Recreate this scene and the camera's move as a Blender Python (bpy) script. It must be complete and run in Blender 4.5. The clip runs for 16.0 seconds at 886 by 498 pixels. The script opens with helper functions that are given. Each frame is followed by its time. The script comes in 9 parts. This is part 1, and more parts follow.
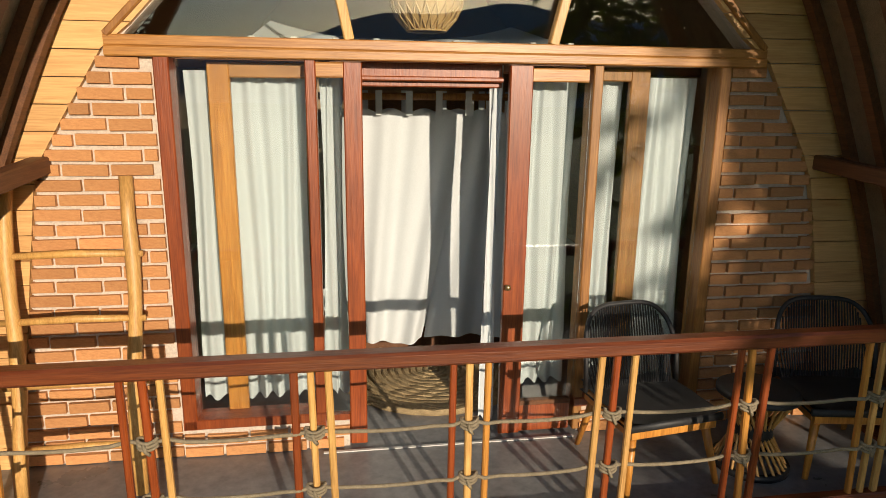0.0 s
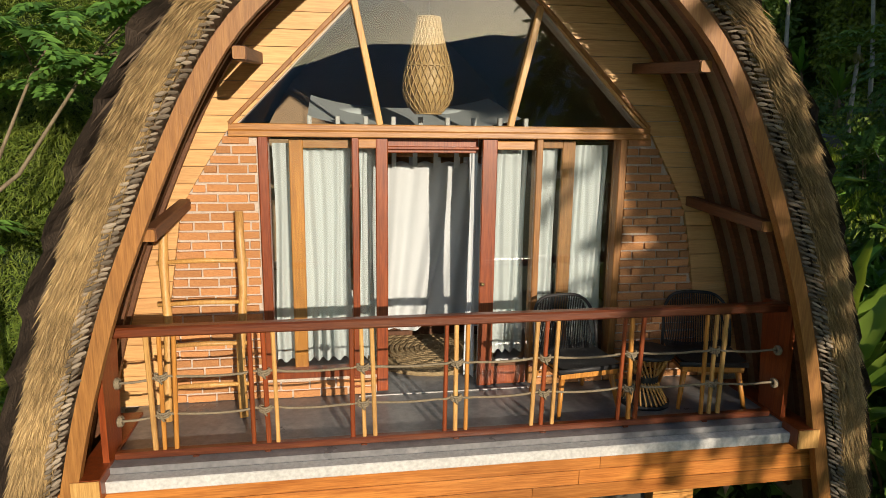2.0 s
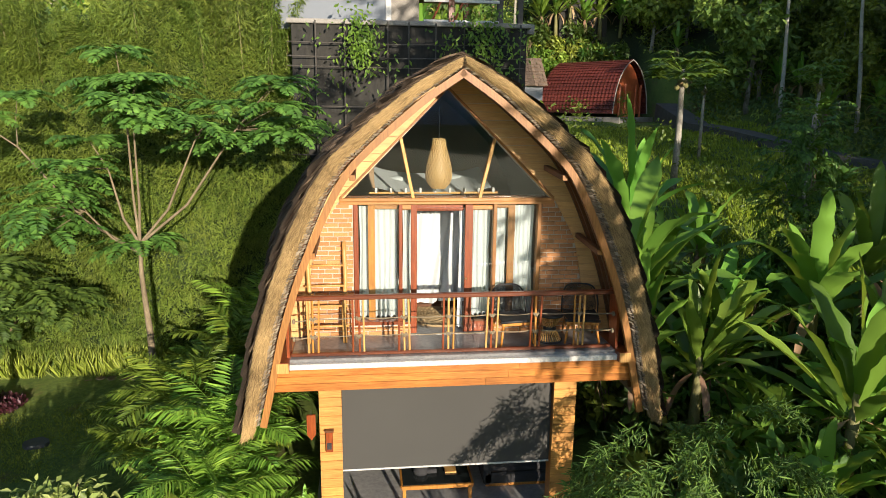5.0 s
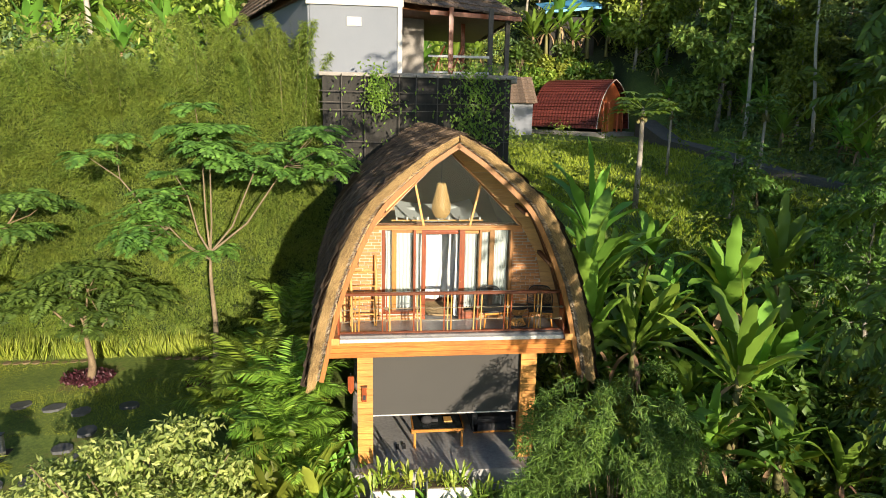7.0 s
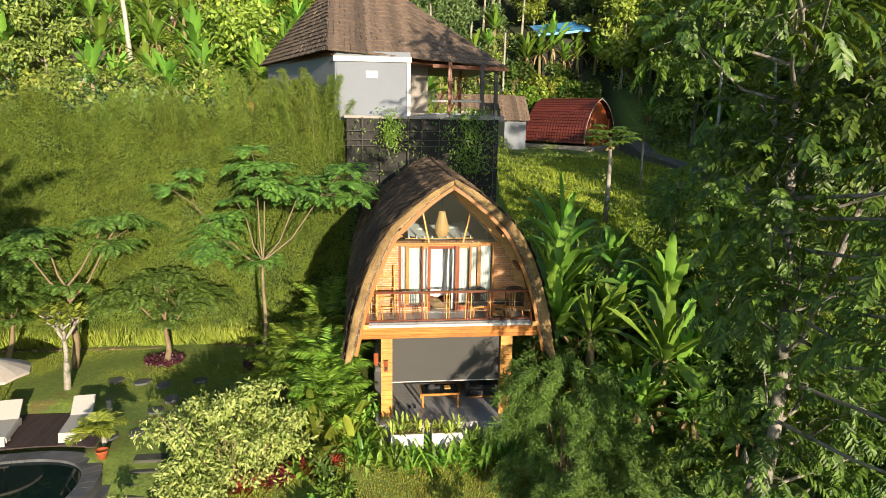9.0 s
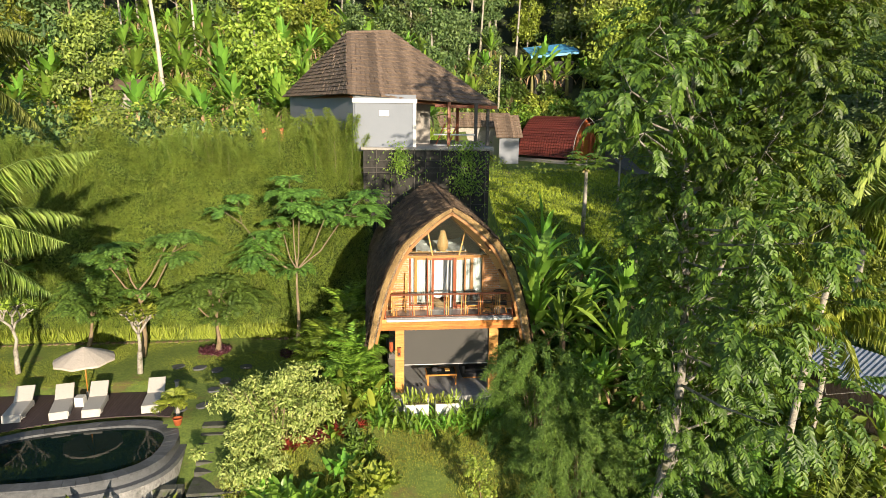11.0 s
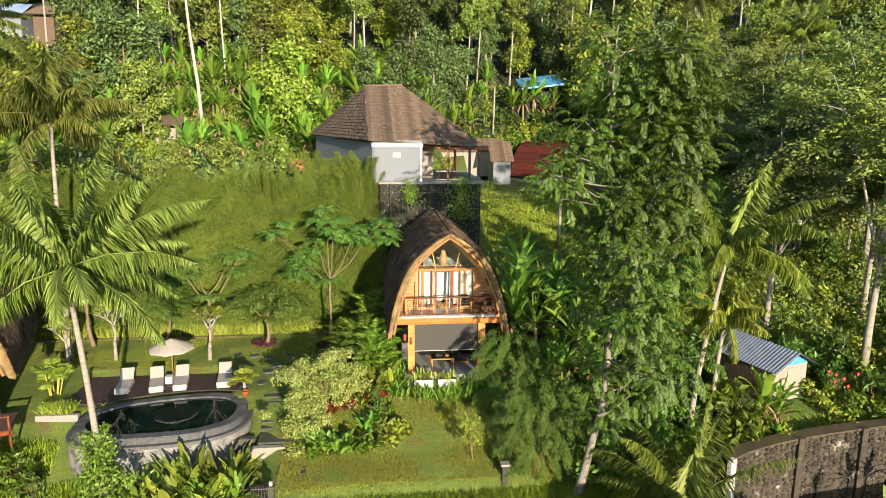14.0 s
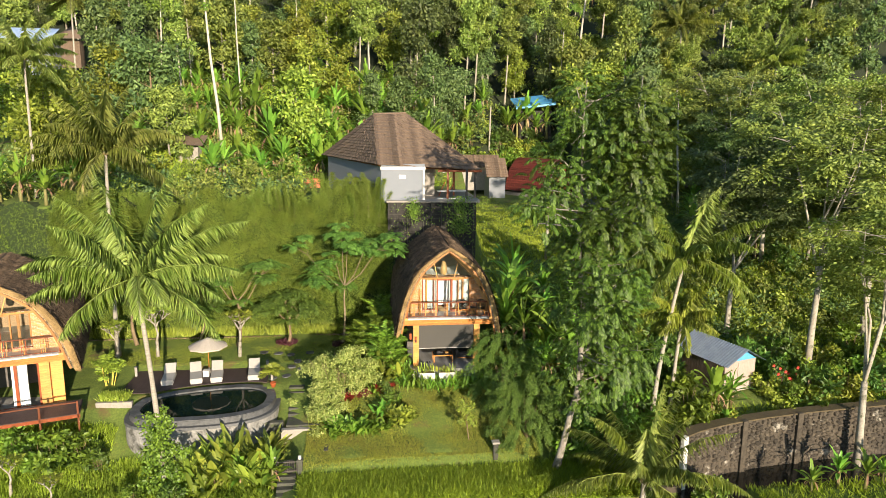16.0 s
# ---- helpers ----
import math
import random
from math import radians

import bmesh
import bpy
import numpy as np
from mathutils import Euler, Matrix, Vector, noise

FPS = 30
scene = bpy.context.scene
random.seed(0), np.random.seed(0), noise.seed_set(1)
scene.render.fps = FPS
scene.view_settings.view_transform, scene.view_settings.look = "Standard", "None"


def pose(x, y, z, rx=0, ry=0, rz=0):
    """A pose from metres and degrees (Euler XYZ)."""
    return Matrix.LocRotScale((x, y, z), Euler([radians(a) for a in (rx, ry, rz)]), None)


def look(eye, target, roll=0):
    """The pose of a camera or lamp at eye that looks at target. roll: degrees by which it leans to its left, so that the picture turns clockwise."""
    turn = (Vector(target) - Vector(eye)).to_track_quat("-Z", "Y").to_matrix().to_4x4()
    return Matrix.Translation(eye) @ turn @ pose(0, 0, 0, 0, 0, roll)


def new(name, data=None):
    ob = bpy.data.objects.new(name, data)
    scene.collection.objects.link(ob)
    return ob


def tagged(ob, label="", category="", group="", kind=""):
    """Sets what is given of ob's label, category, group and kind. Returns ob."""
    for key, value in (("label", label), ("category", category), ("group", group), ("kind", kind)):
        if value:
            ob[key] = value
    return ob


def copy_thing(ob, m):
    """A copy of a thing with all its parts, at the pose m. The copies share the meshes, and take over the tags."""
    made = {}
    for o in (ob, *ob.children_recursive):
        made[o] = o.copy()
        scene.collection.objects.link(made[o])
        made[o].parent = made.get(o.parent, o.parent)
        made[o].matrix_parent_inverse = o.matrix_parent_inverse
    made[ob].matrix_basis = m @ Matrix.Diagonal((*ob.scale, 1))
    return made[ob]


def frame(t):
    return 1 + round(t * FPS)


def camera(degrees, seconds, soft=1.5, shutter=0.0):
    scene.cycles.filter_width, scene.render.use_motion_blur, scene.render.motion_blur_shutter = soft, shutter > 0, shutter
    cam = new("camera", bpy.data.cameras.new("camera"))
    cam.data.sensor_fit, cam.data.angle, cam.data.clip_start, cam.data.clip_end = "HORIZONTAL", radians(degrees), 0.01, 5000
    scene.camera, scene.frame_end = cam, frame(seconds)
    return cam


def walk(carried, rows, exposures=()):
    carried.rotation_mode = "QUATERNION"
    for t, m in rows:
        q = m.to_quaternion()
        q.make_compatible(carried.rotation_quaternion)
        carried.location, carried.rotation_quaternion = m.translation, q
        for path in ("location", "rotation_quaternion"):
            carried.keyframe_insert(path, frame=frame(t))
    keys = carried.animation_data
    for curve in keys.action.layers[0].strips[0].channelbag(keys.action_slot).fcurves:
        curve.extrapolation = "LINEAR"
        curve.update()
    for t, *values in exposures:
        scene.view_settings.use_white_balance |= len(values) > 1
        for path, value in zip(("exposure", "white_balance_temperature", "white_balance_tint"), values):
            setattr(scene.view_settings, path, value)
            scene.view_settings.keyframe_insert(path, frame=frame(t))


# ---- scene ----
cam = camera(67.8, 16.0, 0.75)
# seconds, eye, yaw, pitch, roll
PATH = [
    (0, (-0.719, -3.506, 4.706), -8.93, -13.55, 0.74),
    (0.7, (-0.869, -3.959, 4.738), -9.93, -12.20, 0.42),
    (1, (-0.945, -4.212, 4.749), -10.45, -11.61, 0.61),
    (1.5, (-1.027, -4.724, 4.818), -10.62, -10.92, 0.79),
    (2, (-1.052, -5.322, 4.999), -9.74, -11.18, 0.81),
    (2.5, (-1.066, -5.992, 5.235), -8.74, -11.74, 0.73),
    (3, (-1.086, -6.724, 5.501), -7.87, -12.34, 0.58),
    (3.5, (-1.113, -7.512, 5.770), -7.18, -12.78, 0.53),
    (4, (-1.145, -8.382, 5.971), -6.67, -12.62, 0.55),
    (4.2, (-1.173, -8.758, 6.027), -6.58, -12.29, 0.51),
    (6.3, (-1.800, -13.056, 7.106), -6.94, -12.05, 1.06),
    (6.5, (-1.856, -13.507, 7.236), -7.00, -12.11, 1.07),
    (7, (-1.995, -14.668, 7.579), -6.96, -12.17, 1.12),
    (7.5, (-2.130, -15.896, 7.938), -6.84, -12.26, 1.09),
    (8, (-2.267, -17.206, 8.300), -6.73, -12.26, 1.00),
    (8.5, (-2.413, -18.582, 8.672), -6.71, -12.21, 0.98),
    (9, (-2.572, -19.977, 9.051), -6.72, -12.10, 0.92),
    (11.5, (-3.377, -26.846, 10.988), -6.67, -11.84, 0.75),
    (12, (-3.516, -28.268, 11.376), -6.66, -11.77, 0.78),
    (12.5, (-3.650, -29.706, 11.753), -6.63, -11.71, 0.68),
    (13, (-3.806, -31.136, 12.110), -6.56, -11.56, 0.59),
    (13.5, (-3.986, -32.553, 12.463), -6.53, -11.41, 0.59),
    (14, (-4.182, -33.956, 12.822), -6.55, -11.27, 0.61),
    (14.5, (-4.386, -35.345, 13.187), -6.64, -11.14, 0.66),
    (15, (-4.590, -36.722, 13.551), -6.67, -10.98, 0.68),
    (15.5, (-4.785, -38.096, 13.908), -6.69, -10.84, 0.68),
    (16, (-4.959, -39.478, 14.260), -6.70, -10.72, 0.70),
]
EXPOSURES = [(0, -0.02, 6300, 11), (2, -0.05, 6150, 11), (3.2, 0.11, 6000, 10), (4.2, 0.37, 5950, 10), (6.5, 0.78, 6200, 10), (9, 0.82, 6350, 10), (12, 0.87, 6430, 10), (16, 0.87, 6450, 10)]
walk(cam, [(t, pose(*eye, 90, 0, yaw) @ pose(0, 0, 0, pitch, 0, 0) @ pose(0, 0, 0, 0, 0, roll)) for t, eye, yaw, pitch, roll in PATH], EXPOSURES)

# ---- world, sun and sky ----
SUN_DIR = Vector((-0.24, 0.95, -0.20)).normalized()  # the way the light travels
world = bpy.data.worlds.new("world")
scene.world = world
world.use_nodes = True
wn, wl = world.node_tree.nodes, world.node_tree.links
sky = wn.new("ShaderNodeTexSky")
sky.sky_type, sky.sun_disc = "NISHITA", False
sky.sun_elevation = math.asin(-SUN_DIR.z)
sky.sun_rotation = math.atan2(-SUN_DIR.x, -SUN_DIR.y)
sky.air_density, sky.dust_density, sky.ozone_density = 1.0, 0.7, 1.5
wl.new(sky.outputs[0], wn["Background"].inputs[0])
wn["Background"].inputs[1].default_value = 0.13
sun = new("sun", bpy.data.lights.new("sun", "SUN"))
sun.data.energy, sun.data.angle, sun.data.color = 5.0, radians(0.55), (1.0, 0.83, 0.62)
sun.matrix_world = look((0, 0, 60), Vector((0, 0, 60)) + SUN_DIR)

# ---- materials ----


def nodes_of(name):
    m = bpy.data.materials.new(name)
    m.use_nodes = True
    nt = m.node_tree
    return m, nt, nt.nodes, nt.links, nt.nodes["Principled BSDF"]


def ramp(nt, fac, stops):
    r = nt.nodes.new("ShaderNodeValToRGB")
    els = r.color_ramp.elements
    while len(els) < len(stops):
        els.new(0.5)
    for e, (p, c) in zip(els, stops):
        e.position, e.color = p, (*c, 1)
    nt.links.new(fac, r.inputs[0])
    return r.outputs[0]


def mixc(nt, fac, a, b, mode="MIX"):
    m = nt.nodes.new("ShaderNodeMix")
    m.data_type, m.blend_type = "RGBA", mode
    for sock, v in ((m.inputs[0], fac), (m.inputs[6], a), (m.inputs[7], b)):
        if hasattr(v, "links"):
            nt.links.new(v, sock)
        else:
            sock.default_value = v if isinstance(v, float) else (*v, 1)
    return m.outputs[2]


def noise_of(nt, scale, detail=4, rough=0.6, stretch=(1, 1, 1), coord="Object", w=0.0):
    tc = nt.nodes.new("ShaderNodeTexCoord")
    mp = nt.nodes.new("ShaderNodeMapping")
    mp.inputs["Scale"].default_value = stretch
    mp.inputs["Location"].default_value = (w, w * 0.7, w * 1.3)
    n = nt.nodes.new("ShaderNodeTexNoise")
    n.inputs["Scale"].default_value, n.inputs["Detail"].default_value, n.inputs["Roughness"].default_value = scale, detail, rough
    nt.links.new(tc.outputs[coord], mp.inputs[0])
    nt.links.new(mp.outputs[0], n.inputs[0])
    return n.outputs[0]


def bump_of(nt, height, strength, dist, bsdf):
    b = nt.nodes.new("ShaderNodeBump")
    b.inputs["Strength"].default_value, b.inputs["Distance"].default_value = strength, dist
    nt.links.new(height, b.inputs["Height"])
    nt.links.new(b.outputs[0], bsdf.inputs["Normal"])


def plain(name, dark, light, scale=6.0, rough=0.7, bump=0.3, dist=0.01, stretch=(1, 1, 1), metal=0.0, spots=None, vary=0.0, fine=8.0, coat=0.0, island=False):
    """A surface with broad mottling, fine grain, optional stains and a random tint by object."""
    m, nt, ns, ln, bs = nodes_of(name)
    broad = noise_of(nt, scale, 5, 0.6, stretch)
    grain = noise_of(nt, scale * fine, 3, 0.6, stretch)
    col = ramp(nt, broad, [(0.3, dark), (0.72, light)])
    col = mixc(nt, 0.35, col, ramp(nt, grain, [(0.3, tuple(c * (0.92 if fine > 50 else 0.6) for c in dark)), (0.7, tuple(min(1, c * (1.03 if fine > 50 else 1.15)) for c in light))]))
    if spots:
        st = noise_of(nt, spots[1], 6, 0.65, w=3.0)
        f = ramp(nt, st, [(spots[2], (0, 0, 0)), (spots[2] + 0.12, (1, 1, 1))])
        col = mixc(nt, f, col, spots[0])
    if vary:
        rnd = ns.new("ShaderNodeNewGeometry").outputs["Random Per Island"] if island else ns.new("ShaderNodeObjectInfo").outputs["Random"]
        hs = ns.new("ShaderNodeHueSaturation")
        mr = ns.new("ShaderNodeMapRange")
        mr.inputs[3].default_value, mr.inputs[4].default_value = 1 - vary, 1 + vary
        ln.new(rnd, mr.inputs[0])
        ln.new(mr.outputs[0], hs.inputs["Value"])
        ln.new(col, hs.inputs["Color"])
        col = hs.outputs[0]
    ln.new(col, bs.inputs["Base Color"])
    rr = ns.new("ShaderNodeMapRange")
    rr.inputs[3].default_value, rr.inputs[4].default_value = max(0.02, rough - 0.12), min(1, rough + 0.1)
    ln.new(broad, rr.inputs[0])
    ln.new(rr.outputs[0], bs.inputs["Roughness"])
    bs.inputs["Metallic"].default_value = metal
    bs.inputs["Coat Weight"].default_value = coat
    if bump:
        bump_of(nt, grain, bump, dist, bs)
    return m


def wood(name, dark, mid, light, scale=1.0, rough=0.5, axis=0, coat=0.0, vary=0.12, island=False, soft=1.0):
    """Boards with grain along one axis, streaks, knots and varnish."""
    m, nt, ns, ln, bs = nodes_of(name)
    dark, mid, light = [(q[0] * 1.08, q[1] * (1 + 0.12 * soft), q[2] * (1 + 0.5 * soft)) for q in (dark, mid, light)]
    st = [14.0, 14.0, 14.0]
    st[axis] = 0.9
    grain = noise_of(nt, 2.2 * scale, 6, 0.65, st)
    stf = [60.0, 60.0, 60.0]
    stf[axis] = 3.0
    fine = noise_of(nt, 2.0 * scale, 3, 0.6, stf)
    broad = noise_of(nt, 1.3 * scale, 3, 0.5, w=5.0)
    col = ramp(nt, grain, [(0.25, dark), (0.5, mid), (0.78, light)])
    col = mixc(nt, 0.3, col, ramp(nt, fine, [(0.35, tuple(c * 0.55 for c in dark)), (0.65, light)]))
    col = mixc(nt, 0.4, col, ramp(nt, broad, [(0.3, dark), (0.7, light)]), "OVERLAY")
    hs = ns.new("ShaderNodeHueSaturation")
    mr = ns.new("ShaderNodeMapRange")
    mr.inputs[3].default_value, mr.inputs[4].default_value = 1 - vary, 1 + vary
    rnd = ns.new("ShaderNodeNewGeometry").outputs["Random Per Island"] if island else ns.new("ShaderNodeObjectInfo").outputs["Random"]
    ln.new(rnd, mr.inputs[0])
    ln.new(mr.outputs[0], hs.inputs["Value"])
    ln.new(col, hs.inputs["Color"])
    ln.new(hs.outputs[0], bs.inputs["Base Color"])
    bs.inputs["Roughness"].default_value, bs.inputs["Coat Weight"].default_value = rough, coat
    bs.inputs["Coat Roughness"].default_value = 0.25
    bump_of(nt, fine, 0.35, 0.004, bs)
    return m


def leafy(name, a, b, c, gloss=0.42, through_light=0.26, vary=1.0, patch=0.6):
    """Leaves: a tint per leaf and per patch, waxy gloss and light that shines through."""
    m, nt, ns, ln, bs = nodes_of(name)
    a, b, c = [(q[0] * 1.16, q[1], q[2] * 1.4) for q in (a, b, c)]
    geo = ns.new("ShaderNodeNewGeometry")
    col = ramp(nt, geo.outputs["Random Per Island"], [(0.0, tuple(v * 0.55 for v in a)), (0.5, b), (1.0, tuple(min(0.8, v * 1.22) for v in c))])
    big = noise_of(nt, patch, 3, 0.6)
    col = mixc(nt, 0.35, col, ramp(nt, big, [(0.3, a), (0.7, c)]))
    hs = ns.new("ShaderNodeHueSaturation")
    oi = ns.new("ShaderNodeObjectInfo")
    mr = ns.new("ShaderNodeMapRange")
    mr.inputs[3].default_value, mr.inputs[4].default_value = 1 - 0.28 * vary, 1 + 0.28 * vary
    ln.new(oi.outputs["Random"], mr.inputs[0])
    ln.new(mr.outputs[0], hs.inputs["Value"])
    mh = ns.new("ShaderNodeMapRange")
    mh.inputs[3].default_value, mh.inputs[4].default_value = 0.5 - 0.018 * vary, 0.5 + 0.022 * vary
    ln.new(oi.outputs["Random"], mh.inputs[0])
    ln.new(mh.outputs[0], hs.inputs["Hue"])
    ln.new(col, hs.inputs["Color"])
    ln.new(hs.outputs[0], bs.inputs["Base Color"])
    bs.inputs["Roughness"].default_value, bs.inputs["Specular IOR Level"].default_value = gloss + 0.04, 0.4
    tr = ns.new("ShaderNodeBsdfTranslucent")
    ln.new(mixc(nt, 0.5, hs.outputs[0], (0.44, 0.50, 0.03)), tr.inputs[0])
    mx = ns.new("ShaderNodeMixShader")
    mx.inputs[0].default_value = through_light
    ln.new(bs.outputs[0], mx.inputs[1])
    ln.new(tr.outputs[0], mx.inputs[2])
    ln.new(mx.outputs[0], ns["Material Output"].inputs[0])
    return m


M = {}
M["timber_gold"] = wood("golden_planks", (0.360, 0.166, 0.031), (0.551, 0.302, 0.068), (0.700, 0.437, 0.116), 1.0, 0.45, 0, 0.15)
M["timber_lining"] = wood("pine_lining", (0.500, 0.285, 0.085), (0.63, 0.395, 0.135), (0.74, 0.50, 0.19), 1.0, 0.5, 0, 0.1)
M["timber_orange"] = wood("varnished_fascia", (0.276, 0.094, 0.014), (0.466, 0.198, 0.034), (0.636, 0.333, 0.068), 0.8, 0.35, 0, 0.3, 0.26)
M["timber_barge"] = wood("barge_board", (0.20, 0.085, 0.014), (0.34, 0.165, 0.030), (0.48, 0.26, 0.055), 1.0, 0.5, 2, 0.1)
M["timber_red"] = wood("red_hardwood", (0.145, 0.032, 0.006), (0.275, 0.070, 0.012), (0.40, 0.132, 0.024), 1.0, 0.38, 2, 0.3, soft=0.0)
M["timber_rail"] = wood("red_rail", (0.085, 0.021, 0.006), (0.165, 0.046, 0.011), (0.26, 0.09, 0.022), 1.0, 0.38, 0, 0.3, soft=0.2)
M["timber_teak"] = wood("teak", (0.297, 0.125, 0.017), (0.466, 0.229, 0.034), (0.594, 0.333, 0.061), 1.0, 0.42, 2, 0.2)
M["timber_pale"] = wood("pale_stick", (0.36, 0.20, 0.045), (0.52, 0.315, 0.08), (0.68, 0.465, 0.15), 1.5, 0.5, 2, 0.15)
M["timber_frame"] = wood("lintel_wood", (0.286, 0.125, 0.024), (0.445, 0.229, 0.048), (0.594, 0.354, 0.088), 1.0, 0.42, 0, 0.2)
M["timber_dark"] = wood("dark_rafter", (0.095, 0.036, 0.009), (0.170, 0.068, 0.016), (0.254, 0.114, 0.031), 1.0, 0.6, 1, 0.0)
M["brick"] = plain("orange_brick", (0.45, 0.178, 0.060), (0.70, 0.36, 0.142), 9, 0.85, 0.5, 0.006, vary=0.22, spots=((0.62, 0.38, 0.16), 12, 0.62))
M["mortar"] = plain("mortar", (0.50, 0.42, 0.34), (0.68, 0.59, 0.49), 14, 0.95, 0.6, 0.008)
M["concrete"] = plain("polished_cement", (0.16, 0.16, 0.165), (0.27, 0.265, 0.26), 2.2, 0.32, 0.05, 0.002, spots=((0.30, 0.29, 0.28), 3.0, 0.6))
M["pale_cement"] = plain("pale_cement", (0.30, 0.30, 0.30), (0.44, 0.43, 0.42), 1.5, 0.4, 0.05, 0.002, spots=((0.24, 0.235, 0.23), 2.0, 0.6))
M["white_edge"] = plain("painted_slab_edge", (0.52, 0.51, 0.48), (0.70, 0.69, 0.65), 4, 0.7, 0.2, 0.004, spots=((0.45, 0.42, 0.38), 6, 0.66))
M["thatch_side"] = plain("thatch_straw", (0.035, 0.025, 0.018), (0.13, 0.092, 0.06), 7, 0.95, 0.8, 0.02, stretch=(1, 1, 0.5))
M["thatch_under"] = plain("thatch_underside", (0.19, 0.135, 0.08), (0.31, 0.23, 0.145), 20, 0.95, 0.6, 0.01)
M["cloth_white"] = plain("white_curtain", (0.55, 0.59, 0.60), (0.60, 0.635, 0.645), 1.2, 0.9, 0.15, 0.002, fine=90.0)
M["earth"] = plain("earth", (0.06, 0.045, 0.025), (0.13, 0.10, 0.05), 3, 0.95, 0.5, 0.03)


def lawn_material():
    m, nt, ns, ln, bs = nodes_of("lawn_and_earth")
    a = noise_of(nt, 0.9, 6, 0.65)
    b = noise_of(nt, 9.0, 4, 0.7)
    c = noise_of(nt, 60.0, 2, 0.7)
    col = ramp(nt, a, [(0.3, (0.07, 0.125, 0.014)), (0.5, (0.14, 0.215, 0.022)), (0.7, (0.24, 0.30, 0.045))])
    col = mixc(nt, 0.5, col, ramp(nt, b, [(0.38, (0.03, 0.055, 0.010)), (0.62, (0.21, 0.27, 0.045))]))
    col = mixc(nt, 0.35, col, ramp(nt, c, [(0.3, (0.025, 0.05, 0.01)), (0.7, (0.17, 0.23, 0.05))]))
    tc = ns.new("ShaderNodeTexCoord")
    sx = ns.new("ShaderNodeSeparateXYZ")
    ln.new(tc.outputs["Object"], sx.inputs[0])
    # forest floor from y 42 on: leaf litter, darkened to paint tree shade
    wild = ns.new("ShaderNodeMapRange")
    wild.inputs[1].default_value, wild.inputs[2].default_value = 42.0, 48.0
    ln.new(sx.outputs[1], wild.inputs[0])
    shaded_litter = ramp(nt, b, [(0.3, (0.010, 0.016, 0.006)), (0.7, (0.032, 0.046, 0.013))])
    bare = ramp(nt, noise_of(nt, 0.5, 6, 0.7, w=9.0), [(0.56, (0, 0, 0)), (0.68, (1, 1, 1))])
    col = mixc(nt, bare, col, (0.15, 0.105, 0.042))
    col = mixc(nt, wild.outputs[0], col, shaded_litter)
    ln.new(col, bs.inputs["Base Color"])
    bs.inputs["Roughness"].default_value = 0.9
    bump_of(nt, c, 0.7, 0.03, bs)
    return m


M["lawn"] = lawn_material()

# ---- building kit ----
V3 = Vector


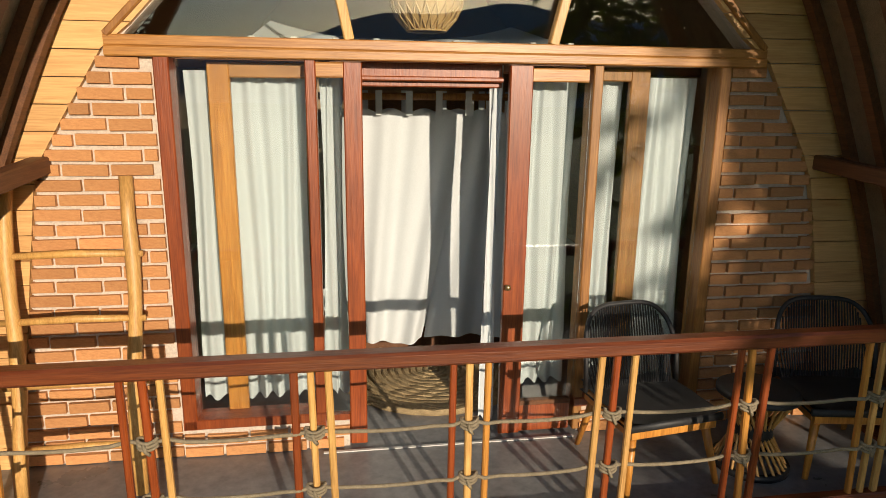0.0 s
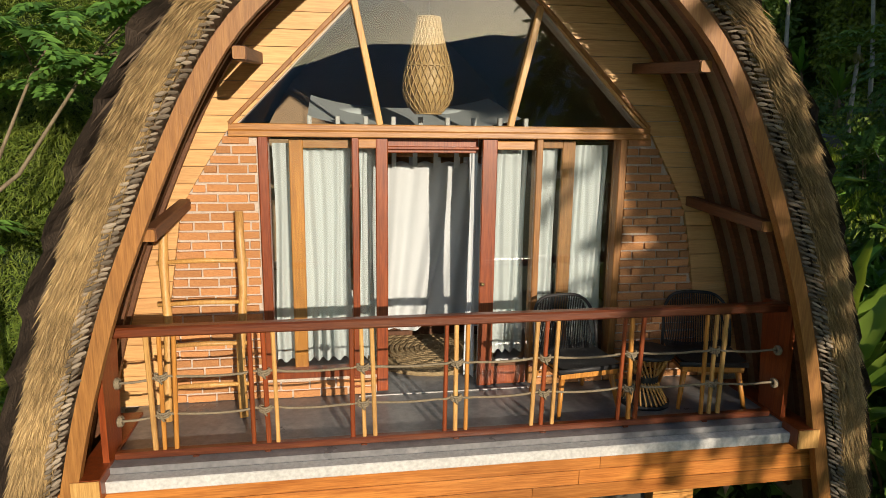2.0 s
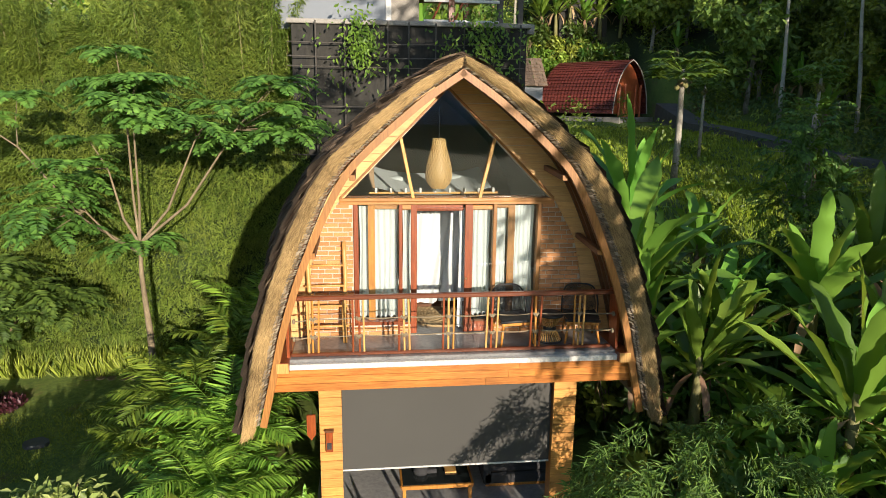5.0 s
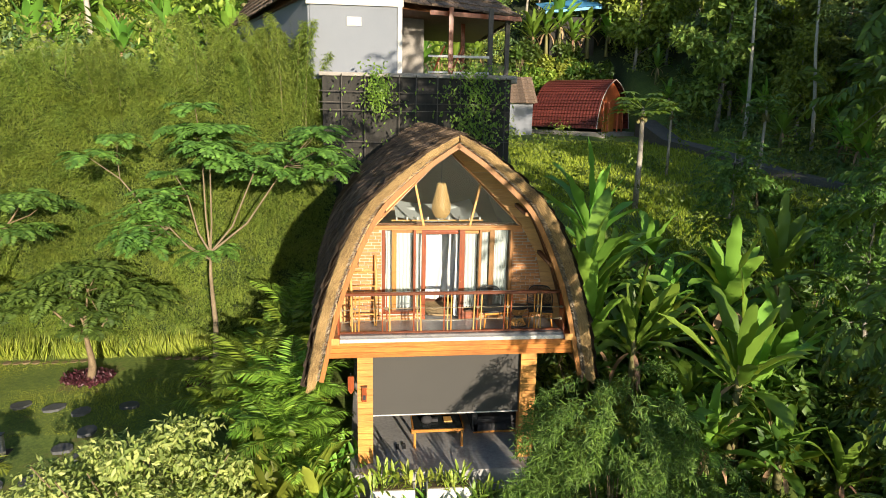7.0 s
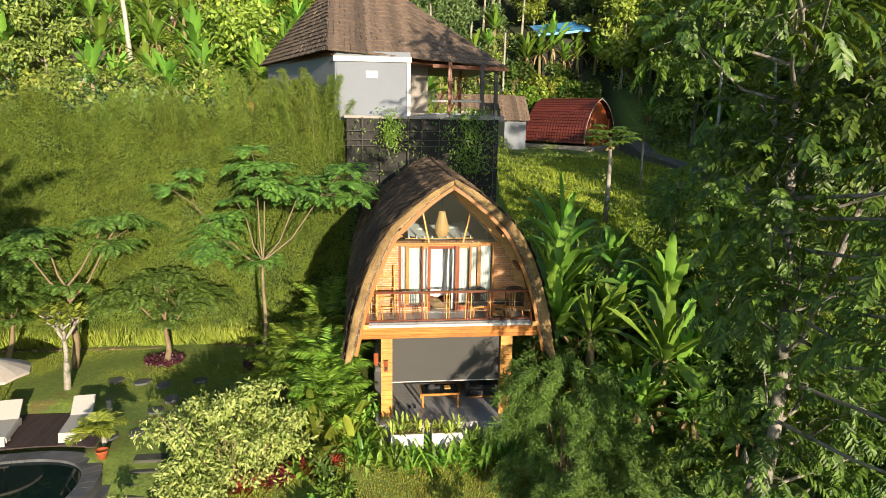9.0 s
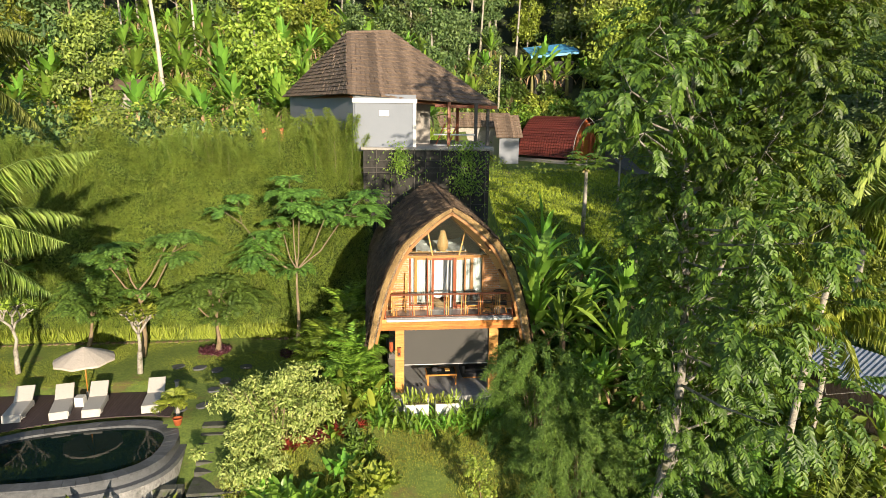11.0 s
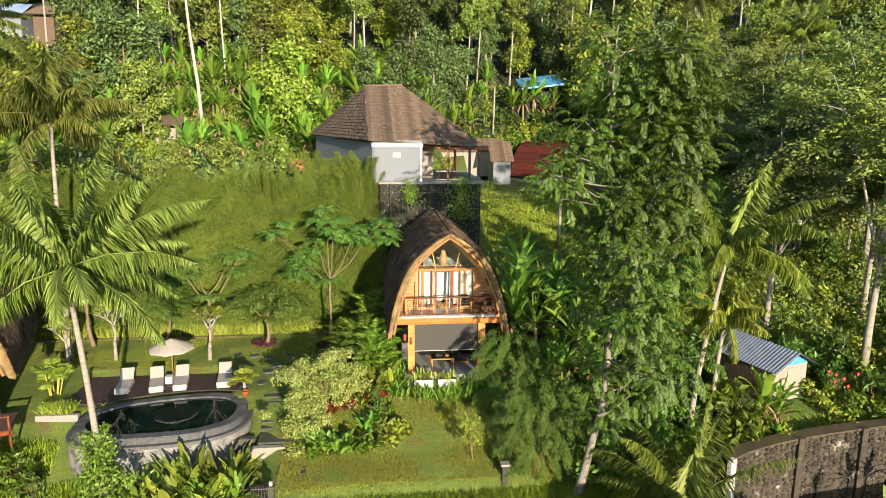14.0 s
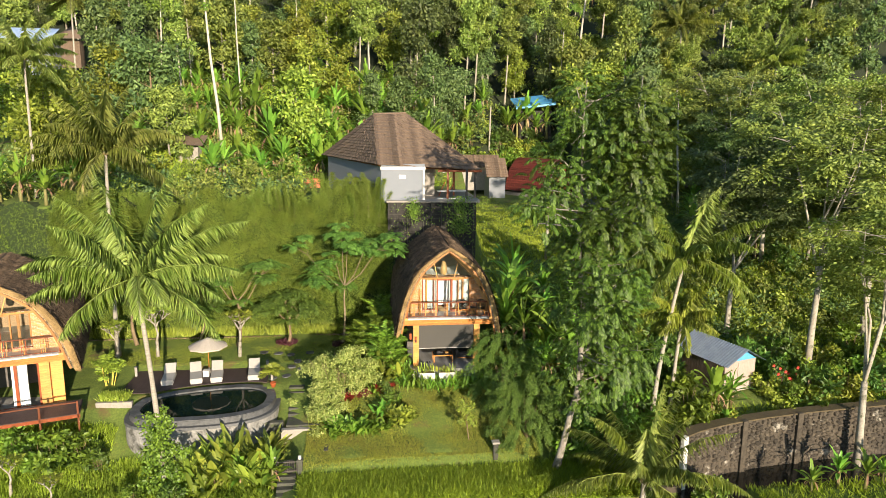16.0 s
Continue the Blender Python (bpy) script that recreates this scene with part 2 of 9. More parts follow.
class Shape:
    """Collects vertices and faces of one mesh."""

    def __init__(self):
        self.v, self.f = [], []

    def add(self, verts, faces):
        o = len(self.v)
        self.v.extend(tuple(p) for p in verts)
        self.f.extend(tuple(i + o for i in q) for q in faces)
        return self

    def box(self, x0, x1, y0, y1, z0, z1, c=0.006):
        """An upright box with chamfered edges along its longest axis."""
        d = (x1 - x0, y1 - y0, z1 - z0)
        k = d.index(max(d))
        mid = [(x0 + x1) / 2, (y0 + y1) / 2, (z0 + z1) / 2]
        a, b = list(mid), list(mid)
        a[k], b[k] = (x0, y0, z0)[k], (x1, y1, z1)[k]
        if k == 0:
            return self.beam(a, b, d[1], d[2], (0, 0, 1), c)
        if k == 1:
            return self.beam(a, b, d[0], d[2], (0, 0, 1), c)
        return self.beam(a, b, d[0], d[1], (0, 1, 0), c)

    def beam(self, a, b, w, h, up=(0, 0, 1), c=0.006):
        """A timber from a to b, w wide across and h deep along up."""
        a, b, up = V3(a), V3(b), V3(up)
        t = (b - a).normalized()
        s = t.cross(up).normalized()
        u = s.cross(t).normalized()
        c = min(c, w * 0.3, h * 0.3)
        prof = [(w / 2, h / 2 - c), (w / 2 - c, h / 2), (-w / 2 + c, h / 2), (-w / 2, h / 2 - c),
                (-w / 2, -h / 2 + c), (-w / 2 + c, -h / 2), (w / 2 - c, -h / 2), (w / 2, -h / 2 + c)]
        vs = [p + s * x + u * y for p in (a, b) for x, y in prof]
        fs = [(i, (i + 1) % 8, 8 + (i + 1) % 8, 8 + i) for i in range(8)]
        fs += [tuple(range(7, -1, -1)), tuple(range(8, 16))]
        return self.add(vs, fs)

    def tube(self, pts, radii, n=8, cap=True):
        """A round, tapering tube along points."""
        pts = [V3(p) for p in pts]
        if not hasattr(radii, "__len__"):
            radii = [radii] * len(pts)
        vs, fs = [], []
        prev = None
        for i, p in enumerate(pts):
            t = (pts[min(i + 1, len(pts) - 1)] - pts[max(i - 1, 0)]).normalized()
            if prev is None:
                s = t.cross(V3((0.3, 1, 0.2)) if abs(t.z) > 0.6 else V3((0, 0, 1))).normalized()
            else:
                s = (prev - t * prev.dot(t)).normalized()
            prev = s
            u = t.cross(s)
            vs += [p + (s * math.cos(a) + u * math.sin(a)) * radii[i] for a in (2 * math.pi * k / n for k in range(n))]
        for i in range(len(pts) - 1):
            fs += [(i * n + k, i * n + (k + 1) % n, (i + 1) * n + (k + 1) % n, (i + 1) * n + k) for k in range(n)]
        if cap:
            fs += [tuple(range(n - 1, -1, -1)), tuple((len(pts) - 1) * n + k for k in range(n))]
        return self.add(vs, fs)

    def lathe(self, prof, n=24, centre=(0, 0, 0)):
        """A turned form from (radius, height) pairs."""
        cx, cy, cz = centre
        vs = [(cx + r * math.cos(2 * math.pi * k / n), cy + r * math.sin(2 * math.pi * k / n), cz + z) for r, z in prof for k in range(n)]
        fs = [(i * n + k, i * n + (k + 1) % n, (i + 1) * n + (k + 1) % n, (i + 1) * n + k) for i in range(len(prof) - 1) for k in range(n)]
        return self.add(vs, fs)

    def prism(self, outline, y0, y1):
        """A flat outline of (x, z) pairs given thickness along y."""
        n = len(outline)
        vs = [(x, y0, z) for x, z in outline] + [(x, y1, z) for x, z in outline]
        fs = [tuple(range(n)), tuple(range(2 * n - 1, n - 1, -1))]
        fs += [(i, n + i, n + (i + 1) % n, (i + 1) % n) for i in range(n)]
        return self.add(vs, fs)

    def slab(self, outline, z0, z1):
        """A flat outline of (x, y) pairs given thickness along z."""
        n = len(outline)
        vs = [(x, y, z0) for x, y in outline] + [(x, y, z1) for x, y in outline]
        fs = [tuple(range(n - 1, -1, -1)), tuple(range(n, 2 * n))]
        fs += [(i, (i + 1) % n, n + (i + 1) % n, n + i) for i in range(n)]
        return self.add(vs, fs)

    def sheet(self, grid):
        """A surface through a grid of points (rows of equal length)."""
        m = len(grid[0])
        vs = [p for row in grid for p in row]
        fs = [(i * m + j, i * m + j + 1, (i + 1) * m + j + 1, (i + 1) * m + j) for i in range(len(grid) - 1) for j in range(m - 1)]
        return self.add(vs, fs)

    def mesh(self, name, smooth=False):
        me = bpy.data.meshes.new(name)
        me.from_pydata(self.v, [], self.f)
        if smooth:
            me.polygons.foreach_set("use_smooth", [True] * len(me.polygons))
        me.update()
        return me


def tri_mesh(name, verts, faces, smooth=False):
    """A mesh from arrays of points and of faces with 3 or 4 corners."""
    verts, faces = np.asarray(verts, dtype=np.float32), np.asarray(faces, dtype=np.int32)
    k = faces.shape[1]
    me = bpy.data.meshes.new(name)
    me.vertices.add(len(verts))
    me.vertices.foreach_set("co", verts.ravel())
    me.loops.add(faces.size)
    me.loops.foreach_set("vertex_index", faces.ravel())
    me.polygons.add(len(faces))
    me.polygons.foreach_set("loop_start", np.arange(0, faces.size, k, dtype=np.int32))
    if smooth:
        me.polygons.foreach_set("use_smooth", np.ones(len(faces), dtype=bool))
    me.update(calc_edges=True)
    me.validate()
    return me


def thing(name, label, category, at=(0, 0, 0), group="", kind="", turn=0):
    """An Empty at the base of a thing, to which its parts are parented."""
    ob = new(name)
    ob.empty_display_size = 0.2
    ob.matrix_world = pose(*at, 0, 0, turn)
    return tagged(ob, label, category, group, kind)


def part(name, shape, material, parent=None, label="", smooth=False, at=None):
    """Links a shape (or a mesh) as ONE mesh object under a thing or part; its coordinates are the thing's own."""
    me = shape.mesh(name, smooth) if isinstance(shape, Shape) else shape
    if not me.materials:
        me.materials.append(M[material] if isinstance(material, str) else material)
    ob = new(name, me)
    if at is not None:
        ob.matrix_basis = at if isinstance(at, Matrix) else Matrix.Translation(at)
    if parent is not None:
        ob.parent = parent
    return tagged(ob, label)


def solo(name, shape, material, label, category, group="", kind="", smooth=False, at=None):
    """A thing that is one mesh."""
    return tagged(part(name, shape, material, None, "", smooth, at), label, category, group, kind)


def unit(a):
    a = np.asarray(a, dtype=float)
    return a / np.maximum(np.linalg.norm(a, axis=-1, keepdims=True), 1e-9)


def leaf_arrays(P, D, N, L, W, fold=0.18, sag=0.0):
    """Pointed, folded leaves: base, two shoulders and a tip; two triangles each."""
    P, D, N = np.asarray(P, float), unit(D), np.asarray(N, float)
    S = unit(np.cross(D, N))
    N = unit(np.cross(S, D))
    L, W = np.broadcast_to(L, (len(P),))[:, None], np.broadcast_to(W, (len(P),))[:, None]
    mid = P + D * L * 0.45
    a = mid + S * W / 2 + N * W * fold
    b = mid - S * W / 2 + N * W * fold
    tip = P + D * L - N * L * sag
    V = np.stack([P, a, tip, b], 1).reshape(-1, 3)
    i = np.arange(len(P))[:, None] * 4
    F = np.concatenate([i + np.array([[0, 1, 2]]), i + np.array([[0, 2, 3]])], 1).reshape(-1, 3)
    return V, F


def join_arrays(pairs):
    vs, fs, o = [], [], 0
    for v, f in pairs:
        vs.append(v)
        fs.append(f + o)
        o += len(v)
    return np.concatenate(vs), np.concatenate(fs)


def shape_arrays(s):
    """A shape's faces as triangles, for joining with leaves."""
    fs = []
    for q in s.f:
        fs += [(q[0], q[i], q[i + 1]) for i in range(1, len(q) - 1)]
    return np.array(s.v, float), np.array(fs, int)

# ---- ground ----
GY = [-220, -60, -13, -10.3, -9.8, -8.1, -7.35, -7.2, -6.6, -5.4, -1.5, 0, 4, 7.8, 8.4, 10.4, 12, 28, 38, 50, 70, 100, 160, 300]
GX = [-90, -20.6, -19.4, -9.9, -8.6, -5.2, -3.6, 3.0, 4.6, 9.0, 11.4, 14.5, 20, 30, 90]
GZ = [
    [-4.5, -4.5, -4.7, -4.6, -4.3, -4.16, -4.1, -4.1, -3.89, -3.47, -1.98, -1.62, -1.25, -0.9, -0.3, 8.0, 8.3, 8.6, 12.5, 17, 26, 40, 66, 120],
    [-4.5, -4.5, -4.7, -4.6, -4.3, -4.16, -4.1, -4.1, -3.89, -3.47, -1.98, -1.62, -1.25, -0.9, -0.3, 8.0, 8.3, 8.6, 12.5, 17, 26, 40, 66, 120],
    [-4.5, -4.5, -4.7, -4.6, -4.3, -4.37, -4.4, -4.4, -4.37, -4.3, -1.98, -1.62, -1.25, -0.9, -0.3, 8.0, 8.3, 8.6, 12.5, 17, 26, 40, 66, 120],
    [-4.5, -4.5, -4.7, -4.6, -4.3, -4.37, -4.4, -4.4, -4.37, -4.3, -1.98, -1.62, -1.25, -0.9, -0.3, 8.0, 8.3, 8.6, 12.5, 17, 26, 40, 66, 120],
    [-4.5, -4.5, -4.7, -4.6, -3.95, -3.9, -3.87, -3.4, -3.28, -3.1, -1.95, -1.62, -1.25, -0.9, -0.3, 8.0, 8.3, 8.6, 12.5, 17, 26, 40, 66, 120],
    [-4.5, -4.5, -4.7, -4.6, -3.9, -3.87, -3.85, -3.18, -3.09, -2.92, -1.85, -1.55, -1.2, -0.9, -0.3, 8.0, 8.3, 8.6, 12.5, 17, 26, 40, 66, 120],
    [-4.5, -4.5, -4.7, -4.6, -3.9, -3.83, -3.8, -3.13, -3.0, -2.73, -1.3, -0.8, -0.8, -0.8, -0.6, 7.8, 8.3, 8.6, 12.3, 17, 26, 40, 66, 120],
    [-4.5, -4.5, -4.7, -4.6, -3.9, -3.83, -3.8, -3.13, -3.0, -2.73, -1.3, -0.8, -0.8, -0.6, -0.5, 7.8, 8.2, 8.4, 11.5, 15, 25, 39, 65, 120],
    [-4.5, -4.5, -4.7, -4.6, -4.0, -3.79, -3.7, -3.7, -3.5, -3.1, -2.0, -1.4, -0.6, 0.9, 1.2, 2.3, 3.6, 4.7, 4.9, 11.0, 22, 37, 64, 120],
    [-4.5, -4.5, -4.7, -4.6, -4.1, -3.89, -3.8, -3.8, -3.59, -3.18, -2.0, -1.4, -0.5, 0.8, 1.1, 2.2, 3.4, 4.7, 4.9, 11.5, 22, 37, 64, 120],
    [-4.5, -4.5, -4.6, -4.5, -4.7, -2.2, -2.1, -2.0, -1.95, -1.84, -1.4, -1.2, -0.6, 0.5, 0.8, 1.6, 2.6, 4.7, 4.9, 12.0, 23, 38, 65, 120],
    [-4.5, -4.5, -4.1, -4.15, -4.3, -4.6, -1.95, -1.9, -1.8, -1.7, -1.38, -1.17, -0.57, 0.5, 0.78, 1.57, 2.53, 4.7, 4.9, 12.33, 23.33, 38.5, 65.33, 120.0],
    [-4.5, -4.5, -4.1, -4.15, -4.3, -4.9, -4.8, -4.9, -3.2, -1.7, -1.35, -1.11, -0.51, 0.5, 0.75, 1.51, 2.42, 4.7, 4.9, 12.92, 23.92, 39.39, 65.92, 120.0],
    [-4.5, -4.5, -4.1, -4.15, -4.3, -4.9, -4.9, -4.9, -4.9, -1.7, -1.3, -1.0, -0.4, 0.5, 0.7, 1.4, 2.2, 5.6, 8.5, 14.0, 25, 41, 67, 120],
    [-4.5, -4.5, -4.1, -4.15, -4.3, -4.9, -4.9, -4.9, -4.9, -1.7, -1.3, -1.0, -0.4, 0.5, 0.7, 1.4, 2.2, 6.0, 9.5, 15.0, 26, 42, 68, 120],
]


def ground_z(x, y):
    """Height of the ground."""
    x, y = np.asarray(x, float), np.asarray(y, float)
    cols = np.stack([np.interp(y, GY, col) for col in GZ])
    k = np.clip(np.searchsorted(GX, x) - 1, 0, len(GX) - 2)
    gx = np.array(GX)
    f = np.clip((x - gx[k]) / (gx[k + 1] - gx[k]), 0, 1)
    lo = np.take_along_axis(cols, k[None], 0)[0]
    hi = np.take_along_axis(cols, (k + 1)[None], 0)[0]
    return lo * (1 - f) + hi * f


def gz(x, y):
    return float(ground_z(np.array([x]), np.array([y]))[0])


gxs = np.unique(np.concatenate([np.linspace(-900, -60, 12), np.linspace(-60, -26, 18), np.linspace(-26, 32, 118), np.linspace(32, 70, 16), np.linspace(70, 900, 12)]))
gys = np.unique(np.concatenate([np.linspace(-1500, -60, 14), np.linspace(-60, -14, 12), np.linspace(-14, 14, 80), np.linspace(14, 60, 56), np.linspace(60, 300, 30), np.linspace(300, 900, 8)]))
XX, YY = np.meshgrid(gxs, gys)
ZZ = ground_z(np.clip(XX, -90, 90).ravel(), np.clip(YY, -220, 300).ravel()).reshape(XX.shape)
bumps = np.array([[noise.noise((x * 0.35, y * 0.35, 0)) * 0.10 + noise.noise((x * 0.06, y * 0.06, 3)) * 0.5 * min(1, max(0, (abs(y) - 14) / 20)) for x in gxs] for y in gys])
ZZ = ZZ + bumps * 0.8
POOL = (-14.38, -2.2, 3.95, 2.45)  # middle and half axes of the pool
pad = (XX > 7.5) & (XX < 22.5) & (YY > 36.5) & (YY < 49.5)
ZZ = np.where(pad, np.minimum(ZZ, 5.4 + 2.0 * np.maximum(0, YY - 46.2)), ZZ)
in_pool = (np.abs((XX - POOL[0]) / (POOL[2] - 0.1)) ** 2.6 + np.abs((YY - POOL[1]) / (POOL[3] - 0.1)) ** 2.6) < 1
on_deck = (XX > -19.8) & (XX < -11.2) & (YY > -1.2) & (YY < 2.85)
ZZ = np.where(on_deck, np.minimum(ZZ, -1.85), ZZ)
ZZ = np.where(in_pool, np.minimum(ZZ, -3.6), ZZ)
wall_line = np.interp(XX, [11.2, 12.6, 14.5, 17, 20, 24, 30, 40], [-9.3, -8.6, -8.0, -7.5, -7.1, -6.8, -6.5, -6.3])
ZZ = np.where((XX > 11.3) & (XX < 60) & (YY < wall_line + 0.3) & (YY > np.where(XX > 14.4, -9.75, -11.0)), np.minimum(ZZ, -4.9), ZZ)
nx = len(gxs)
gi = (np.arange(len(gys) - 1)[:, None] * nx + np.arange(nx - 1)[None]).ravel()
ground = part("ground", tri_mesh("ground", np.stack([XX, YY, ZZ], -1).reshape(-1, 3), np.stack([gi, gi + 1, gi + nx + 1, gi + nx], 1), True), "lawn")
tagged(ground, "sloping green hillside ground with lawn and terraces", "ground", kind="structure")

# ---- the thatched house ----
HX = -0.06  # middle of the gable
FLOOR = 2.70
BARGE = [(0.0, 6.86), (0.55, 6.49), (1.13, 5.99), (1.60, 5.54), (1.88, 5.06), (2.13, 4.50), (2.38, 3.88), (2.60, 3.15), (2.79, 2.30), (2.92, 1.74)]
THATCH = [(0.0, 7.04), (0.62, 6.69), (1.24, 6.21), (1.78, 5.73), (2.10, 5.30), (2.42, 4.66), (2.68, 3.95), (2.95, 3.05), (3.12, 2.15), (3.20, 1.62)]
Y_FRONT, Y_BACK = -1.15, 7.4


def smooth_profile(prof, n):
    """The profile with n points at even steps along it."""
    p = np.array(prof)
    d = np.concatenate([[0], np.cumsum(np.hypot(*np.diff(p, axis=0).T))])
    s = np.linspace(0, d[-1], n)
    q = np.stack([np.interp(s, d, p[:, k]) for k in (0, 1)], 1)
    for _ in range(2):
        q[1:-1] = q[1:-1] * 0.5 + (q[:-2] + q[2:]) * 0.25
    return q


BP, TP = smooth_profile(BARGE, 40), smooth_profile(THATCH, 40)


def offset_profile(prof, d):
    """The profile moved outwards by d."""
    t = np.gradient(prof, axis=0)
    t = t / np.hypot(*t.T)[:, None]
    q = prof + np.stack([-t[:, 1], t[:, 0]], 1) * d
    q[0, 0] = 0.0
    return q


UP = offset_profile(BP, 0.09)  # underside of the roof behind the barge boards


def half_at(prof, z):
    """Half width of a profile at a height."""
    return float(np.interp(z, prof[::-1, 1], prof[::-1, 0]))


house = thing("thatched_house", "two-storey house with curved thatched roof, brick gable and timber balcony", "house", (HX, 0, -0.6))


def hpart(name, shape, material, parent=None, label="", smooth=False, at=None):
    """A part of the house, or of a part, given in world coordinates."""
    p = parent or house
    ob = part(name, shape, material, p, label, smooth, at)
    ob.matrix_parent_inverse = Matrix.Translation((-HX, 0, 0.6)) if p is house else Matrix.Identity(4)
    return ob


def bulge(y, z):
    """How far the thatch swells out behind its front edge."""
    t = np.clip((y + 0.95) / 2.6, 0, 1)
    return 0.28 * np.exp(-((z - 4.3) / 1.25) ** 2) * t * t * (3 - 2 * t) - 0.09 * np.clip((-0.55 - y) / 0.6, 0, 1)


# thatch shell: outer skin, underside and edges; uneven at the eaves
def thatch_shell():
    s = Shape()
    ys = np.linspace(Y_FRONT, Y_BACK, 60)
    m, per = 91, 6
    tp_, up_ = smooth_profile(THATCH, m), offset_profile(smooth_profile(BARGE, m), 0.09)
    step = [0.055 * ((k % per) / (per - 1)) if 0 < k < m - 1 else 0.0 for k in range(m)]
    full = [(-x, z) for x, z in tp_[::-1]] + [(x, z) for x, z in tp_[1:]]
    lap = step[::-1] + step[1:]
    inner = [(-x, z) for x, z in up_[::-1]] + [(x, z) for x, z in up_[1:]]
    rows = []
    for y in ys:
        lift = 0.05 * math.sin((y - Y_FRONT) / (Y_BACK - Y_FRONT) * math.pi)
        row = []
        for k, (x, z) in enumerate(full):
            w = lap[k] * (0.75 + 0.6 * noise.noise((x * 4, y * 5, z * 4))) + 0.035 * noise.noise((x * 3, y * 3, z * 3)) + 0.03 * noise.noise((x * 0.9, y * 0.9, z))
            out = V3((x, 0, z - 3.5)).normalized()
            sw = math.copysign(bulge(y, z), x) if k not in (0, len(full) - 1) else 0.0
            row.append((HX + x + sw + out.x * w, y, z + out.z * w - lift * 0.4 + (0.05 * noise.noise((y * 2.5, x, 4)) if k in (0, len(full) - 1) else 0)))
        rows.append(row)
    s.sheet(rows)
    s.sheet([[(HX + x, y, z) for x, z in inner[::-1]] for y in ys])
    for y, rev in ((Y_FRONT, 1), (Y_BACK, -1)):
        a = [(HX + x, y, z) for x, z in full]
        b = [(HX + x, y, z) for x, z in inner]
        s.sheet([a, b][::rev])
    for side in (0, -1):
        s.sheet([[r[side] for r in rows], [(HX + inner[side][0], y, inner[side][1]) for y in ys]])
    return s


thatch = hpart("thatch", thatch_shell(), "thatch_side", label="thick weathered alang-alang thatch")

# straw: overlapping blades down the slope in courses
def thatch_straw():
    rng = np.random.default_rng(3)
    n = 90000
    prof = smooth_profile(THATCH, 400)
    d = np.concatenate([[0], np.cumsum(np.hypot(*np.diff(prof, axis=0).T))])
    side = rng.choice([-1, 1], n)
    u = rng.random(n)
    course = np.floor(u * 22) / 22 + rng.normal(0, 0.007, n)
    sarc = np.clip(course, 0.002, 0.97) * d[-1]
    x, z = np.interp(sarc, d, prof[:, 0]), np.interp(sarc, d, prof[:, 1])
    x2, z2 = np.interp(sarc + 0.05, d, prof[:, 0]), np.interp(sarc + 0.05, d, prof[:, 1])
    D = unit(np.stack([(x2 - x) * side, rng.normal(0, 0.006, n), z2 - z], 1))
    N = np.stack([-D[:, 2] * side, np.zeros(n), np.abs(D[:, 0])], 1)
    N[:, 0] = np.abs(D[:, 2]) * side
    y = rng.uniform(Y_FRONT - 0.01, Y_BACK, n)
    tuft = np.sin(y * 23 + sarc * 31) * np.sin(y * 9.1 - sarc * 17)
    P = np.stack([HX + (x + bulge(y, z)) * side, y, z], 1) + N * (rng.uniform(0.02, 0.07, n) + 0.018 * tuft)[:, None]
    D = unit(D + N * (0.02 + 0.20 * rng.random(n) ** 2.2 + 0.04 * tuft)[:, None] + np.stack([np.zeros(n), rng.normal(0, 0.20, n), np.zeros(n)], 1))
    return leaf_arrays(P, D, N + rng.normal(0, 0.5, (n, 3)), rng.uniform(0.14, 0.36, n), rng.uniform(0.007, 0.026, n), 0.1)


def straw_material(name, a, b, c):
    m, nt, ns, ln, bs = nodes_of(name)
    geo = ns.new("ShaderNodeNewGeometry")
    col = ramp(nt, geo.outputs["Random Per Island"], [(0.0, a), (0.5, b), (1.0, c)])
    col = mixc(nt, 0.5, col, ramp(nt, noise_of(nt, 1.3, 5, 0.65), [(0.3, a), (0.7, c)]))
    ln.new(col, bs.inputs["Base Color"])
    bs.inputs["Roughness"].default_value = 0.85
    return m


M["straw"] = straw_material("weathered_straw", (0.022, 0.016, 0.013), (0.085, 0.058, 0.039), (0.27, 0.19, 0.12))
M["straw_edge"] = straw_material("pale_straw", (0.035, 0.020, 0.008), (0.31, 0.195, 0.070), (0.72, 0.50, 0.22))
tagged(hpart("thatch_straw", tri_mesh("thatch_straw", *thatch_straw()), "straw"), kind="stuff")


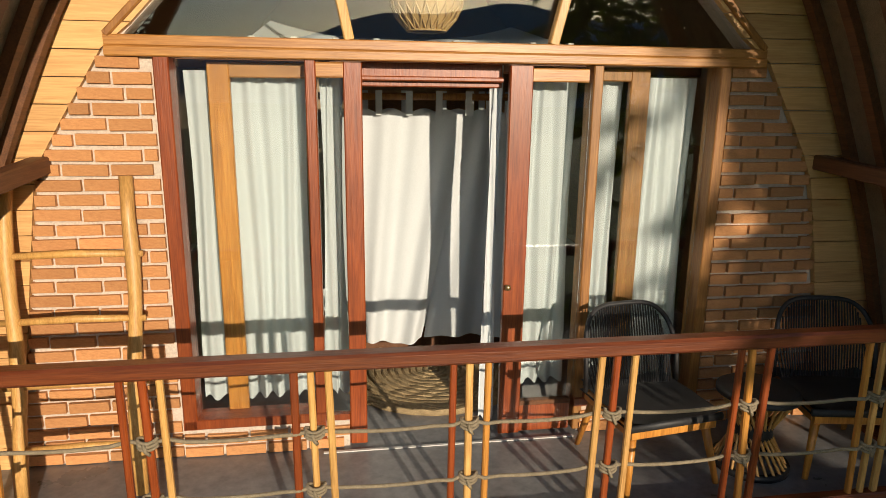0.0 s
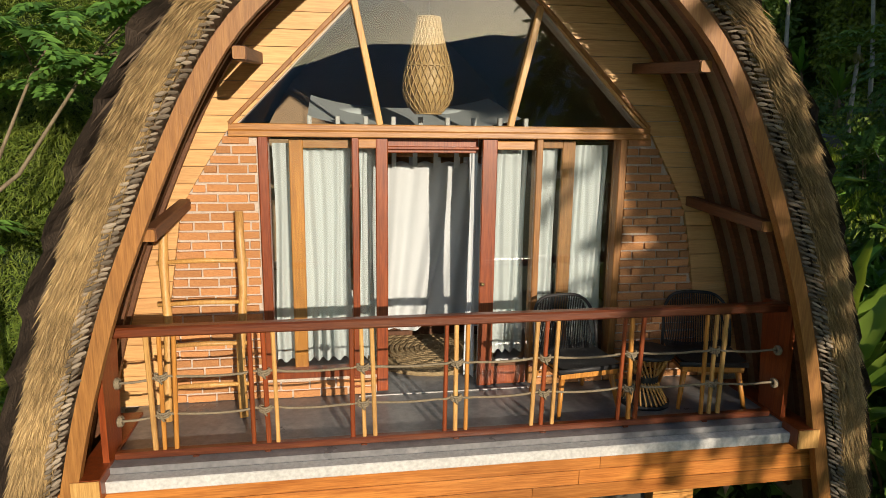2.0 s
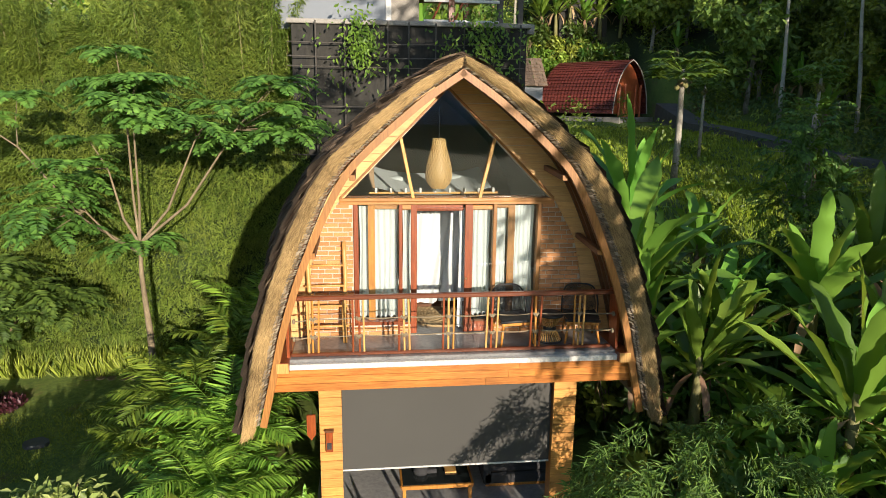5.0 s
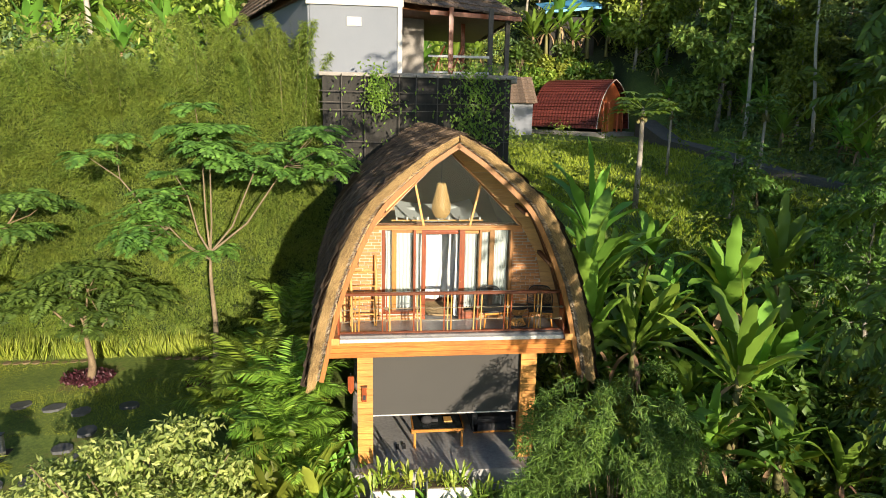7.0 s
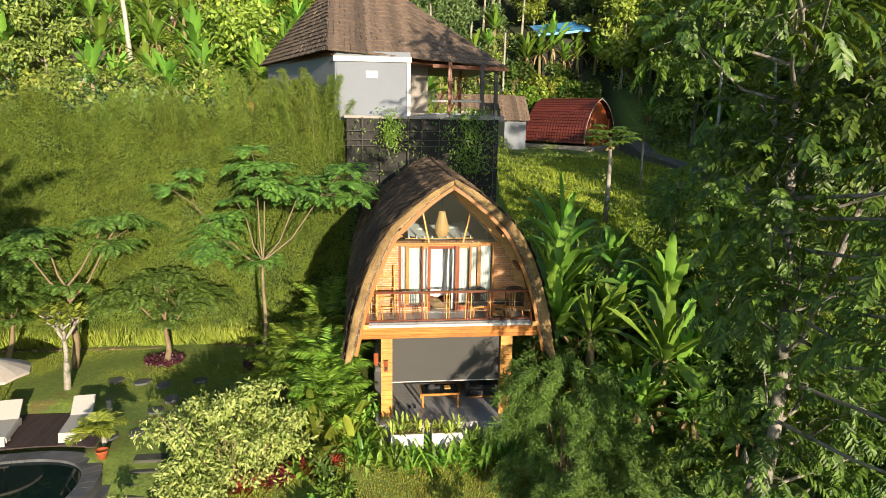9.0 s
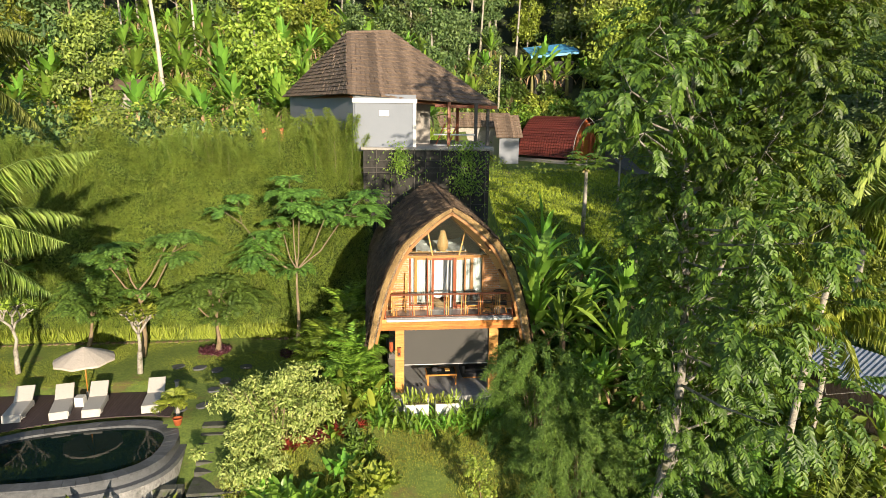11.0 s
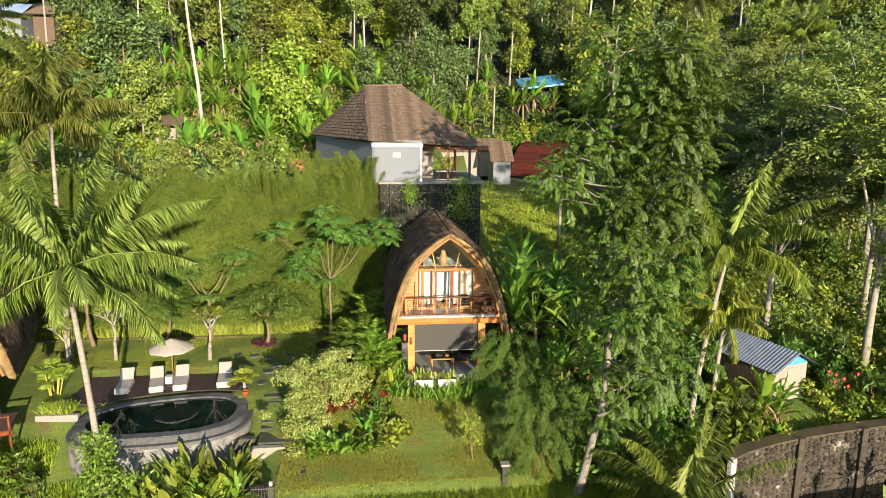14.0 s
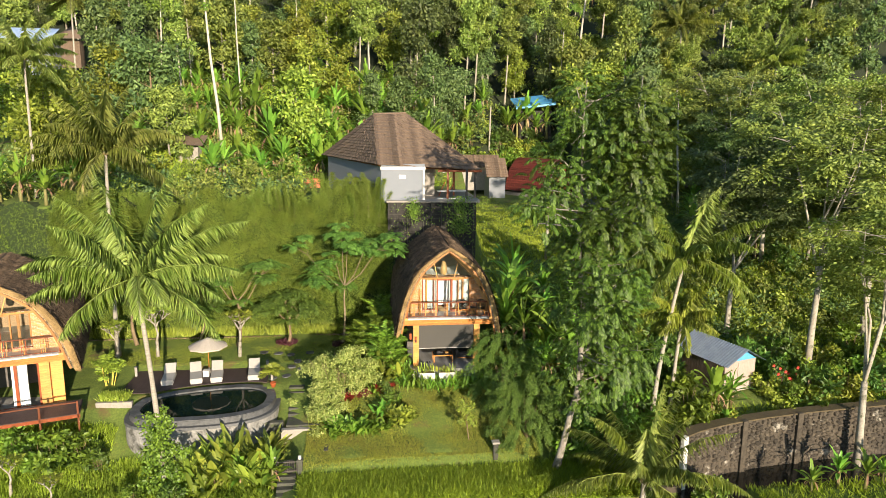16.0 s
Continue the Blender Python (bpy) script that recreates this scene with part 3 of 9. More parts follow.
def edge_straw():
    """Cut straw ends along the front edge, and the fringe that hangs over it."""
    rng = np.random.default_rng(4)
    n = 80000
    u = rng.random(n) ** 0.9
    side = rng.choice([-1, 1], n)
    a, b = smooth_profile(THATCH, 300), smooth_profile(BARGE, 300)
    k = u * 299
    xo, zo = np.interp(k, np.arange(300), a[:, 0]), np.interp(k, np.arange(300), a[:, 1])
    xi, zi = np.interp(k, np.arange(300), b[:, 0]), np.interp(k, np.arange(300), b[:, 1])
    w = 0.26 + 0.76 * rng.random(n) ** 0.9
    w = w * np.where(side < 0, 0.86, 1.06)
    x, z = xi + (xo - xi) * w, zi + (zo - zi) * w
    t = unit(np.stack([np.gradient(b[:, 0]), np.gradient(b[:, 1])], 1))
    tx, tz = np.interp(k, np.arange(300), t[:, 0]), np.interp(k, np.arange(300), t[:, 1])
    roll = np.clip((w - 0.26) / 0.76, 0, 1)
    shag = 0.5 + 0.5 * np.sin(k * 0.55 + side * 1.7) * np.sin(k * 0.21)
    P = np.stack([HX + x * side, Y_FRONT - 0.02 - 0.09 * np.sin(roll * math.pi) ** 0.7 - 0.03 * shag + rng.uniform(-0.025, 0.025, n) + 0.5 * np.maximum(0, roll - 0.72) * rng.random(n), z], 1)
    out = 0.02 + 0.10 * roll * rng.random(n) + 0.03 * shag
    D = np.stack([(tx - tz * out) * side, -rng.uniform(-0.10, 0.30, n), tz + tx * out], 1) + rng.normal(0, 0.09, (n, 3))
    N = np.stack([-tz * side * 0.5 * roll, np.full(n, -1.0), tx * 0.5 * roll], 1) + rng.normal(0, 0.35, (n, 3))
    return leaf_arrays(P, D, N, rng.uniform(0.07, 0.17, n) * (0.8 + 0.3 * shag), rng.uniform(0.003, 0.0075, n), 0.15)


tagged(hpart("thatch_fringe", tri_mesh("thatch_fringe", *edge_straw()), "straw_edge"), kind="stuff")


def straw_binding():
    """Folded straw knots, lapped over one another, between thatch and barge board."""
    s, rg = Shape(), random.Random(9)
    q = smooth_profile(BARGE, 165)
    for side in (-1, 1):
        for k in range(1, 164):
            x, z = q[k]
            tx, tz = q[k + 1] - q[k - 1]
            ln_ = math.hypot(tx, tz)
            tx, tz = tx / ln_, tz / ln_
            ox, oz = -tz, tx
            for row in (0, 1):
                o = 0.035 + 0.048 * row + rg.uniform(-0.01, 0.01)
                c = V3((HX + side * (x + ox * o), Y_FRONT - 0.062 - 0.018 * row + rg.uniform(-0.01, 0.01), z + oz * o))
                a = rg.uniform(0.35, 0.9)
                d = V3((side * (ox * a + tx * 0.55), -0.45 + rg.uniform(-0.3, 0.25), oz * a + tz * 0.55)).normalized()
                r = rg.uniform(0.008, 0.016)
                ln2 = rg.uniform(0.022, 0.042)
                s.tube([c - d * ln2, c - d * ln2 * 0.3, c + d * ln2 * 0.4, c + d * ln2], [r * 0.5, r, r * 0.95, r * 0.35], 6)
    return s


M["straw_tied"] = straw_material("tied_straw", (0.020, 0.014, 0.009), (0.13, 0.092, 0.056), (0.56, 0.46, 0.33))
tagged(hpart("straw_binding", straw_binding(), "straw_tied"), kind="stuff")


# barge boards along the front edge, in four lengths
def strip_along(prof, i0, i1, side, y0, y1, width):
    s = Shape()
    sec = prof[i0:i1 + 1]
    rows = []
    for k, (x, z) in enumerate(sec):
        t = sec[min(k + 1, len(sec) - 1)] - sec[max(k - 1, 0)]
        t = t / np.hypot(*t)
        nx_, nz_ = t[1], -t[0]
        xi, zi = x + nx_ * width, z + nz_ * width
        X = lambda v: HX + side * v
        rows.append([(X(x), y0, z), (X(xi), y0, zi), (X(xi), y1, zi), (X(x), y1, z), (X(x), y0, z)])
    s.sheet(rows if side > 0 else [r[::-1] for r in rows])
    s.add([p for p in rows[0][:4]], [(0, 1, 2, 3)])
    s.add([p for p in rows[-1][:4]], [(3, 2, 1, 0)])
    return s


for sd in (-1, 1):
    hpart("barge_board", strip_along(BP, 0, 17, sd, Y_FRONT - 0.05, Y_FRONT + 0.02, 0.10), "timber_barge", label="pale upper barge board")
    hpart("barge_board", strip_along(BP, 17, 39, sd, Y_FRONT - 0.052, Y_FRONT + 0.02, 0.10), "timber_barge", label="curved lower barge board")
    # lining mat under the thatch and the battens that carry it
    hpart("roof_lining", strip_along(UP, 0, 39, sd, Y_FRONT + 0.02, Y_BACK, 0.03), "thatch_under", label="woven matting under the thatch")
    for yb in (-0.88, -0.62, -0.36, -0.12):
        hpart("batten", strip_along(offset_profile(UP, -0.028), 1, 38, sd, yb - 0.03, yb + 0.03, 0.05), "timber_dark")
    for px_, pz_, ln_, pale in ((1.52, 5.37, -1.08, 1), (2.10, 4.27, -1.10, 1)):
        pur = hpart("purlin", Shape().beam((HX + sd * px_, ln_ + 0.02, pz_), (HX + sd * px_, 0.05, pz_ + 0.06), 0.085, 0.085, (0, 0, 1), 0.008), "timber_dark", label="dark purlin")
        hpart("purlin_end", Shape().beam((HX + sd * px_, ln_ - 0.004, pz_), (HX + sd * px_, ln_ + 0.018, pz_), 0.075, 0.075, (0, 0, 1), 0.008), "timber_barge", pur, "pale sawn purlin end")


# gable wall: the edge of the brick, the glass and the roof
BRICK_L = ([2.70, 3.55, 3.93, 4.30, 4.58, 4.88], [-2.45, -2.31, -2.25, -2.19, -2.02, -1.83])
BRICK_R = ([2.70, 3.50, 3.94, 4.28, 4.60, 4.90], [2.27, 2.14, 2.06, 1.98, 1.80, 1.63])
GLASS_TOP, GLASS_Z = (-0.13, 6.61), 4.945


def inner_edge(z, side):
    if z > 4.88:
        x0 = -1.80 if side < 0 else 1.60
        f = min(1, (z - 4.88) / (GLASS_TOP[1] + 0.05 - 4.88))
        return x0 + (GLASS_TOP[0] - x0) * f
    return float(np.interp(z, *(BRICK_L if side < 0 else BRICK_R)))


def gable_panels():
    """The horizontal lining boards that follow the roof's curve."""
    wallp = hpart("gable_lining_wall", gable_core(), "mortar", label="gable wall core")
    h = 0.128
    for side in (-1, 1):
        z = FLOOR
        while z < 6.75:
            z1 = min(z + h, 6.76)
            xo0, xo1 = HX + side * (half_at(UP, z) - 0.03), HX + side * (half_at(UP, z1) - 0.03)
            xi0, xi1 = inner_edge(z, side), inner_edge(z1 - 0.004, side)
            if abs(xo0 - xi0) > 0.03:
                off = 0.003 * ((round(z / h) * 7) % 3)
                zt = z1 - 0.005
                o = [(xi0, z), (xo0, z), (xo1, zt), (xi1, zt)] if side > 0 else [(xo0, z), (xi0, z), (xi1, zt), (xo1, zt)]
                hpart("plank", Shape().prism(o, -0.035 - off, 0.0), "timber_lining", wallp)
            z = z1
    return wallp


def gable_core():
    """The wall behind lining and bricks, with the door opening left out."""
    s = Shape()
    zs = np.concatenate([np.linspace(1.9, 4.899, 14), np.linspace(4.9, 6.80, 12)])
    left = [(HX - half_at(UP, z) + 0.05, z) for z in zs]
    right = [(HX + half_at(UP, z) - 0.05, z) for z in zs]
    for side, edge in ((-1, left), (1, right)):
        for (xa, za), (xb, zb) in zip(edge[:-1], edge[1:]):
            def inn(z):
                if z < 4.9:
                    return -1.58 if side < 0 else 1.39
                f = min(1, (z - 4.9) / (GLASS_TOP[1] - 4.9))
                x0 = -1.78 if side < 0 else 1.58
                return x0 + (GLASS_TOP[0] - x0) * f
            o = [(xa, za), (inn(za), za), (inn(zb), zb), (xb, zb)]
            s.prism(o if side < 0 else o[::-1], 0.004, 0.13)
    return s


gable = gable_panels()

# bricks: stretchers and half bricks in running bond with recessed joints
brick_mesh = Shape().box(-0.5, 0.5, -0.5, 0.5, -0.5, 0.5, 0.05).mesh("brick")
brick_mesh.materials.append(M["brick"])
brick_wall_l = hpart("brick_wall", Shape().prism([(-2.44, 2.70), (-1.60, 2.70), (-1.60, 4.86), (-1.84, 4.86), (-2.17, 4.30), (-2.29, 3.60)], -0.012, 0.003), "mortar", label="orange brick wall with pale mortar")
brick_wall_r = hpart("brick_wall", Shape().prism([(1.42, 2.70), (2.26, 2.70), (2.12, 3.55), (1.96, 4.28), (1.64, 4.86), (1.42, 4.86)], -0.012, 0.003), "mortar", label="orange brick wall with pale mortar")
sill_wall_l = hpart("brick_wall", Shape().box(-1.60, -0.70, -0.03, 0.10, 2.70, 2.865), "mortar", label="low brick plinth under the window")
sill_wall_r = hpart("brick_wall", Shape().box(0.66, 1.42, -0.03, 0.10, 2.70, 2.865), "mortar", label="low brick plinth under the window")


def lay_bricks(wall, x_of, z0, z1, y, seed):
    rng = random.Random(seed)
    z, row = z0, 0
    while z + 0.055 < z1:
        xa, xb = x_of(z + 0.03)
        x = xa - (0.11 if row % 2 else 0.0)
        while x < xb:
            ln_ = 0.205 + rng.uniform(-0.012, 0.012)
            a, b = max(x, xa), min(x + ln_, xb)
            if b - a > 0.04:
                ob = new("brick", brick_mesh)
                ob.parent = wall
                ob.matrix_basis = pose((a + b) / 2, y + rng.uniform(-0.004, 0.004), z + 0.029 + rng.uniform(-0.003, 0.003), rng.uniform(-1, 1), rng.uniform(-0.9, 0.9), rng.uniform(-0.8, 0.8)) @ Matrix.Diagonal((b - a, 0.05, 0.056 + rng.uniform(-0.003, 0.003), 1))
            x += ln_ + 0.017
        z += 0.0745
        row += 1


lay_bricks(brick_wall_l, lambda z: (inner_edge(z, -1) + 0.006, -1.615), 2.705, 4.86, -0.012, 1)
lay_bricks(brick_wall_r, lambda z: (1.43, inner_edge(z, 1) - 0.006), 2.705, 4.87, -0.012, 2)
lay_bricks(sill_wall_l, lambda z: (-1.60, -0.70), 2.705, 2.87, -0.026, 3)
lay_bricks(sill_wall_r, lambda z: (0.67, 1.42), 2.705, 2.87, -0.026, 4)

# lintel, frame and mullions of the glazed front
front = hpart("door_front", Shape().box(-1.81, 1.61, -0.065, 0.10, 4.845, 4.893).box(-1.81, 1.61, -0.055, 0.10, 4.893, 4.945), "timber_frame", label="varnished timber lintel")
for x0, x1 in ((-1.60, -1.525), (1.355, 1.42)):
    hpart("frame_post", Shape().box(x0, x1, -0.05, 0.10, 2.87, 4.845), "timber_red" if x0 < 0 else "timber_barge", front)
for x0, x1 in ((-0.885, -0.83), (0.63, 0.685)):
    hpart("mullion", Shape().box(x0, x1, -0.04, 0.10, 2.72, 4.845), "timber_red" if x0 < 0 else "timber_barge", front)
hpart("window_sill", Shape().box(-1.60, -0.83, -0.05, 0.10, 2.868, 2.925), "timber_red", front)
hpart("window_sill", Shape().box(0.63, 1.42, -0.05, 0.10, 2.868, 2.925), "timber_red", front)
hpart("head_rail", Shape().box(-0.60, 0.16, 0.05, 0.10, 4.75, 4.775).box(-0.60, 0.16, 0.10, 0.14, 4.72, 4.845), "timber_red", front)

GLASS = bpy.data.materials.new("window_glass")
GLASS.use_nodes = True
gb = GLASS.node_tree.nodes["Principled BSDF"]
gb.inputs["Base Color"].default_value = (0.93, 0.97, 0.96, 1)
gb.inputs["Roughness"].default_value, gb.inputs["Transmission Weight"].default_value, gb.inputs["IOR"].default_value = 0.0, 1.0, 1.01
gl = GLASS.node_tree
mirror = gl.nodes.new("ShaderNodeBsdfGlossy")
mirror.inputs["Roughness"].default_value = 0.0
clear = gl.nodes.new("ShaderNodeBsdfTransparent")
clear.inputs[0].default_value = (0.92, 0.95, 0.94, 1)
fr = gl.nodes.new("ShaderNodeFresnel")
fr.inputs[0].default_value = 1.55
mul = gl.nodes.new("ShaderNodeMath")
mul.operation, mul.inputs[1].default_value = "MULTIPLY", 1.5
mul.use_clamp = True
mg = gl.nodes.new("ShaderNodeMixShader")
gl.links.new(fr.outputs[0], mul.inputs[0])
gl.links.new(mul.outputs[0], mg.inputs[0])
gl.links.new(clear.outputs[0], mg.inputs[1])
gl.links.new(mirror.outputs[0], mg.inputs[2])
gl.links.new(mg.outputs[0], gl.nodes["Material Output"].inputs[0])
M["glass"] = GLASS


def pane(name, outline, y, parent):
    ob = hpart(name, Shape().prism(outline, y - 0.003, y + 0.003), "glass", parent)
    ob.visible_shadow = False
    return ob


def rect(x0, x1, z0, z1):
    return [(x0, z0), (x1, z0), (x1, z1), (x0, z1)]


# sliding leaves: stiles, rails and glass
leaf_a = hpart("sliding_door", Shape().box(-0.695, -0.60, -0.03, 0.02, 2.715, 4.835), "timber_red", front, "red hardwood door stile")
hpart("top_rail", Shape().box(-0.83, -0.695, -0.025, 0.015, 4.76, 4.835), "timber_frame", leaf_a)
hpart("bottom_panel", Shape().box(-0.83, -0.695, -0.025, 0.015, 2.715, 2.90), "timber_red", leaf_a)
pane("pane", rect(-0.83, -0.695, 2.90, 4.76), 0.0, leaf_a)
leaf_b = hpart("sliding_door", Shape().box(0.175, 0.30, -0.03, 0.02, 2.715, 4.835), "timber_red", front, "red hardwood door stile with brass knob")
hpart("top_rail", Shape().box(0.30, 0.61, -0.025, 0.015, 4.755, 4.825), "timber_frame", leaf_b)
hpart("bottom_panel", Shape().box(0.30, 0.61, -0.02, 0.015, 2.715, 2.89), "timber_red", leaf_b)
hpart("bottom_rail", Shape().box(0.30, 0.61, -0.028, 0.02, 2.885, 2.915), "timber_dark", leaf_b)
pane("pane", rect(0.30, 0.63, 2.915, 4.755), 0.0, leaf_b)
M["brass"] = plain("worn_brass", (0.42, 0.30, 0.12), (0.62, 0.48, 0.24), 20, 0.35, 0.1, 0.001, metal=0.9)
hpart("knob", Shape().lathe([(0.0, -0.035), (0.012, -0.034), (0.018, -0.025), (0.016, -0.015), (0.008, -0.01), (0.012, 0.0)], 14), "brass", leaf_b, "round brass knob", True, pose(0.196, -0.03, 3.63, -90))
win_l = hpart("window", Shape().box(-1.375, -1.265, 0.07, 0.115, 2.92, 4.83), "timber_teak", front, "teak stile")
hpart("top_rail", Shape().box(-1.265, -0.885, 0.07, 0.11, 4.755, 4.83), "timber_frame", win_l)
pane("pane", rect(-1.525, -0.885, 2.925, 4.84), 0.055, win_l)
win_r = hpart("window", Shape().box(0.895, 1.01, 0.08, 0.125, 2.92, 4.83), "timber_barge", front, "brown stile")
hpart("top_rail", Shape().box(0.685, 0.895, 0.08, 0.12, 4.765, 4.83), "timber_barge", win_r)
pane("pane", rect(0.685, 1.355, 2.925, 4.84), 0.055, win_r)

# gable window: three panes between two leaning bars, edge trims
gw = hpart("gable_window", Shape().beam((-0.66, -0.02, 4.945), (-0.86, -0.02, 5.90), 0.05, 0.06, (0, 1, 0)), "timber_pale", label="leaning pale window bar")
hpart("window_bar", Shape().beam((0.40, -0.02, 4.945), (0.62, -0.02, 5.88), 0.05, 0.06, (0, 1, 0)), "timber_pale", gw)
for a, b in (((-1.80, 4.945), (GLASS_TOP[0] - 0.01, 6.63)), ((1.60, 4.945), (GLASS_TOP[0] + 0.01, 6.63))):
    hpart("edge_trim", Shape().beam((a[0], -0.035, a[1]), (b[0], -0.035, b[1]), 0.035, 0.05, (0, 1, 0)), "timber_barge", gw)
pane("pane", [(-1.79, 4.945), (-0.66, 4.945), (-0.86, 5.90)], 0.03, gw)
pane("pane", [(-0.66, 4.945), (0.40, 4.945), (0.62, 5.88), (GLASS_TOP[0], 6.62), (-0.86, 5.90)], 0.03, gw)
pane("pane", [(0.40, 4.945), (1.59, 4.945), (0.62, 5.88)], 0.03, gw)

# floor slabs
slab = hpart("balcony_floor", Shape().box(-2.60, 2.42, -1.02, 6.1, 2.45, FLOOR, 0.004), "concrete", label="grey polished cement floor")
hpart("slab_edge", Shape().box(-2.62, 2.44, -1.12, -1.022, 2.572, 2.655, 0.006), "white_edge", slab, "white painted slab edge")
hpart("threshold", Shape().box(-0.85, 0.62, -0.10, -0.082, 2.701, 2.708, 0.001), "white_edge", slab, "white threshold strip")
fascia = hpart("fascia", Shape().box(-2.83, 2.73, -1.05, -0.95, 2.215, 2.568), "timber_orange", label="varnished fascia boards")
zf = 2.218
rngf = random.Random(5)
while zf < 2.53:
    cut = rngf.uniform(-1.5, 1.5)
    for a, b in ((-2.84, cut), (cut + 0.004, 2.74)):
        hpart("plank", Shape().box(a, b, -1.075, -1.052, zf, zf + 0.114, 0.004), "timber_orange", fascia)
    zf += 0.1175
for sd, xe in ((-1, -2.62), (1, 2.50)):
    # end blocks, side knees and the lower side walls under the eaves
    blk = hpart("end_block", Shape().box(xe - 0.09, xe + 0.09, -1.20, -0.2, 2.56, 2.72), "timber_red", label="heavy side beam")
    hpart("block_end", Shape().box(xe - 0.085, xe + 0.085, -1.215, -1.202, 2.565, 2.715), "timber_pale", blk, "pale sawn beam end")
    xk = xe + (0.06 if sd < 0 else -0.06)
    o = [(-0.98, 2.72), (-0.70, 2.72), (-0.62, 3.60), (-0.98, 3.62)]
    kn = Shape()
    kn.add([(xk - 0.02, y, z) for y, z in o] + [(xk + 0.02, y, z) for y, z in o], [(0, 1, 2, 3), (7, 6, 5, 4), (0, 4, 5, 1), (1, 5, 6, 2), (2, 6, 7, 3), (3, 7, 4, 0)])
    hpart("side_board", kn, "timber_red", label="red side board at the rail end")
    hpart("side_wall", Shape().add([(HX + sd * (half_at(BP, z) - 0.05), y, z) for y in (0.0, 6.1) for z in (2.0, 2.7, 3.5, 4.3)], [(0, 1, 5, 4), (1, 2, 6, 5), (2, 3, 7, 6)]), "timber_dark")

# ground storey
lower = hpart("ground_floor", Shape().box(-2.35, 2.05, -1.05, 6.0, -1.2, -0.60, 0.01), "pale_cement", label="grey cement terrace floor")
for x0, x1 in ((-2.17, -1.82), (1.60, 1.97)):
    post = hpart("post", Shape().box(x0 + 0.02, x1 - 0.02, -0.58, -0.26, -0.60, 2.30), "timber_orange", label="broad post clad in golden boards")
    z = -0.59
    while z < 2.26:
        z1 = min(z + 0.155, 2.28)
        hpart("plank", Shape().box(x0, x1, -0.602, -0.582, z, z1 - 0.005, 0.003), "timber_gold", post)
        z = z1
M["blind"] = plain("charcoal_blind", (0.055, 0.053, 0.049), (0.072, 0.069, 0.063), 0.8, 0.8, 0.02, 0.001, fine=120.0)
blind = hpart("roller_blind", Shape().box(-1.82, 1.60, -0.46, -0.45, 0.56, 2.30, 0.001), "blind", label="charcoal fabric roller blind half lowered")
hpart("blind_bar", Shape().box(-1.82, 1.60, -0.475, -0.44, 0.53, 0.56), "white_edge", blind, "pale bottom bar")
# room plaster: the shade behind the blind is put into its dark colour
M["wall_shaded"] = plain("shaded_plaster", (0.10, 0.095, 0.09), (0.16, 0.15, 0.14), 2, 0.9, 0.1, 0.004)
hpart("back_wall", Shape().box(-2.3, 2.0, 3.2, 3.3, -0.6, 2.45), "wall_shaded")
hpart("side_wall", Shape().box(1.98, 2.05, -0.2, 3.2, -0.6, 2.45), "wall_shaded")

# upper room behind the glass: walls, mezzanine net
M["room_wall"] = plain("room_boards", (0.30, 0.19, 0.10), (0.42, 0.28, 0.16), 3, 0.7, 0.1, 0.003, stretch=(1, 1, 6))
hpart("room_back_wall", Shape().prism([(HX + s * half_at(BP, z) * 0.98, z) for s, zz in ((-1, np.linspace(2.7, 6.8, 14)), (1, np.linspace(6.8, 2.7, 14))) for z in zz][::-1], 5.4, 5.5), "room_wall")

# ---- plants: kit ----
M["bark_grey"] = plain("grey_bark", (0.14, 0.12, 0.10), (0.40, 0.37, 0.32), 5, 0.9, 0.6, 0.02, stretch=(1, 1, 0.4), spots=((0.06, 0.065, 0.03), 2.5, 0.50))
M["bark_pale"] = plain("pale_bark", (0.24, 0.21, 0.17), (0.46, 0.43, 0.36), 4, 0.85, 0.5, 0.015, stretch=(1, 1, 0.5), spots=((0.10, 0.10, 0.06), 2, 0.54))
M["bark_white"] = plain("white_bark", (0.34, 0.31, 0.26), (0.60, 0.56, 0.49), 4, 0.85, 0.4, 0.01, stretch=(1, 1, 0.5), spots=((0.16, 0.15, 0.10), 2, 0.58))
M["bark_tan"] = plain("tan_bark", (0.14, 0.105, 0.06), (0.32, 0.255, 0.16), 6, 0.9, 0.5, 0.015, stretch=(1, 1, 0.4))
M["bark_brown"] = plain("brown_bark", (0.13, 0.09, 0.05), (0.30, 0.225, 0.13), 6, 0.9, 0.6, 0.02, stretch=(1, 1, 0.4))
M["palm_trunk"] = plain("ringed_palm_trunk", (0.22, 0.195, 0.16), (0.50, 0.46, 0.39), 3, 0.9, 0.8, 0.03, stretch=(0.4, 0.4, 5))
M["banana_stem"] = plain("banana_stem", (0.12, 0.12, 0.04), (0.26, 0.24, 0.09), 5, 0.7, 0.4, 0.01, stretch=(2, 2, 0.4), spots=((0.16, 0.09, 0.04), 3, 0.55))
M["brass_stem"] = plain("golden_stem", (0.40, 0.30, 0.04), (0.62, 0.50, 0.10), 5, 0.6, 0.2, 0.004)
M["leaf_mid"] = leafy("mid_green_leaves", (0.053, 0.126, 0.013), (0.107, 0.225, 0.019), (0.197, 0.342, 0.029))
M["leaf_dark"] = leafy("dark_green_leaves", (0.032, 0.090, 0.015), (0.062, 0.153, 0.021), (0.125, 0.243, 0.029))
M["leaf_yellow"] = leafy("yellow_green_leaves", (0.135, 0.225, 0.018), (0.243, 0.360, 0.030), (0.392, 0.510, 0.060))
M["leaf_palm"] = leafy("palm_leaves", (0.10, 0.19, 0.025), (0.21, 0.34, 0.045), (0.40, 0.52, 0.10), 0.40, 0.34)
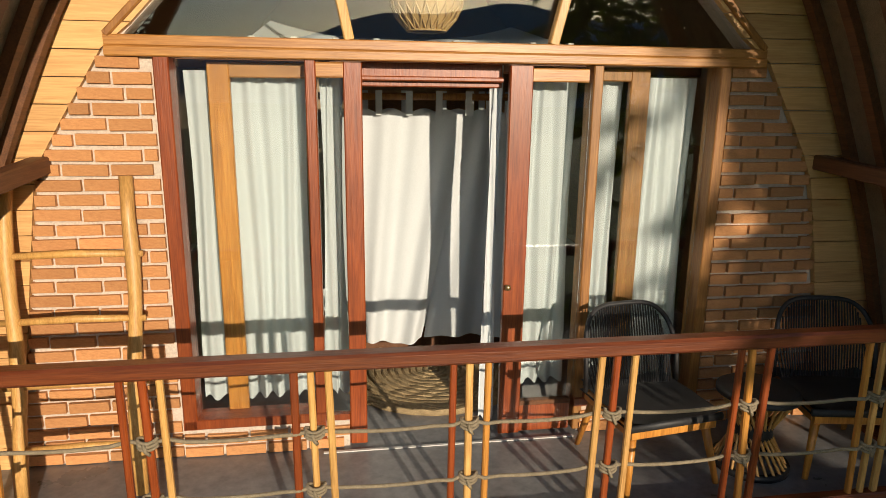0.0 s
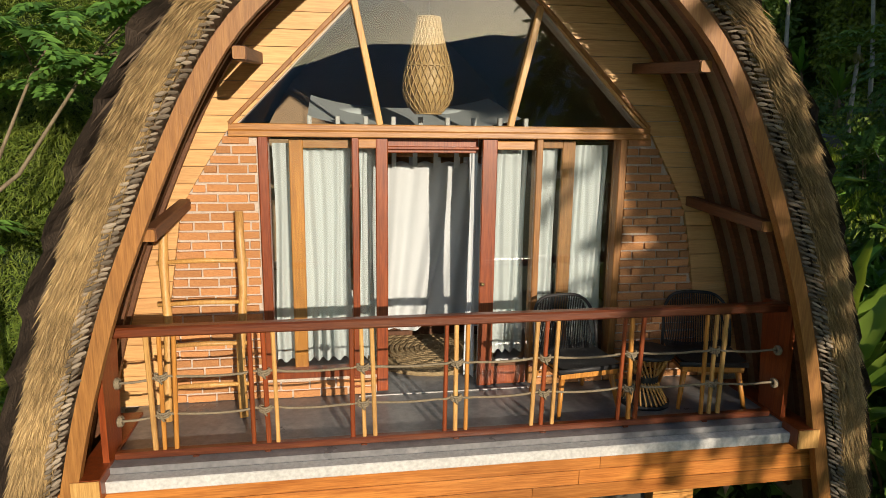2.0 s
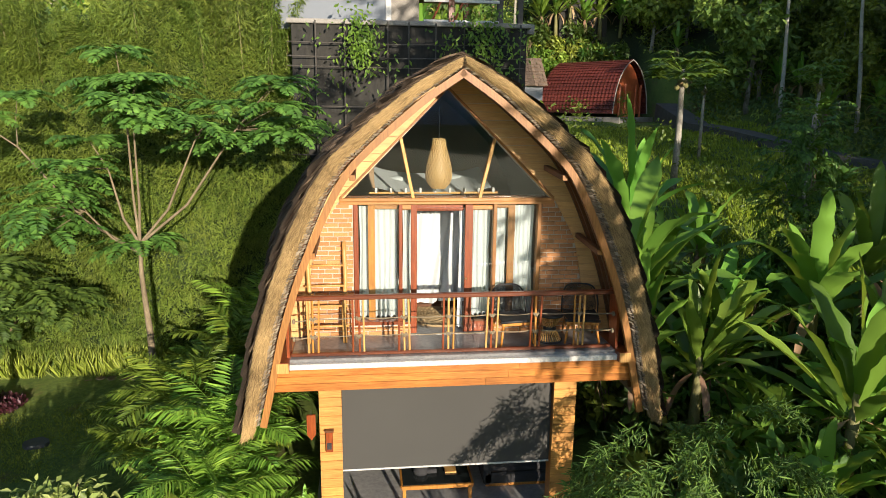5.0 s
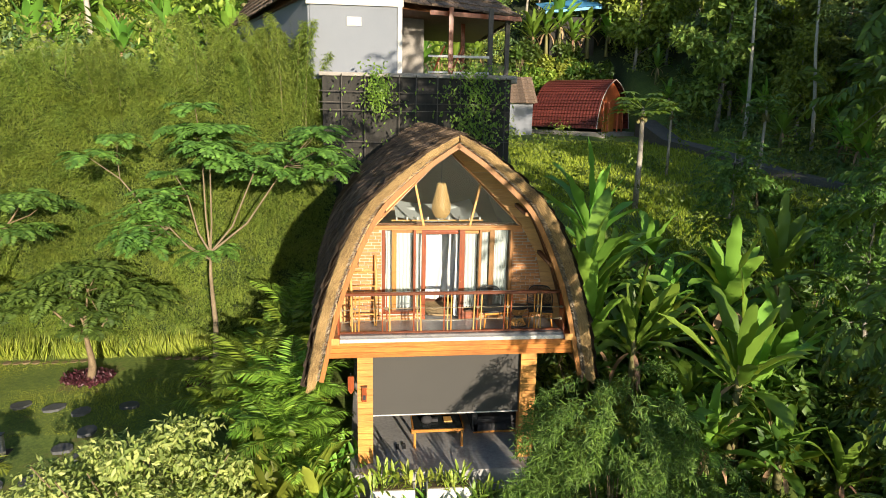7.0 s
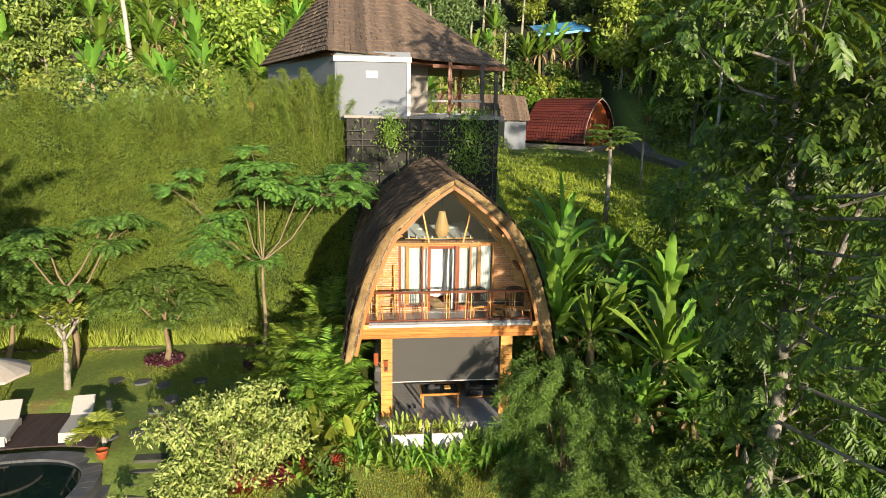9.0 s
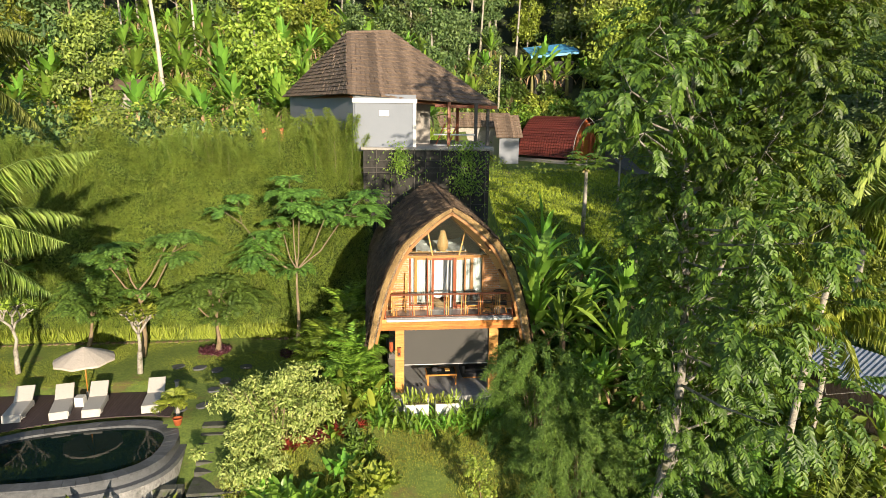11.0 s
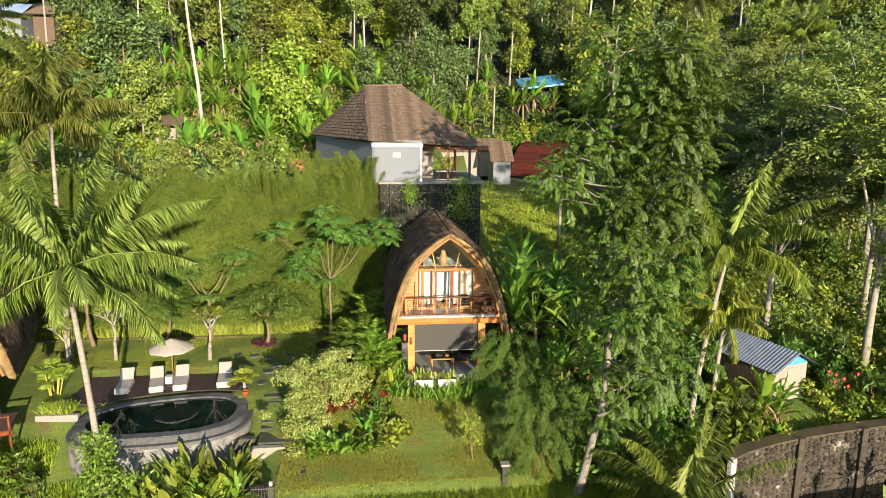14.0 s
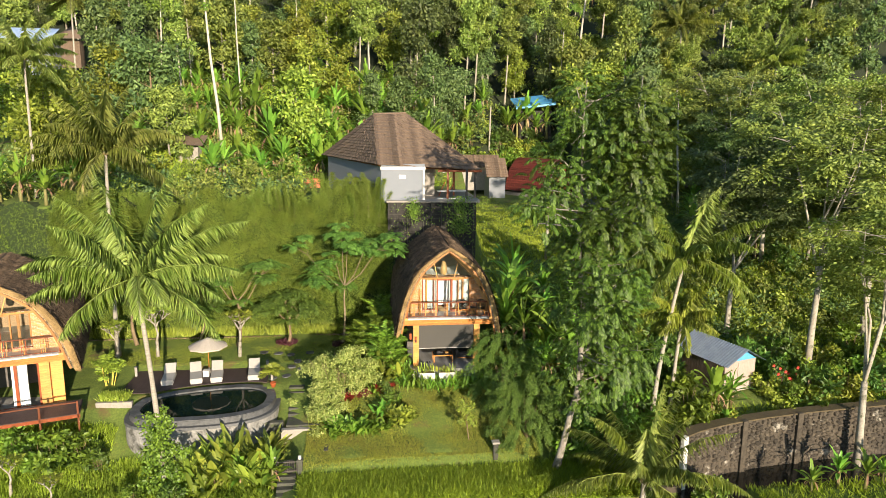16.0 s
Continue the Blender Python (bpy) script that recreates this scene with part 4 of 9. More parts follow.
M["leaf_palm_dark"] = leafy("deep_palm_leaves", (0.07, 0.17, 0.016), (0.155, 0.31, 0.026), (0.30, 0.48, 0.042), 0.34)
M["leaf_banana"] = leafy("banana_leaves", (0.084, 0.223, 0.022), (0.157, 0.350, 0.032), (0.295, 0.531, 0.055), 0.32, 0.35)
M["leaf_bamboo"] = leafy("bamboo_leaves", (0.052, 0.115, 0.012), (0.120, 0.22, 0.020), (0.255, 0.37, 0.04), 0.5, 0.32, 0.5, 0.9)
M["leaf_bush"] = leafy("variegated_leaves", (0.13, 0.24, 0.028), (0.27, 0.40, 0.065), (0.47, 0.56, 0.14), 0.45, 0.3)
M["leaf_feather"] = leafy("feathery_dark_leaves", (0.034, 0.080, 0.010), (0.072, 0.148, 0.016), (0.150, 0.25, 0.026), 0.5, 0.18)
M["leaf_red"] = leafy("dark_red_leaves", (0.09, 0.010, 0.010), (0.19, 0.020, 0.017), (0.36, 0.045, 0.028), 0.4, 0.2)
M["petal_red"] = plain("red_petals", (0.45, 0.03, 0.02), (0.65, 0.06, 0.03), 8, 0.6, 0.1, 0.002)
M["leaf_dry"] = leafy("withered_leaves", (0.16, 0.10, 0.045), (0.28, 0.19, 0.08), (0.42, 0.31, 0.14), 0.7, 0.2)
M["leaf_purple"] = leafy("purple_leaves", (0.028, 0.010, 0.013), (0.052, 0.016, 0.020), (0.095, 0.030, 0.033), 0.4, 0.15)
M["leaf_umbrella"] = leafy("umbrella_leaves", (0.035, 0.10, 0.014), (0.075, 0.19, 0.022), (0.16, 0.32, 0.035), 0.6, 0.3)
M["leaf_glossy"] = leafy("glossy_feather_leaves", (0.020, 0.062, 0.008), (0.052, 0.130, 0.012), (0.125, 0.24, 0.020), 0.42, 0.22)
M["forest_mid"] = leafy("forest_leaves", (0.058, 0.120, 0.018), (0.155, 0.255, 0.036), (0.30, 0.41, 0.06), 0.5, 0.24)
M["forest_dark"] = leafy("deep_forest_leaves", (0.034, 0.076, 0.022), (0.078, 0.145, 0.034), (0.155, 0.24, 0.05), 0.5, 0.2)
M["reed"] = leafy("lush_grass", (0.125, 0.25, 0.012), (0.235, 0.41, 0.022), (0.35, 0.53, 0.036), 0.55, 0.42, 0.3, 0.8)
M["leaf_lime"] = leafy("lime_green_leaves", (0.09, 0.165, 0.016), (0.185, 0.285, 0.026), (0.33, 0.43, 0.045))
M["mown"] = leafy("mown_grass", (0.10, 0.17, 0.012), (0.165, 0.255, 0.018), (0.25, 0.32, 0.030), 0.6, 0.3, 0.2, 0.45)
M["bank"] = leafy("rough_bank_grass", (0.15, 0.125, 0.030), (0.170, 0.245, 0.018), (0.29, 0.37, 0.032), 0.6, 0.3, 0.2, 0.6)
M["grass"] = leafy("grass_blades", (0.15, 0.26, 0.012), (0.25, 0.39, 0.020), (0.36, 0.50, 0.034), 0.55, 0.3, 0.3, 0.8)


def rand_unit(rng, n):
    return unit(rng.normal(0, 1, (n, 3)))


def arc_points(p, d, length, droop, n):
    """Points of a stalk that starts along d and bends down under its weight."""
    d = np.array(unit(d), float)
    pts, q = [np.array(p, float)], np.array(p, float)
    step = length / n
    for k in range(n):
        q = q + d * step
        pts.append(q.copy())
        d = unit(d + np.array([0, 0, -droop * (0.4 + 1.2 * (k + 1) / n) / n]))
    return np.array(pts)


def frond(rng, p, d, length, pairs, ll, lw, droop, hang=0.35, rach=0.02, bare=0.12, angle=0.9, taper=True):
    """A feather leaf: a bending stalk with leaflets on both sides. Returns arrays."""
    n = 9
    pts = arc_points(p, d, length, droop, n)
    s = np.linspace(bare, 0.995, pairs)
    k = s * n
    Q = np.stack([np.interp(k, np.arange(n + 1), pts[:, j]) for j in range(3)], 1)
    T = unit(np.stack([np.interp(np.clip(k + 0.4, 0, n), np.arange(n + 1), pts[:, j]) - np.interp(np.clip(k - 0.4, 0, n), np.arange(n + 1), pts[:, j]) for j in range(3)], 1))
    side = unit(np.cross(T, np.array([0, 0, 1.0]) + rng.normal(0, 0.05, 3)))
    up = unit(np.cross(side, T))
    env = (np.sin(np.clip(s * 0.92 + 0.10, 0, 1) * math.pi) ** 0.6 if taper else np.ones_like(s))
    out = []
    for sg in (-1, 1):
        D = T * math.cos(angle) + side * sg * math.sin(angle) + up * 0.12 + np.array([0, 0, -hang]) * (0.6 + 0.8 * rng.random((pairs, 1))) + rng.normal(0, 0.07, (pairs, 3))
        out.append(leaf_arrays(Q, D, up + np.array([0, -0.30, 0]) + rng.normal(0, 0.22, (pairs, 3)), ll * env * rng.uniform(0.85, 1.1, pairs), lw * rng.uniform(0.85, 1.15, pairs), 0.12, hang * 0.35))
    tube = Shape().tube(pts[::3], [rach * (1 - 0.25 * i) for i in range(4)], 3, False)
    out.append(shape_arrays(tube))
    return join_arrays(out)


def palm_parts(seed, height, lean, n_fronds, flen, r=0.14, mat="leaf_palm", pairs=44, ll=0.75, lw=0.045, up=1.0):
    """Trunk and crown meshes of a coconut palm whose foot is at the origin."""
    rng = np.random.default_rng(seed)
    top = np.array([lean[0], lean[1], height])
    pts = [np.array([top[0] * t ** 1.6, top[1] * t ** 1.6, height * t]) for t in np.linspace(0, 1, 12)]
    tr = Shape().tube(pts, [r * (1.5 if i == 0 else 1.0 - 0.035 * i) * (1 + 0.05 * ((i * 7) % 3 - 1)) for i in range(12)], 10)
    fr = []
    for k in range(n_fronds):
        a = 2.4 * k + rng.normal(0, 0.2)
        e = up * (1.25 - 1.5 * (k / n_fronds)) + rng.normal(0, 0.1)
        d = (math.cos(a) * math.cos(e), math.sin(a) * math.cos(e), math.sin(e))
        fr.append(frond(rng, top + np.array([0, 0, 0.05]), d, flen * rng.uniform(0.8, 1.12), pairs, ll, lw, 0.8 + 0.5 * rng.random(), 1.05, 0.035))
    husk = Shape()
    for k in range(7):
        a = k * 0.9
        husk.lathe([(0.0, -0.13), (0.08, -0.09), (0.105, 0.0), (0.07, 0.10), (0.0, 0.13)], 8, (top[0] + 0.2 * math.cos(a), top[1] + 0.2 * math.sin(a), top[2] - 0.2))
    fr_m = tri_mesh("crown", *join_arrays(fr))
    return tr, fr_m, husk


def blade_leaf(rng, p, d, length, width, droop, n=9, tear=0.0):
    """A broad paddle leaf with a midrib fold and a wavy edge; arrays of triangles."""
    pts = arc_points(p, d, length, droop, n)
    vs, fs = [], []
    for i, q in enumerate(pts):
        s = i / n
        t = unit(pts[min(i + 1, n)] - pts[max(i - 1, 0)])
        sd = unit(np.cross(t, [0, 0, 1.0]) + 1e-6)
        upv = unit(np.cross(sd, t))
        stalk = 0.14
        w = 0.012 if s < stalk else width * 0.5 * (math.sin(min(1, (s - stalk) / (1 - stalk) * 0.93 + 0.07) * math.pi) ** 0.55)
        wav = rng.normal(0, 0.04) * width
        wl, wr = w * rng.uniform(0.68, 1.05), w * rng.uniform(0.68, 1.05)
        vs += [q - sd * wl + upv * (wl * 0.32 + wav), q, q + sd * wr + upv * (wr * 0.32 - wav)]
    for i in range(n):
        a, b = i * 3, i * 3 + 3
        for l, r_ in ((0, 1), (1, 2)):
            fs += [(a + l, a + r_, b + r_), (a + l, b + r_, b + l)]
    return np.array(vs), np.array(fs)


def banana_parts(seed, height=2.2, n=8, ll=1.9, lw=0.5):
    """Stem, leaves and withered lower leaves of a banana plant at the origin."""
    rng = np.random.default_rng(seed)
    stem = Shape().tube([(0, 0, 0), (0.02, 0.01, height * 0.5), (0.03, 0.03, height)], [0.13, 0.11, 0.06], 8)
    out, dry = [], []
    for k in range(n):
        a = 2.4 * k + rng.normal(0, 0.3)
        e = 1.42 - 0.95 * k / n + rng.normal(0, 0.1)
        d = (math.cos(a) * math.cos(e), math.sin(a) * math.cos(e), math.sin(e))
        out.append(blade_leaf(rng, (0.03, 0.03, height - 0.15 - 0.03 * k), d, ll * rng.uniform(0.7, 1.15), lw * rng.uniform(0.75, 1.1), rng.uniform(0.45, 1.6), 12))
    for k in range(4):
        a = 1.6 * k + rng.normal(0, 0.4)
        dry.append(blade_leaf(rng, (0.03, 0.03, height * 0.85), (math.cos(a), math.sin(a), -0.3), ll * 0.6, lw * 0.4, 2.6, 8))
    return stem, tri_mesh("leaves", *join_arrays(out), True), tri_mesh("dry_leaves", *join_arrays(dry), True)


def limbs(rng, height, fork, n, spread, r, up=0.6, wob=0.12):
    """A trunk and its boughs; returns the shape and the ends of the twigs."""
    s, tips = Shape(), []
    ph = rng.random() * 6
    trunk = [np.array([wob * math.sin(2.1 * t + ph) * height * 0.25, wob * math.cos(1.7 * t + ph) * height * 0.25, height * t]) for t in np.linspace(0, 1, 8)]
    trunk = [t - trunk[0] for t in trunk]
    s.tube(trunk, [r * (1.35 if i == 0 else 1 - 0.095 * i) for i in range(8)], 8)
    for k in range(n):
        f = fork + (1 - fork) * (k + 0.5 * rng.random()) / n
        base = np.array([np.interp(f * 7, range(8), [t[j] for t in trunk]) for j in range(3)])
        a = 2.4 * k + rng.normal(0, 0.3)
        ln_ = spread * (1.15 - 0.55 * (f - fork) / (1 - fork + 1e-6)) * rng.uniform(0.45, 1.2)
        d = np.array([math.cos(a), math.sin(a), up + rng.normal(0, 0.15)])
        pts = [base]
        for j in range(4):
            d = unit(d + rng.normal(0, 0.16, 3) + np.array([0, 0, 0.05]))
            pts.append(pts[-1] + d * ln_ / 4)
        rr = r * 0.30 * (1.1 - 0.5 * (f - fork))
        s.tube(pts, [rr * (1 - 0.2 * j) for j in range(5)], 5, False)
        tips += [pts[2], pts[3], pts[4]]
        for _ in range(2):
            j = rng.integers(2, 4)
            q = pts[j] + unit(d + rng.normal(0, 0.8, 3)) * ln_ * 0.38
            s.tube([pts[j], (pts[j] + q) / 2 + rng.normal(0, 0.03, 3), q], [rr * 0.45, rr * 0.3, rr * 0.12], 3, False)
            tips.append(q)
    tips.append(trunk[-1])
    return s, np.array(tips)


def clump_leaves(rng, tips, per, radius, l, w, hang=0.2, flat=0.6, drop_inner=True):
    """Leaves in uneven clumps round the twig ends."""
    n = len(tips) * per
    c = np.repeat(tips, per, 0)
    off = rand_unit(rng, n) * (rng.random((n, 1)) ** 0.45) * radius * np.repeat(rng.uniform(0.6, 1.25, len(tips)), per)[:, None]
    off[:, 2] *= flat
    P = c + off
    D = unit(off) * 0.35 + rand_unit(rng, n) * 0.75 + np.array([0, 0, -hang - 0.15])
    N = unit(off) * 0.9 + np.array([0, -0.35, 0.45]) + rand_unit(rng, n) * 0.55
    return leaf_arrays(P, D, N, l * rng.uniform(0.7, 1.2, n), w * rng.uniform(0.7, 1.2, n), 0.15, 0.1)


def plant(name, label, category, at, parts_of, group="", kind="", turn=0, scale=1.0):
    """A plant thing with its parts (name, shape or mesh, material)."""
    ob = thing(name, label, category, at, group, kind, turn)
    for nm, shp, mt in parts_of:
        part(nm, shp, mt, ob, "", nm in ("trunk", "stem"))
        if nm in ("coconuts", "leaves", "fronds"):
            tagged(ob.children[-1], kind="stuff")
    return ob


def again(ob, x, y, z, turn, s):
    """A copy of a plant elsewhere, turned and scaled."""
    c = copy_thing(ob, pose(x, y, z, 0, 0, turn))
    c.scale = (s, s, s * random.uniform(0.9, 1.1))
    return c


def mass_tree(seed, extra, spine, n, z0, z1, reach, r, size=1.1, per=34, flen=0.80, ll=0.25, lw=0.082, bare=0.0):
    """A tree whose feather leaves hang in loose, uneven masses round a bending trunk, narrow below the height bare."""
    rng = np.random.default_rng(seed)
    sp = np.array(spine, float)
    zs = np.linspace(0, sp[-1][2], 14)
    tr = [np.array([np.interp(z, sp[:, 2], sp[:, 0]), np.interp(z, sp[:, 2], sp[:, 1]), z]) + rng.normal(0, 0.03, 3) * [1, 1, 0] for z in zs]
    s = Shape().tube(tr, [r * (1.5 if i == 0 else 1.08 - 0.072 * i) for i in range(14)], 9)
    fr = []
    for k in range(n + len(extra)):
        f = (k + rng.random()) / n
        z = z0 + (z1 - z0) * f
        a = 2.4 * k + rng.normal(0, 0.5)
        q = reach * rng.uniform(0.25, 1.0) * (1 - 0.55 * min(1.0, f) ** 2)
        start = np.array([np.interp(max(0.5, z - q * 0.55), zs, [t[j] for t in tr]) for j in range(3)])
        mid = np.array([np.interp(z, zs, [t[j] for t in tr]) for j in range(3)])
        c = np.array([mid[0] + max(min(q * math.cos(a), reach * 0.42), -0.3 if z < bare else -reach), mid[1] + q * math.sin(a), z + rng.normal(0, 0.25)])
        if k >= n:
            c = np.array(extra[k - n], float)
            start = np.array([np.interp(c[2] - 0.9, zs, [t[j] for t in tr]) for j in range(3)])
        bend = (start + c) / 2 + np.array([0, 0, -0.12 * q]) + rng.normal(0, 0.1, 3)
        s.tube([start, bend, c], [r * 0.28, r * 0.2, r * 0.09], 5, False)
        m = size * (rng.uniform(0.55, 1.2) if k < n else 0.66 if c[0] < 0 else 1.0)
        for j in range(int(per * m * m / size)):
            o = rand_unit(rng, 1)[0] * [1.0, 1.0, 0.75]
            p = c + o * m * rng.random() ** 0.4
            d = o + rng.normal(0, 0.35, 3) + np.array([0, -0.15, 0.15])
            fr.append(frond(rng, p, d, flen * rng.uniform(0.7, 1.25), 9, ll, lw, 1.5, 0.55, 0.006, 0.12, 0.95))
        for j in range(3):
            s.tube([c, c + rand_unit(rng, 1)[0] * m * 0.8], [r * 0.07, r * 0.03], 3, False)
    return s, join_arrays(fr)


def plate_tree(seed, h, spread, r=0.2, plates=40, leaves=330, l=0.27, w=0.12):
    """A tree with forking pale boughs that carry flat, feathery plates of leaves."""
    rng = np.random.default_rng(seed)
    s, out = Shape(), []
    fork = h * 0.36
    lean = rng.normal(0, 0.06, 2)
    s.tube([(0, 0, 0), (lean[0] * fork * 0.4, 0.05, fork * 0.5), (lean[0] * fork, lean[1] * fork, fork)], [r * 1.3, r, r * 0.85], 9)
    root = np.array([lean[0] * fork, lean[1] * fork, fork])
    boughs = []
    for k in range(5):
        a = 1.26 * k + rng.normal(0, 0.3)
        q = spread * rng.uniform(0.15, 0.6)
        top = root + np.array([q * math.cos(a), q * math.sin(a), (h - fork) * rng.uniform(0.6, 1.0)])
        pts = [root, root * 0.6 + top * 0.4 + rng.normal(0, 0.25, 3), root * 0.3 + top * 0.7 + rng.normal(0, 0.2, 3), top]
        s.tube(pts, [r * 0.5, r * 0.36, r * 0.24, r * 0.10], 7, False)
        boughs.append(pts)
    for k in range(plates):
        pts = boughs[k % 5]
        f = rng.uniform(0.4, 1.0)
        i = min(2, int(f * 3))
        b = pts[i] + (pts[i + 1] - pts[i]) * (f * 3 - i)
        a = 2.4 * k + rng.normal(0, 0.4)
        q = spread * rng.uniform(0.15, 0.62)
        c = b + np.array([q * math.cos(a), q * math.sin(a), q * rng.uniform(0.0, 0.35)])
        s.tube([b, (b + c) / 2 + rng.normal(0, 0.12, 3), c], [r * 0.13, r * 0.09, r * 0.04], 4, False)
        rad = spread * rng.uniform(0.12, 0.30)
        tilt = rng.normal(0, 0.22, 2)
        rr = rad * np.sqrt(rng.random(leaves)) * (0.75 + 0.3 * np.sin(3 * rng.random(leaves) * 6.28))
        aa = rng.random(leaves) * 6.28
        P = np.stack([c[0] + rr * np.cos(aa), c[1] + rr * np.sin(aa), c[2] + 0.25 - 0.30 * (rr / rad) ** 2 * rad * 0.5 + rr * (tilt[0] * np.cos(aa) + tilt[1] * np.sin(aa)) + rng.normal(0, 0.17, leaves)], 1)
        D = np.stack([np.cos(aa) + rng.normal(0, 0.6, leaves), np.sin(aa) + rng.normal(0, 0.6, leaves), -0.25 + rng.normal(0, 0.3, leaves)], 1)
        out.append(leaf_arrays(P, D, np.array([0, -0.75, 0.85]) + rng.normal(0, 0.4, (leaves, 3)), l * rng.uniform(0.7, 1.3, leaves), w * rng.uniform(0.7, 1.3, leaves), 0.12, 0.15))
    return s, join_arrays(out)


def rosettes(rng, tips, per, length, ll, lw):
    """Flat umbrellas of feather leaves at the ends of the boughs."""
    out = []
    for t in tips:
        a0 = rng.random() * 6.28
        k = rng.uniform(0.75, 1.2)
        for j in range(per):
            a = a0 + 6.28 * j / per + rng.normal(0, 0.2)
            out.append(frond(rng, t, (math.cos(a), math.sin(a), rng.uniform(0.05, 0.45)), length * k * rng.uniform(0.75, 1.15), 13, ll, lw, 1.2, 0.25, 0.007, 0.18, 1.1))
    return join_arrays(out)

# ---- things on the balcony and in the house ----
M["rope"] = plain("hemp_rope", (0.19, 0.15, 0.09), (0.36, 0.295, 0.195), 60, 0.95, 0.8, 0.004)
M["black_cord"] = plain("black_cord", (0.012, 0.012, 0.013), (0.035, 0.035, 0.036), 40, 0.55, 0.4, 0.002)
M["jute"] = plain("woven_jute", (0.30, 0.21, 0.10), (0.52, 0.39, 0.21), 30, 0.95, 0.8, 0.01, spots=((0.22, 0.15, 0.07), 8, 0.6))
M["bamboo_weave"] = plain("bamboo_weave", (0.42, 0.26, 0.09), (0.64, 0.44, 0.19), 14, 0.5, 0.2, 0.002)
M["dark_fabric"] = plain("dark_fabric", (0.02, 0.02, 0.022), (0.05, 0.05, 0.055), 8, 0.85, 0.3, 0.004)

# railing
railing = thing("balcony_railing", "red hardwood balcony railing with stick balusters and ropes", "railing", (HX, -0.9, FLOOR))


def rpart(name, shape, material, label="", smooth=False, parent=None):
    ob = part(name, shape, material, parent or railing, label, smooth)
    ob.matrix_parent_inverse = Matrix.Translation((-HX, 0.9, -FLOOR))
    return ob


rpart("top_rail", Shape().beam((-2.56, -0.90, 3.600), (2.40, -0.90, 3.605), 0.085, 0.07, (0, 0, 1), 0.012), "timber_rail")
rpart("bottom_rail", Shape().beam((-2.52, -0.90, 2.728), (2.36, -0.90, 2.730), 0.06, 0.05, (0, 0, 1), 0.008), "timber_rail")
for x in (-2.0, -1.52, -0.85, -0.18, 0.48, 1.14, 1.80):
    rpart("foot_block", Shape().box(x - 0.022, x + 0.022, -0.94, -0.90, 2.62, 2.71), "timber_rail")
STICKS = [
    (-2.27, "timber_pale"), (-2.20, "timber_teak"), (-2.115, "timber_teak"), (-1.615, "timber_red"), (-1.52, "timber_red"), (-1.455, "timber_pale"),
    (-0.93, "timber_red"), (-0.855, "timber_pale"), (-0.78, "timber_pale"), (-0.26, "timber_red"), (-0.185, "timber_pale"), (-0.105, "timber_teak"),
    (0.405, "timber_pale"), (0.48, "timber_red"), (0.565, "timber_pale"), (1.09, "timber_red"), (1.16, "timber_teak"), (1.235, "timber_red"),
    (1.77, "timber_teak"), (1.845, "timber_pale"), (1.92, "timber_pale"),
]
rs = random.Random(8)
for x, mt in STICKS:
    dx = rs.uniform(-0.012, 0.012)
    w = 0.030 + rs.uniform(-0.003, 0.004)
    rpart("baluster", Shape().beam((x + dx, -0.90 + rs.uniform(-0.006, 0.006), 3.565), (x - dx, -0.90, 2.75), w, 0.03, (0, 1, 0), 0.006), mt)
for zr in (3.285, 3.015):
    xs = [-2.46, -2.20, -1.53, -0.855, -0.183, 0.483, 1.16, 1.845, 2.36]
    pts = []
    for a, b in zip(xs[:-1], xs[1:]):
        m = max(3, int((b - a) * 14))
        for k in range(m):
            t = k / m
            pts.append((a + (b - a) * t, -0.90 - 0.022 * math.sin((a + (b - a) * t) * 40) * (abs(t - 0.5) > 0.35), zr - 0.02 * math.sin(t * math.pi) + (-0.035 if a < -2.3 else 0) * (1 - t) + (-0.03 if b > 2.3 else 0) * t))
    pts.append((2.38, -0.90, zr - 0.03))
    rope = rpart("rope", Shape().tube(pts, 0.009, 7), "rope", "twisted hemp rope", True)
    for x in xs[1:-1]:
        s = Shape()
        for k in range(3):
            ring = [(x + 0.034 * math.cos(a) * 1.15, -0.90 + 0.024 * math.sin(a), zr - 0.008 + 0.016 * (k - 1) + 0.006 * math.cos(2 * a)) for a in np.linspace(0, 2 * math.pi, 15)]
            s.tube(ring, 0.0075, 6, False)
        s.tube([(x - 0.01, -0.93, zr), (x, -0.935, zr - 0.03), (x + 0.012, -0.925, zr - 0.05)], 0.008, 6)
        rpart("rope_wrap", s, "rope", "", True, rope).matrix_parent_inverse = Matrix.Identity(4)
    for x, z in ((-2.48, zr - 0.04), (2.38, zr - 0.035)):
        s = Shape()
        for k in range(3):
            ring = [(x + 0.006 * k, -0.905 + 0.028 * math.cos(a + k), z + 0.028 * math.sin(a + k)) for a in np.linspace(0, 2 * math.pi, 12)]
            s.tube(ring, 0.013, 6, False)
        rpart("knot", s, "rope", "", True, rope).matrix_parent_inverse = Matrix.Identity(4)

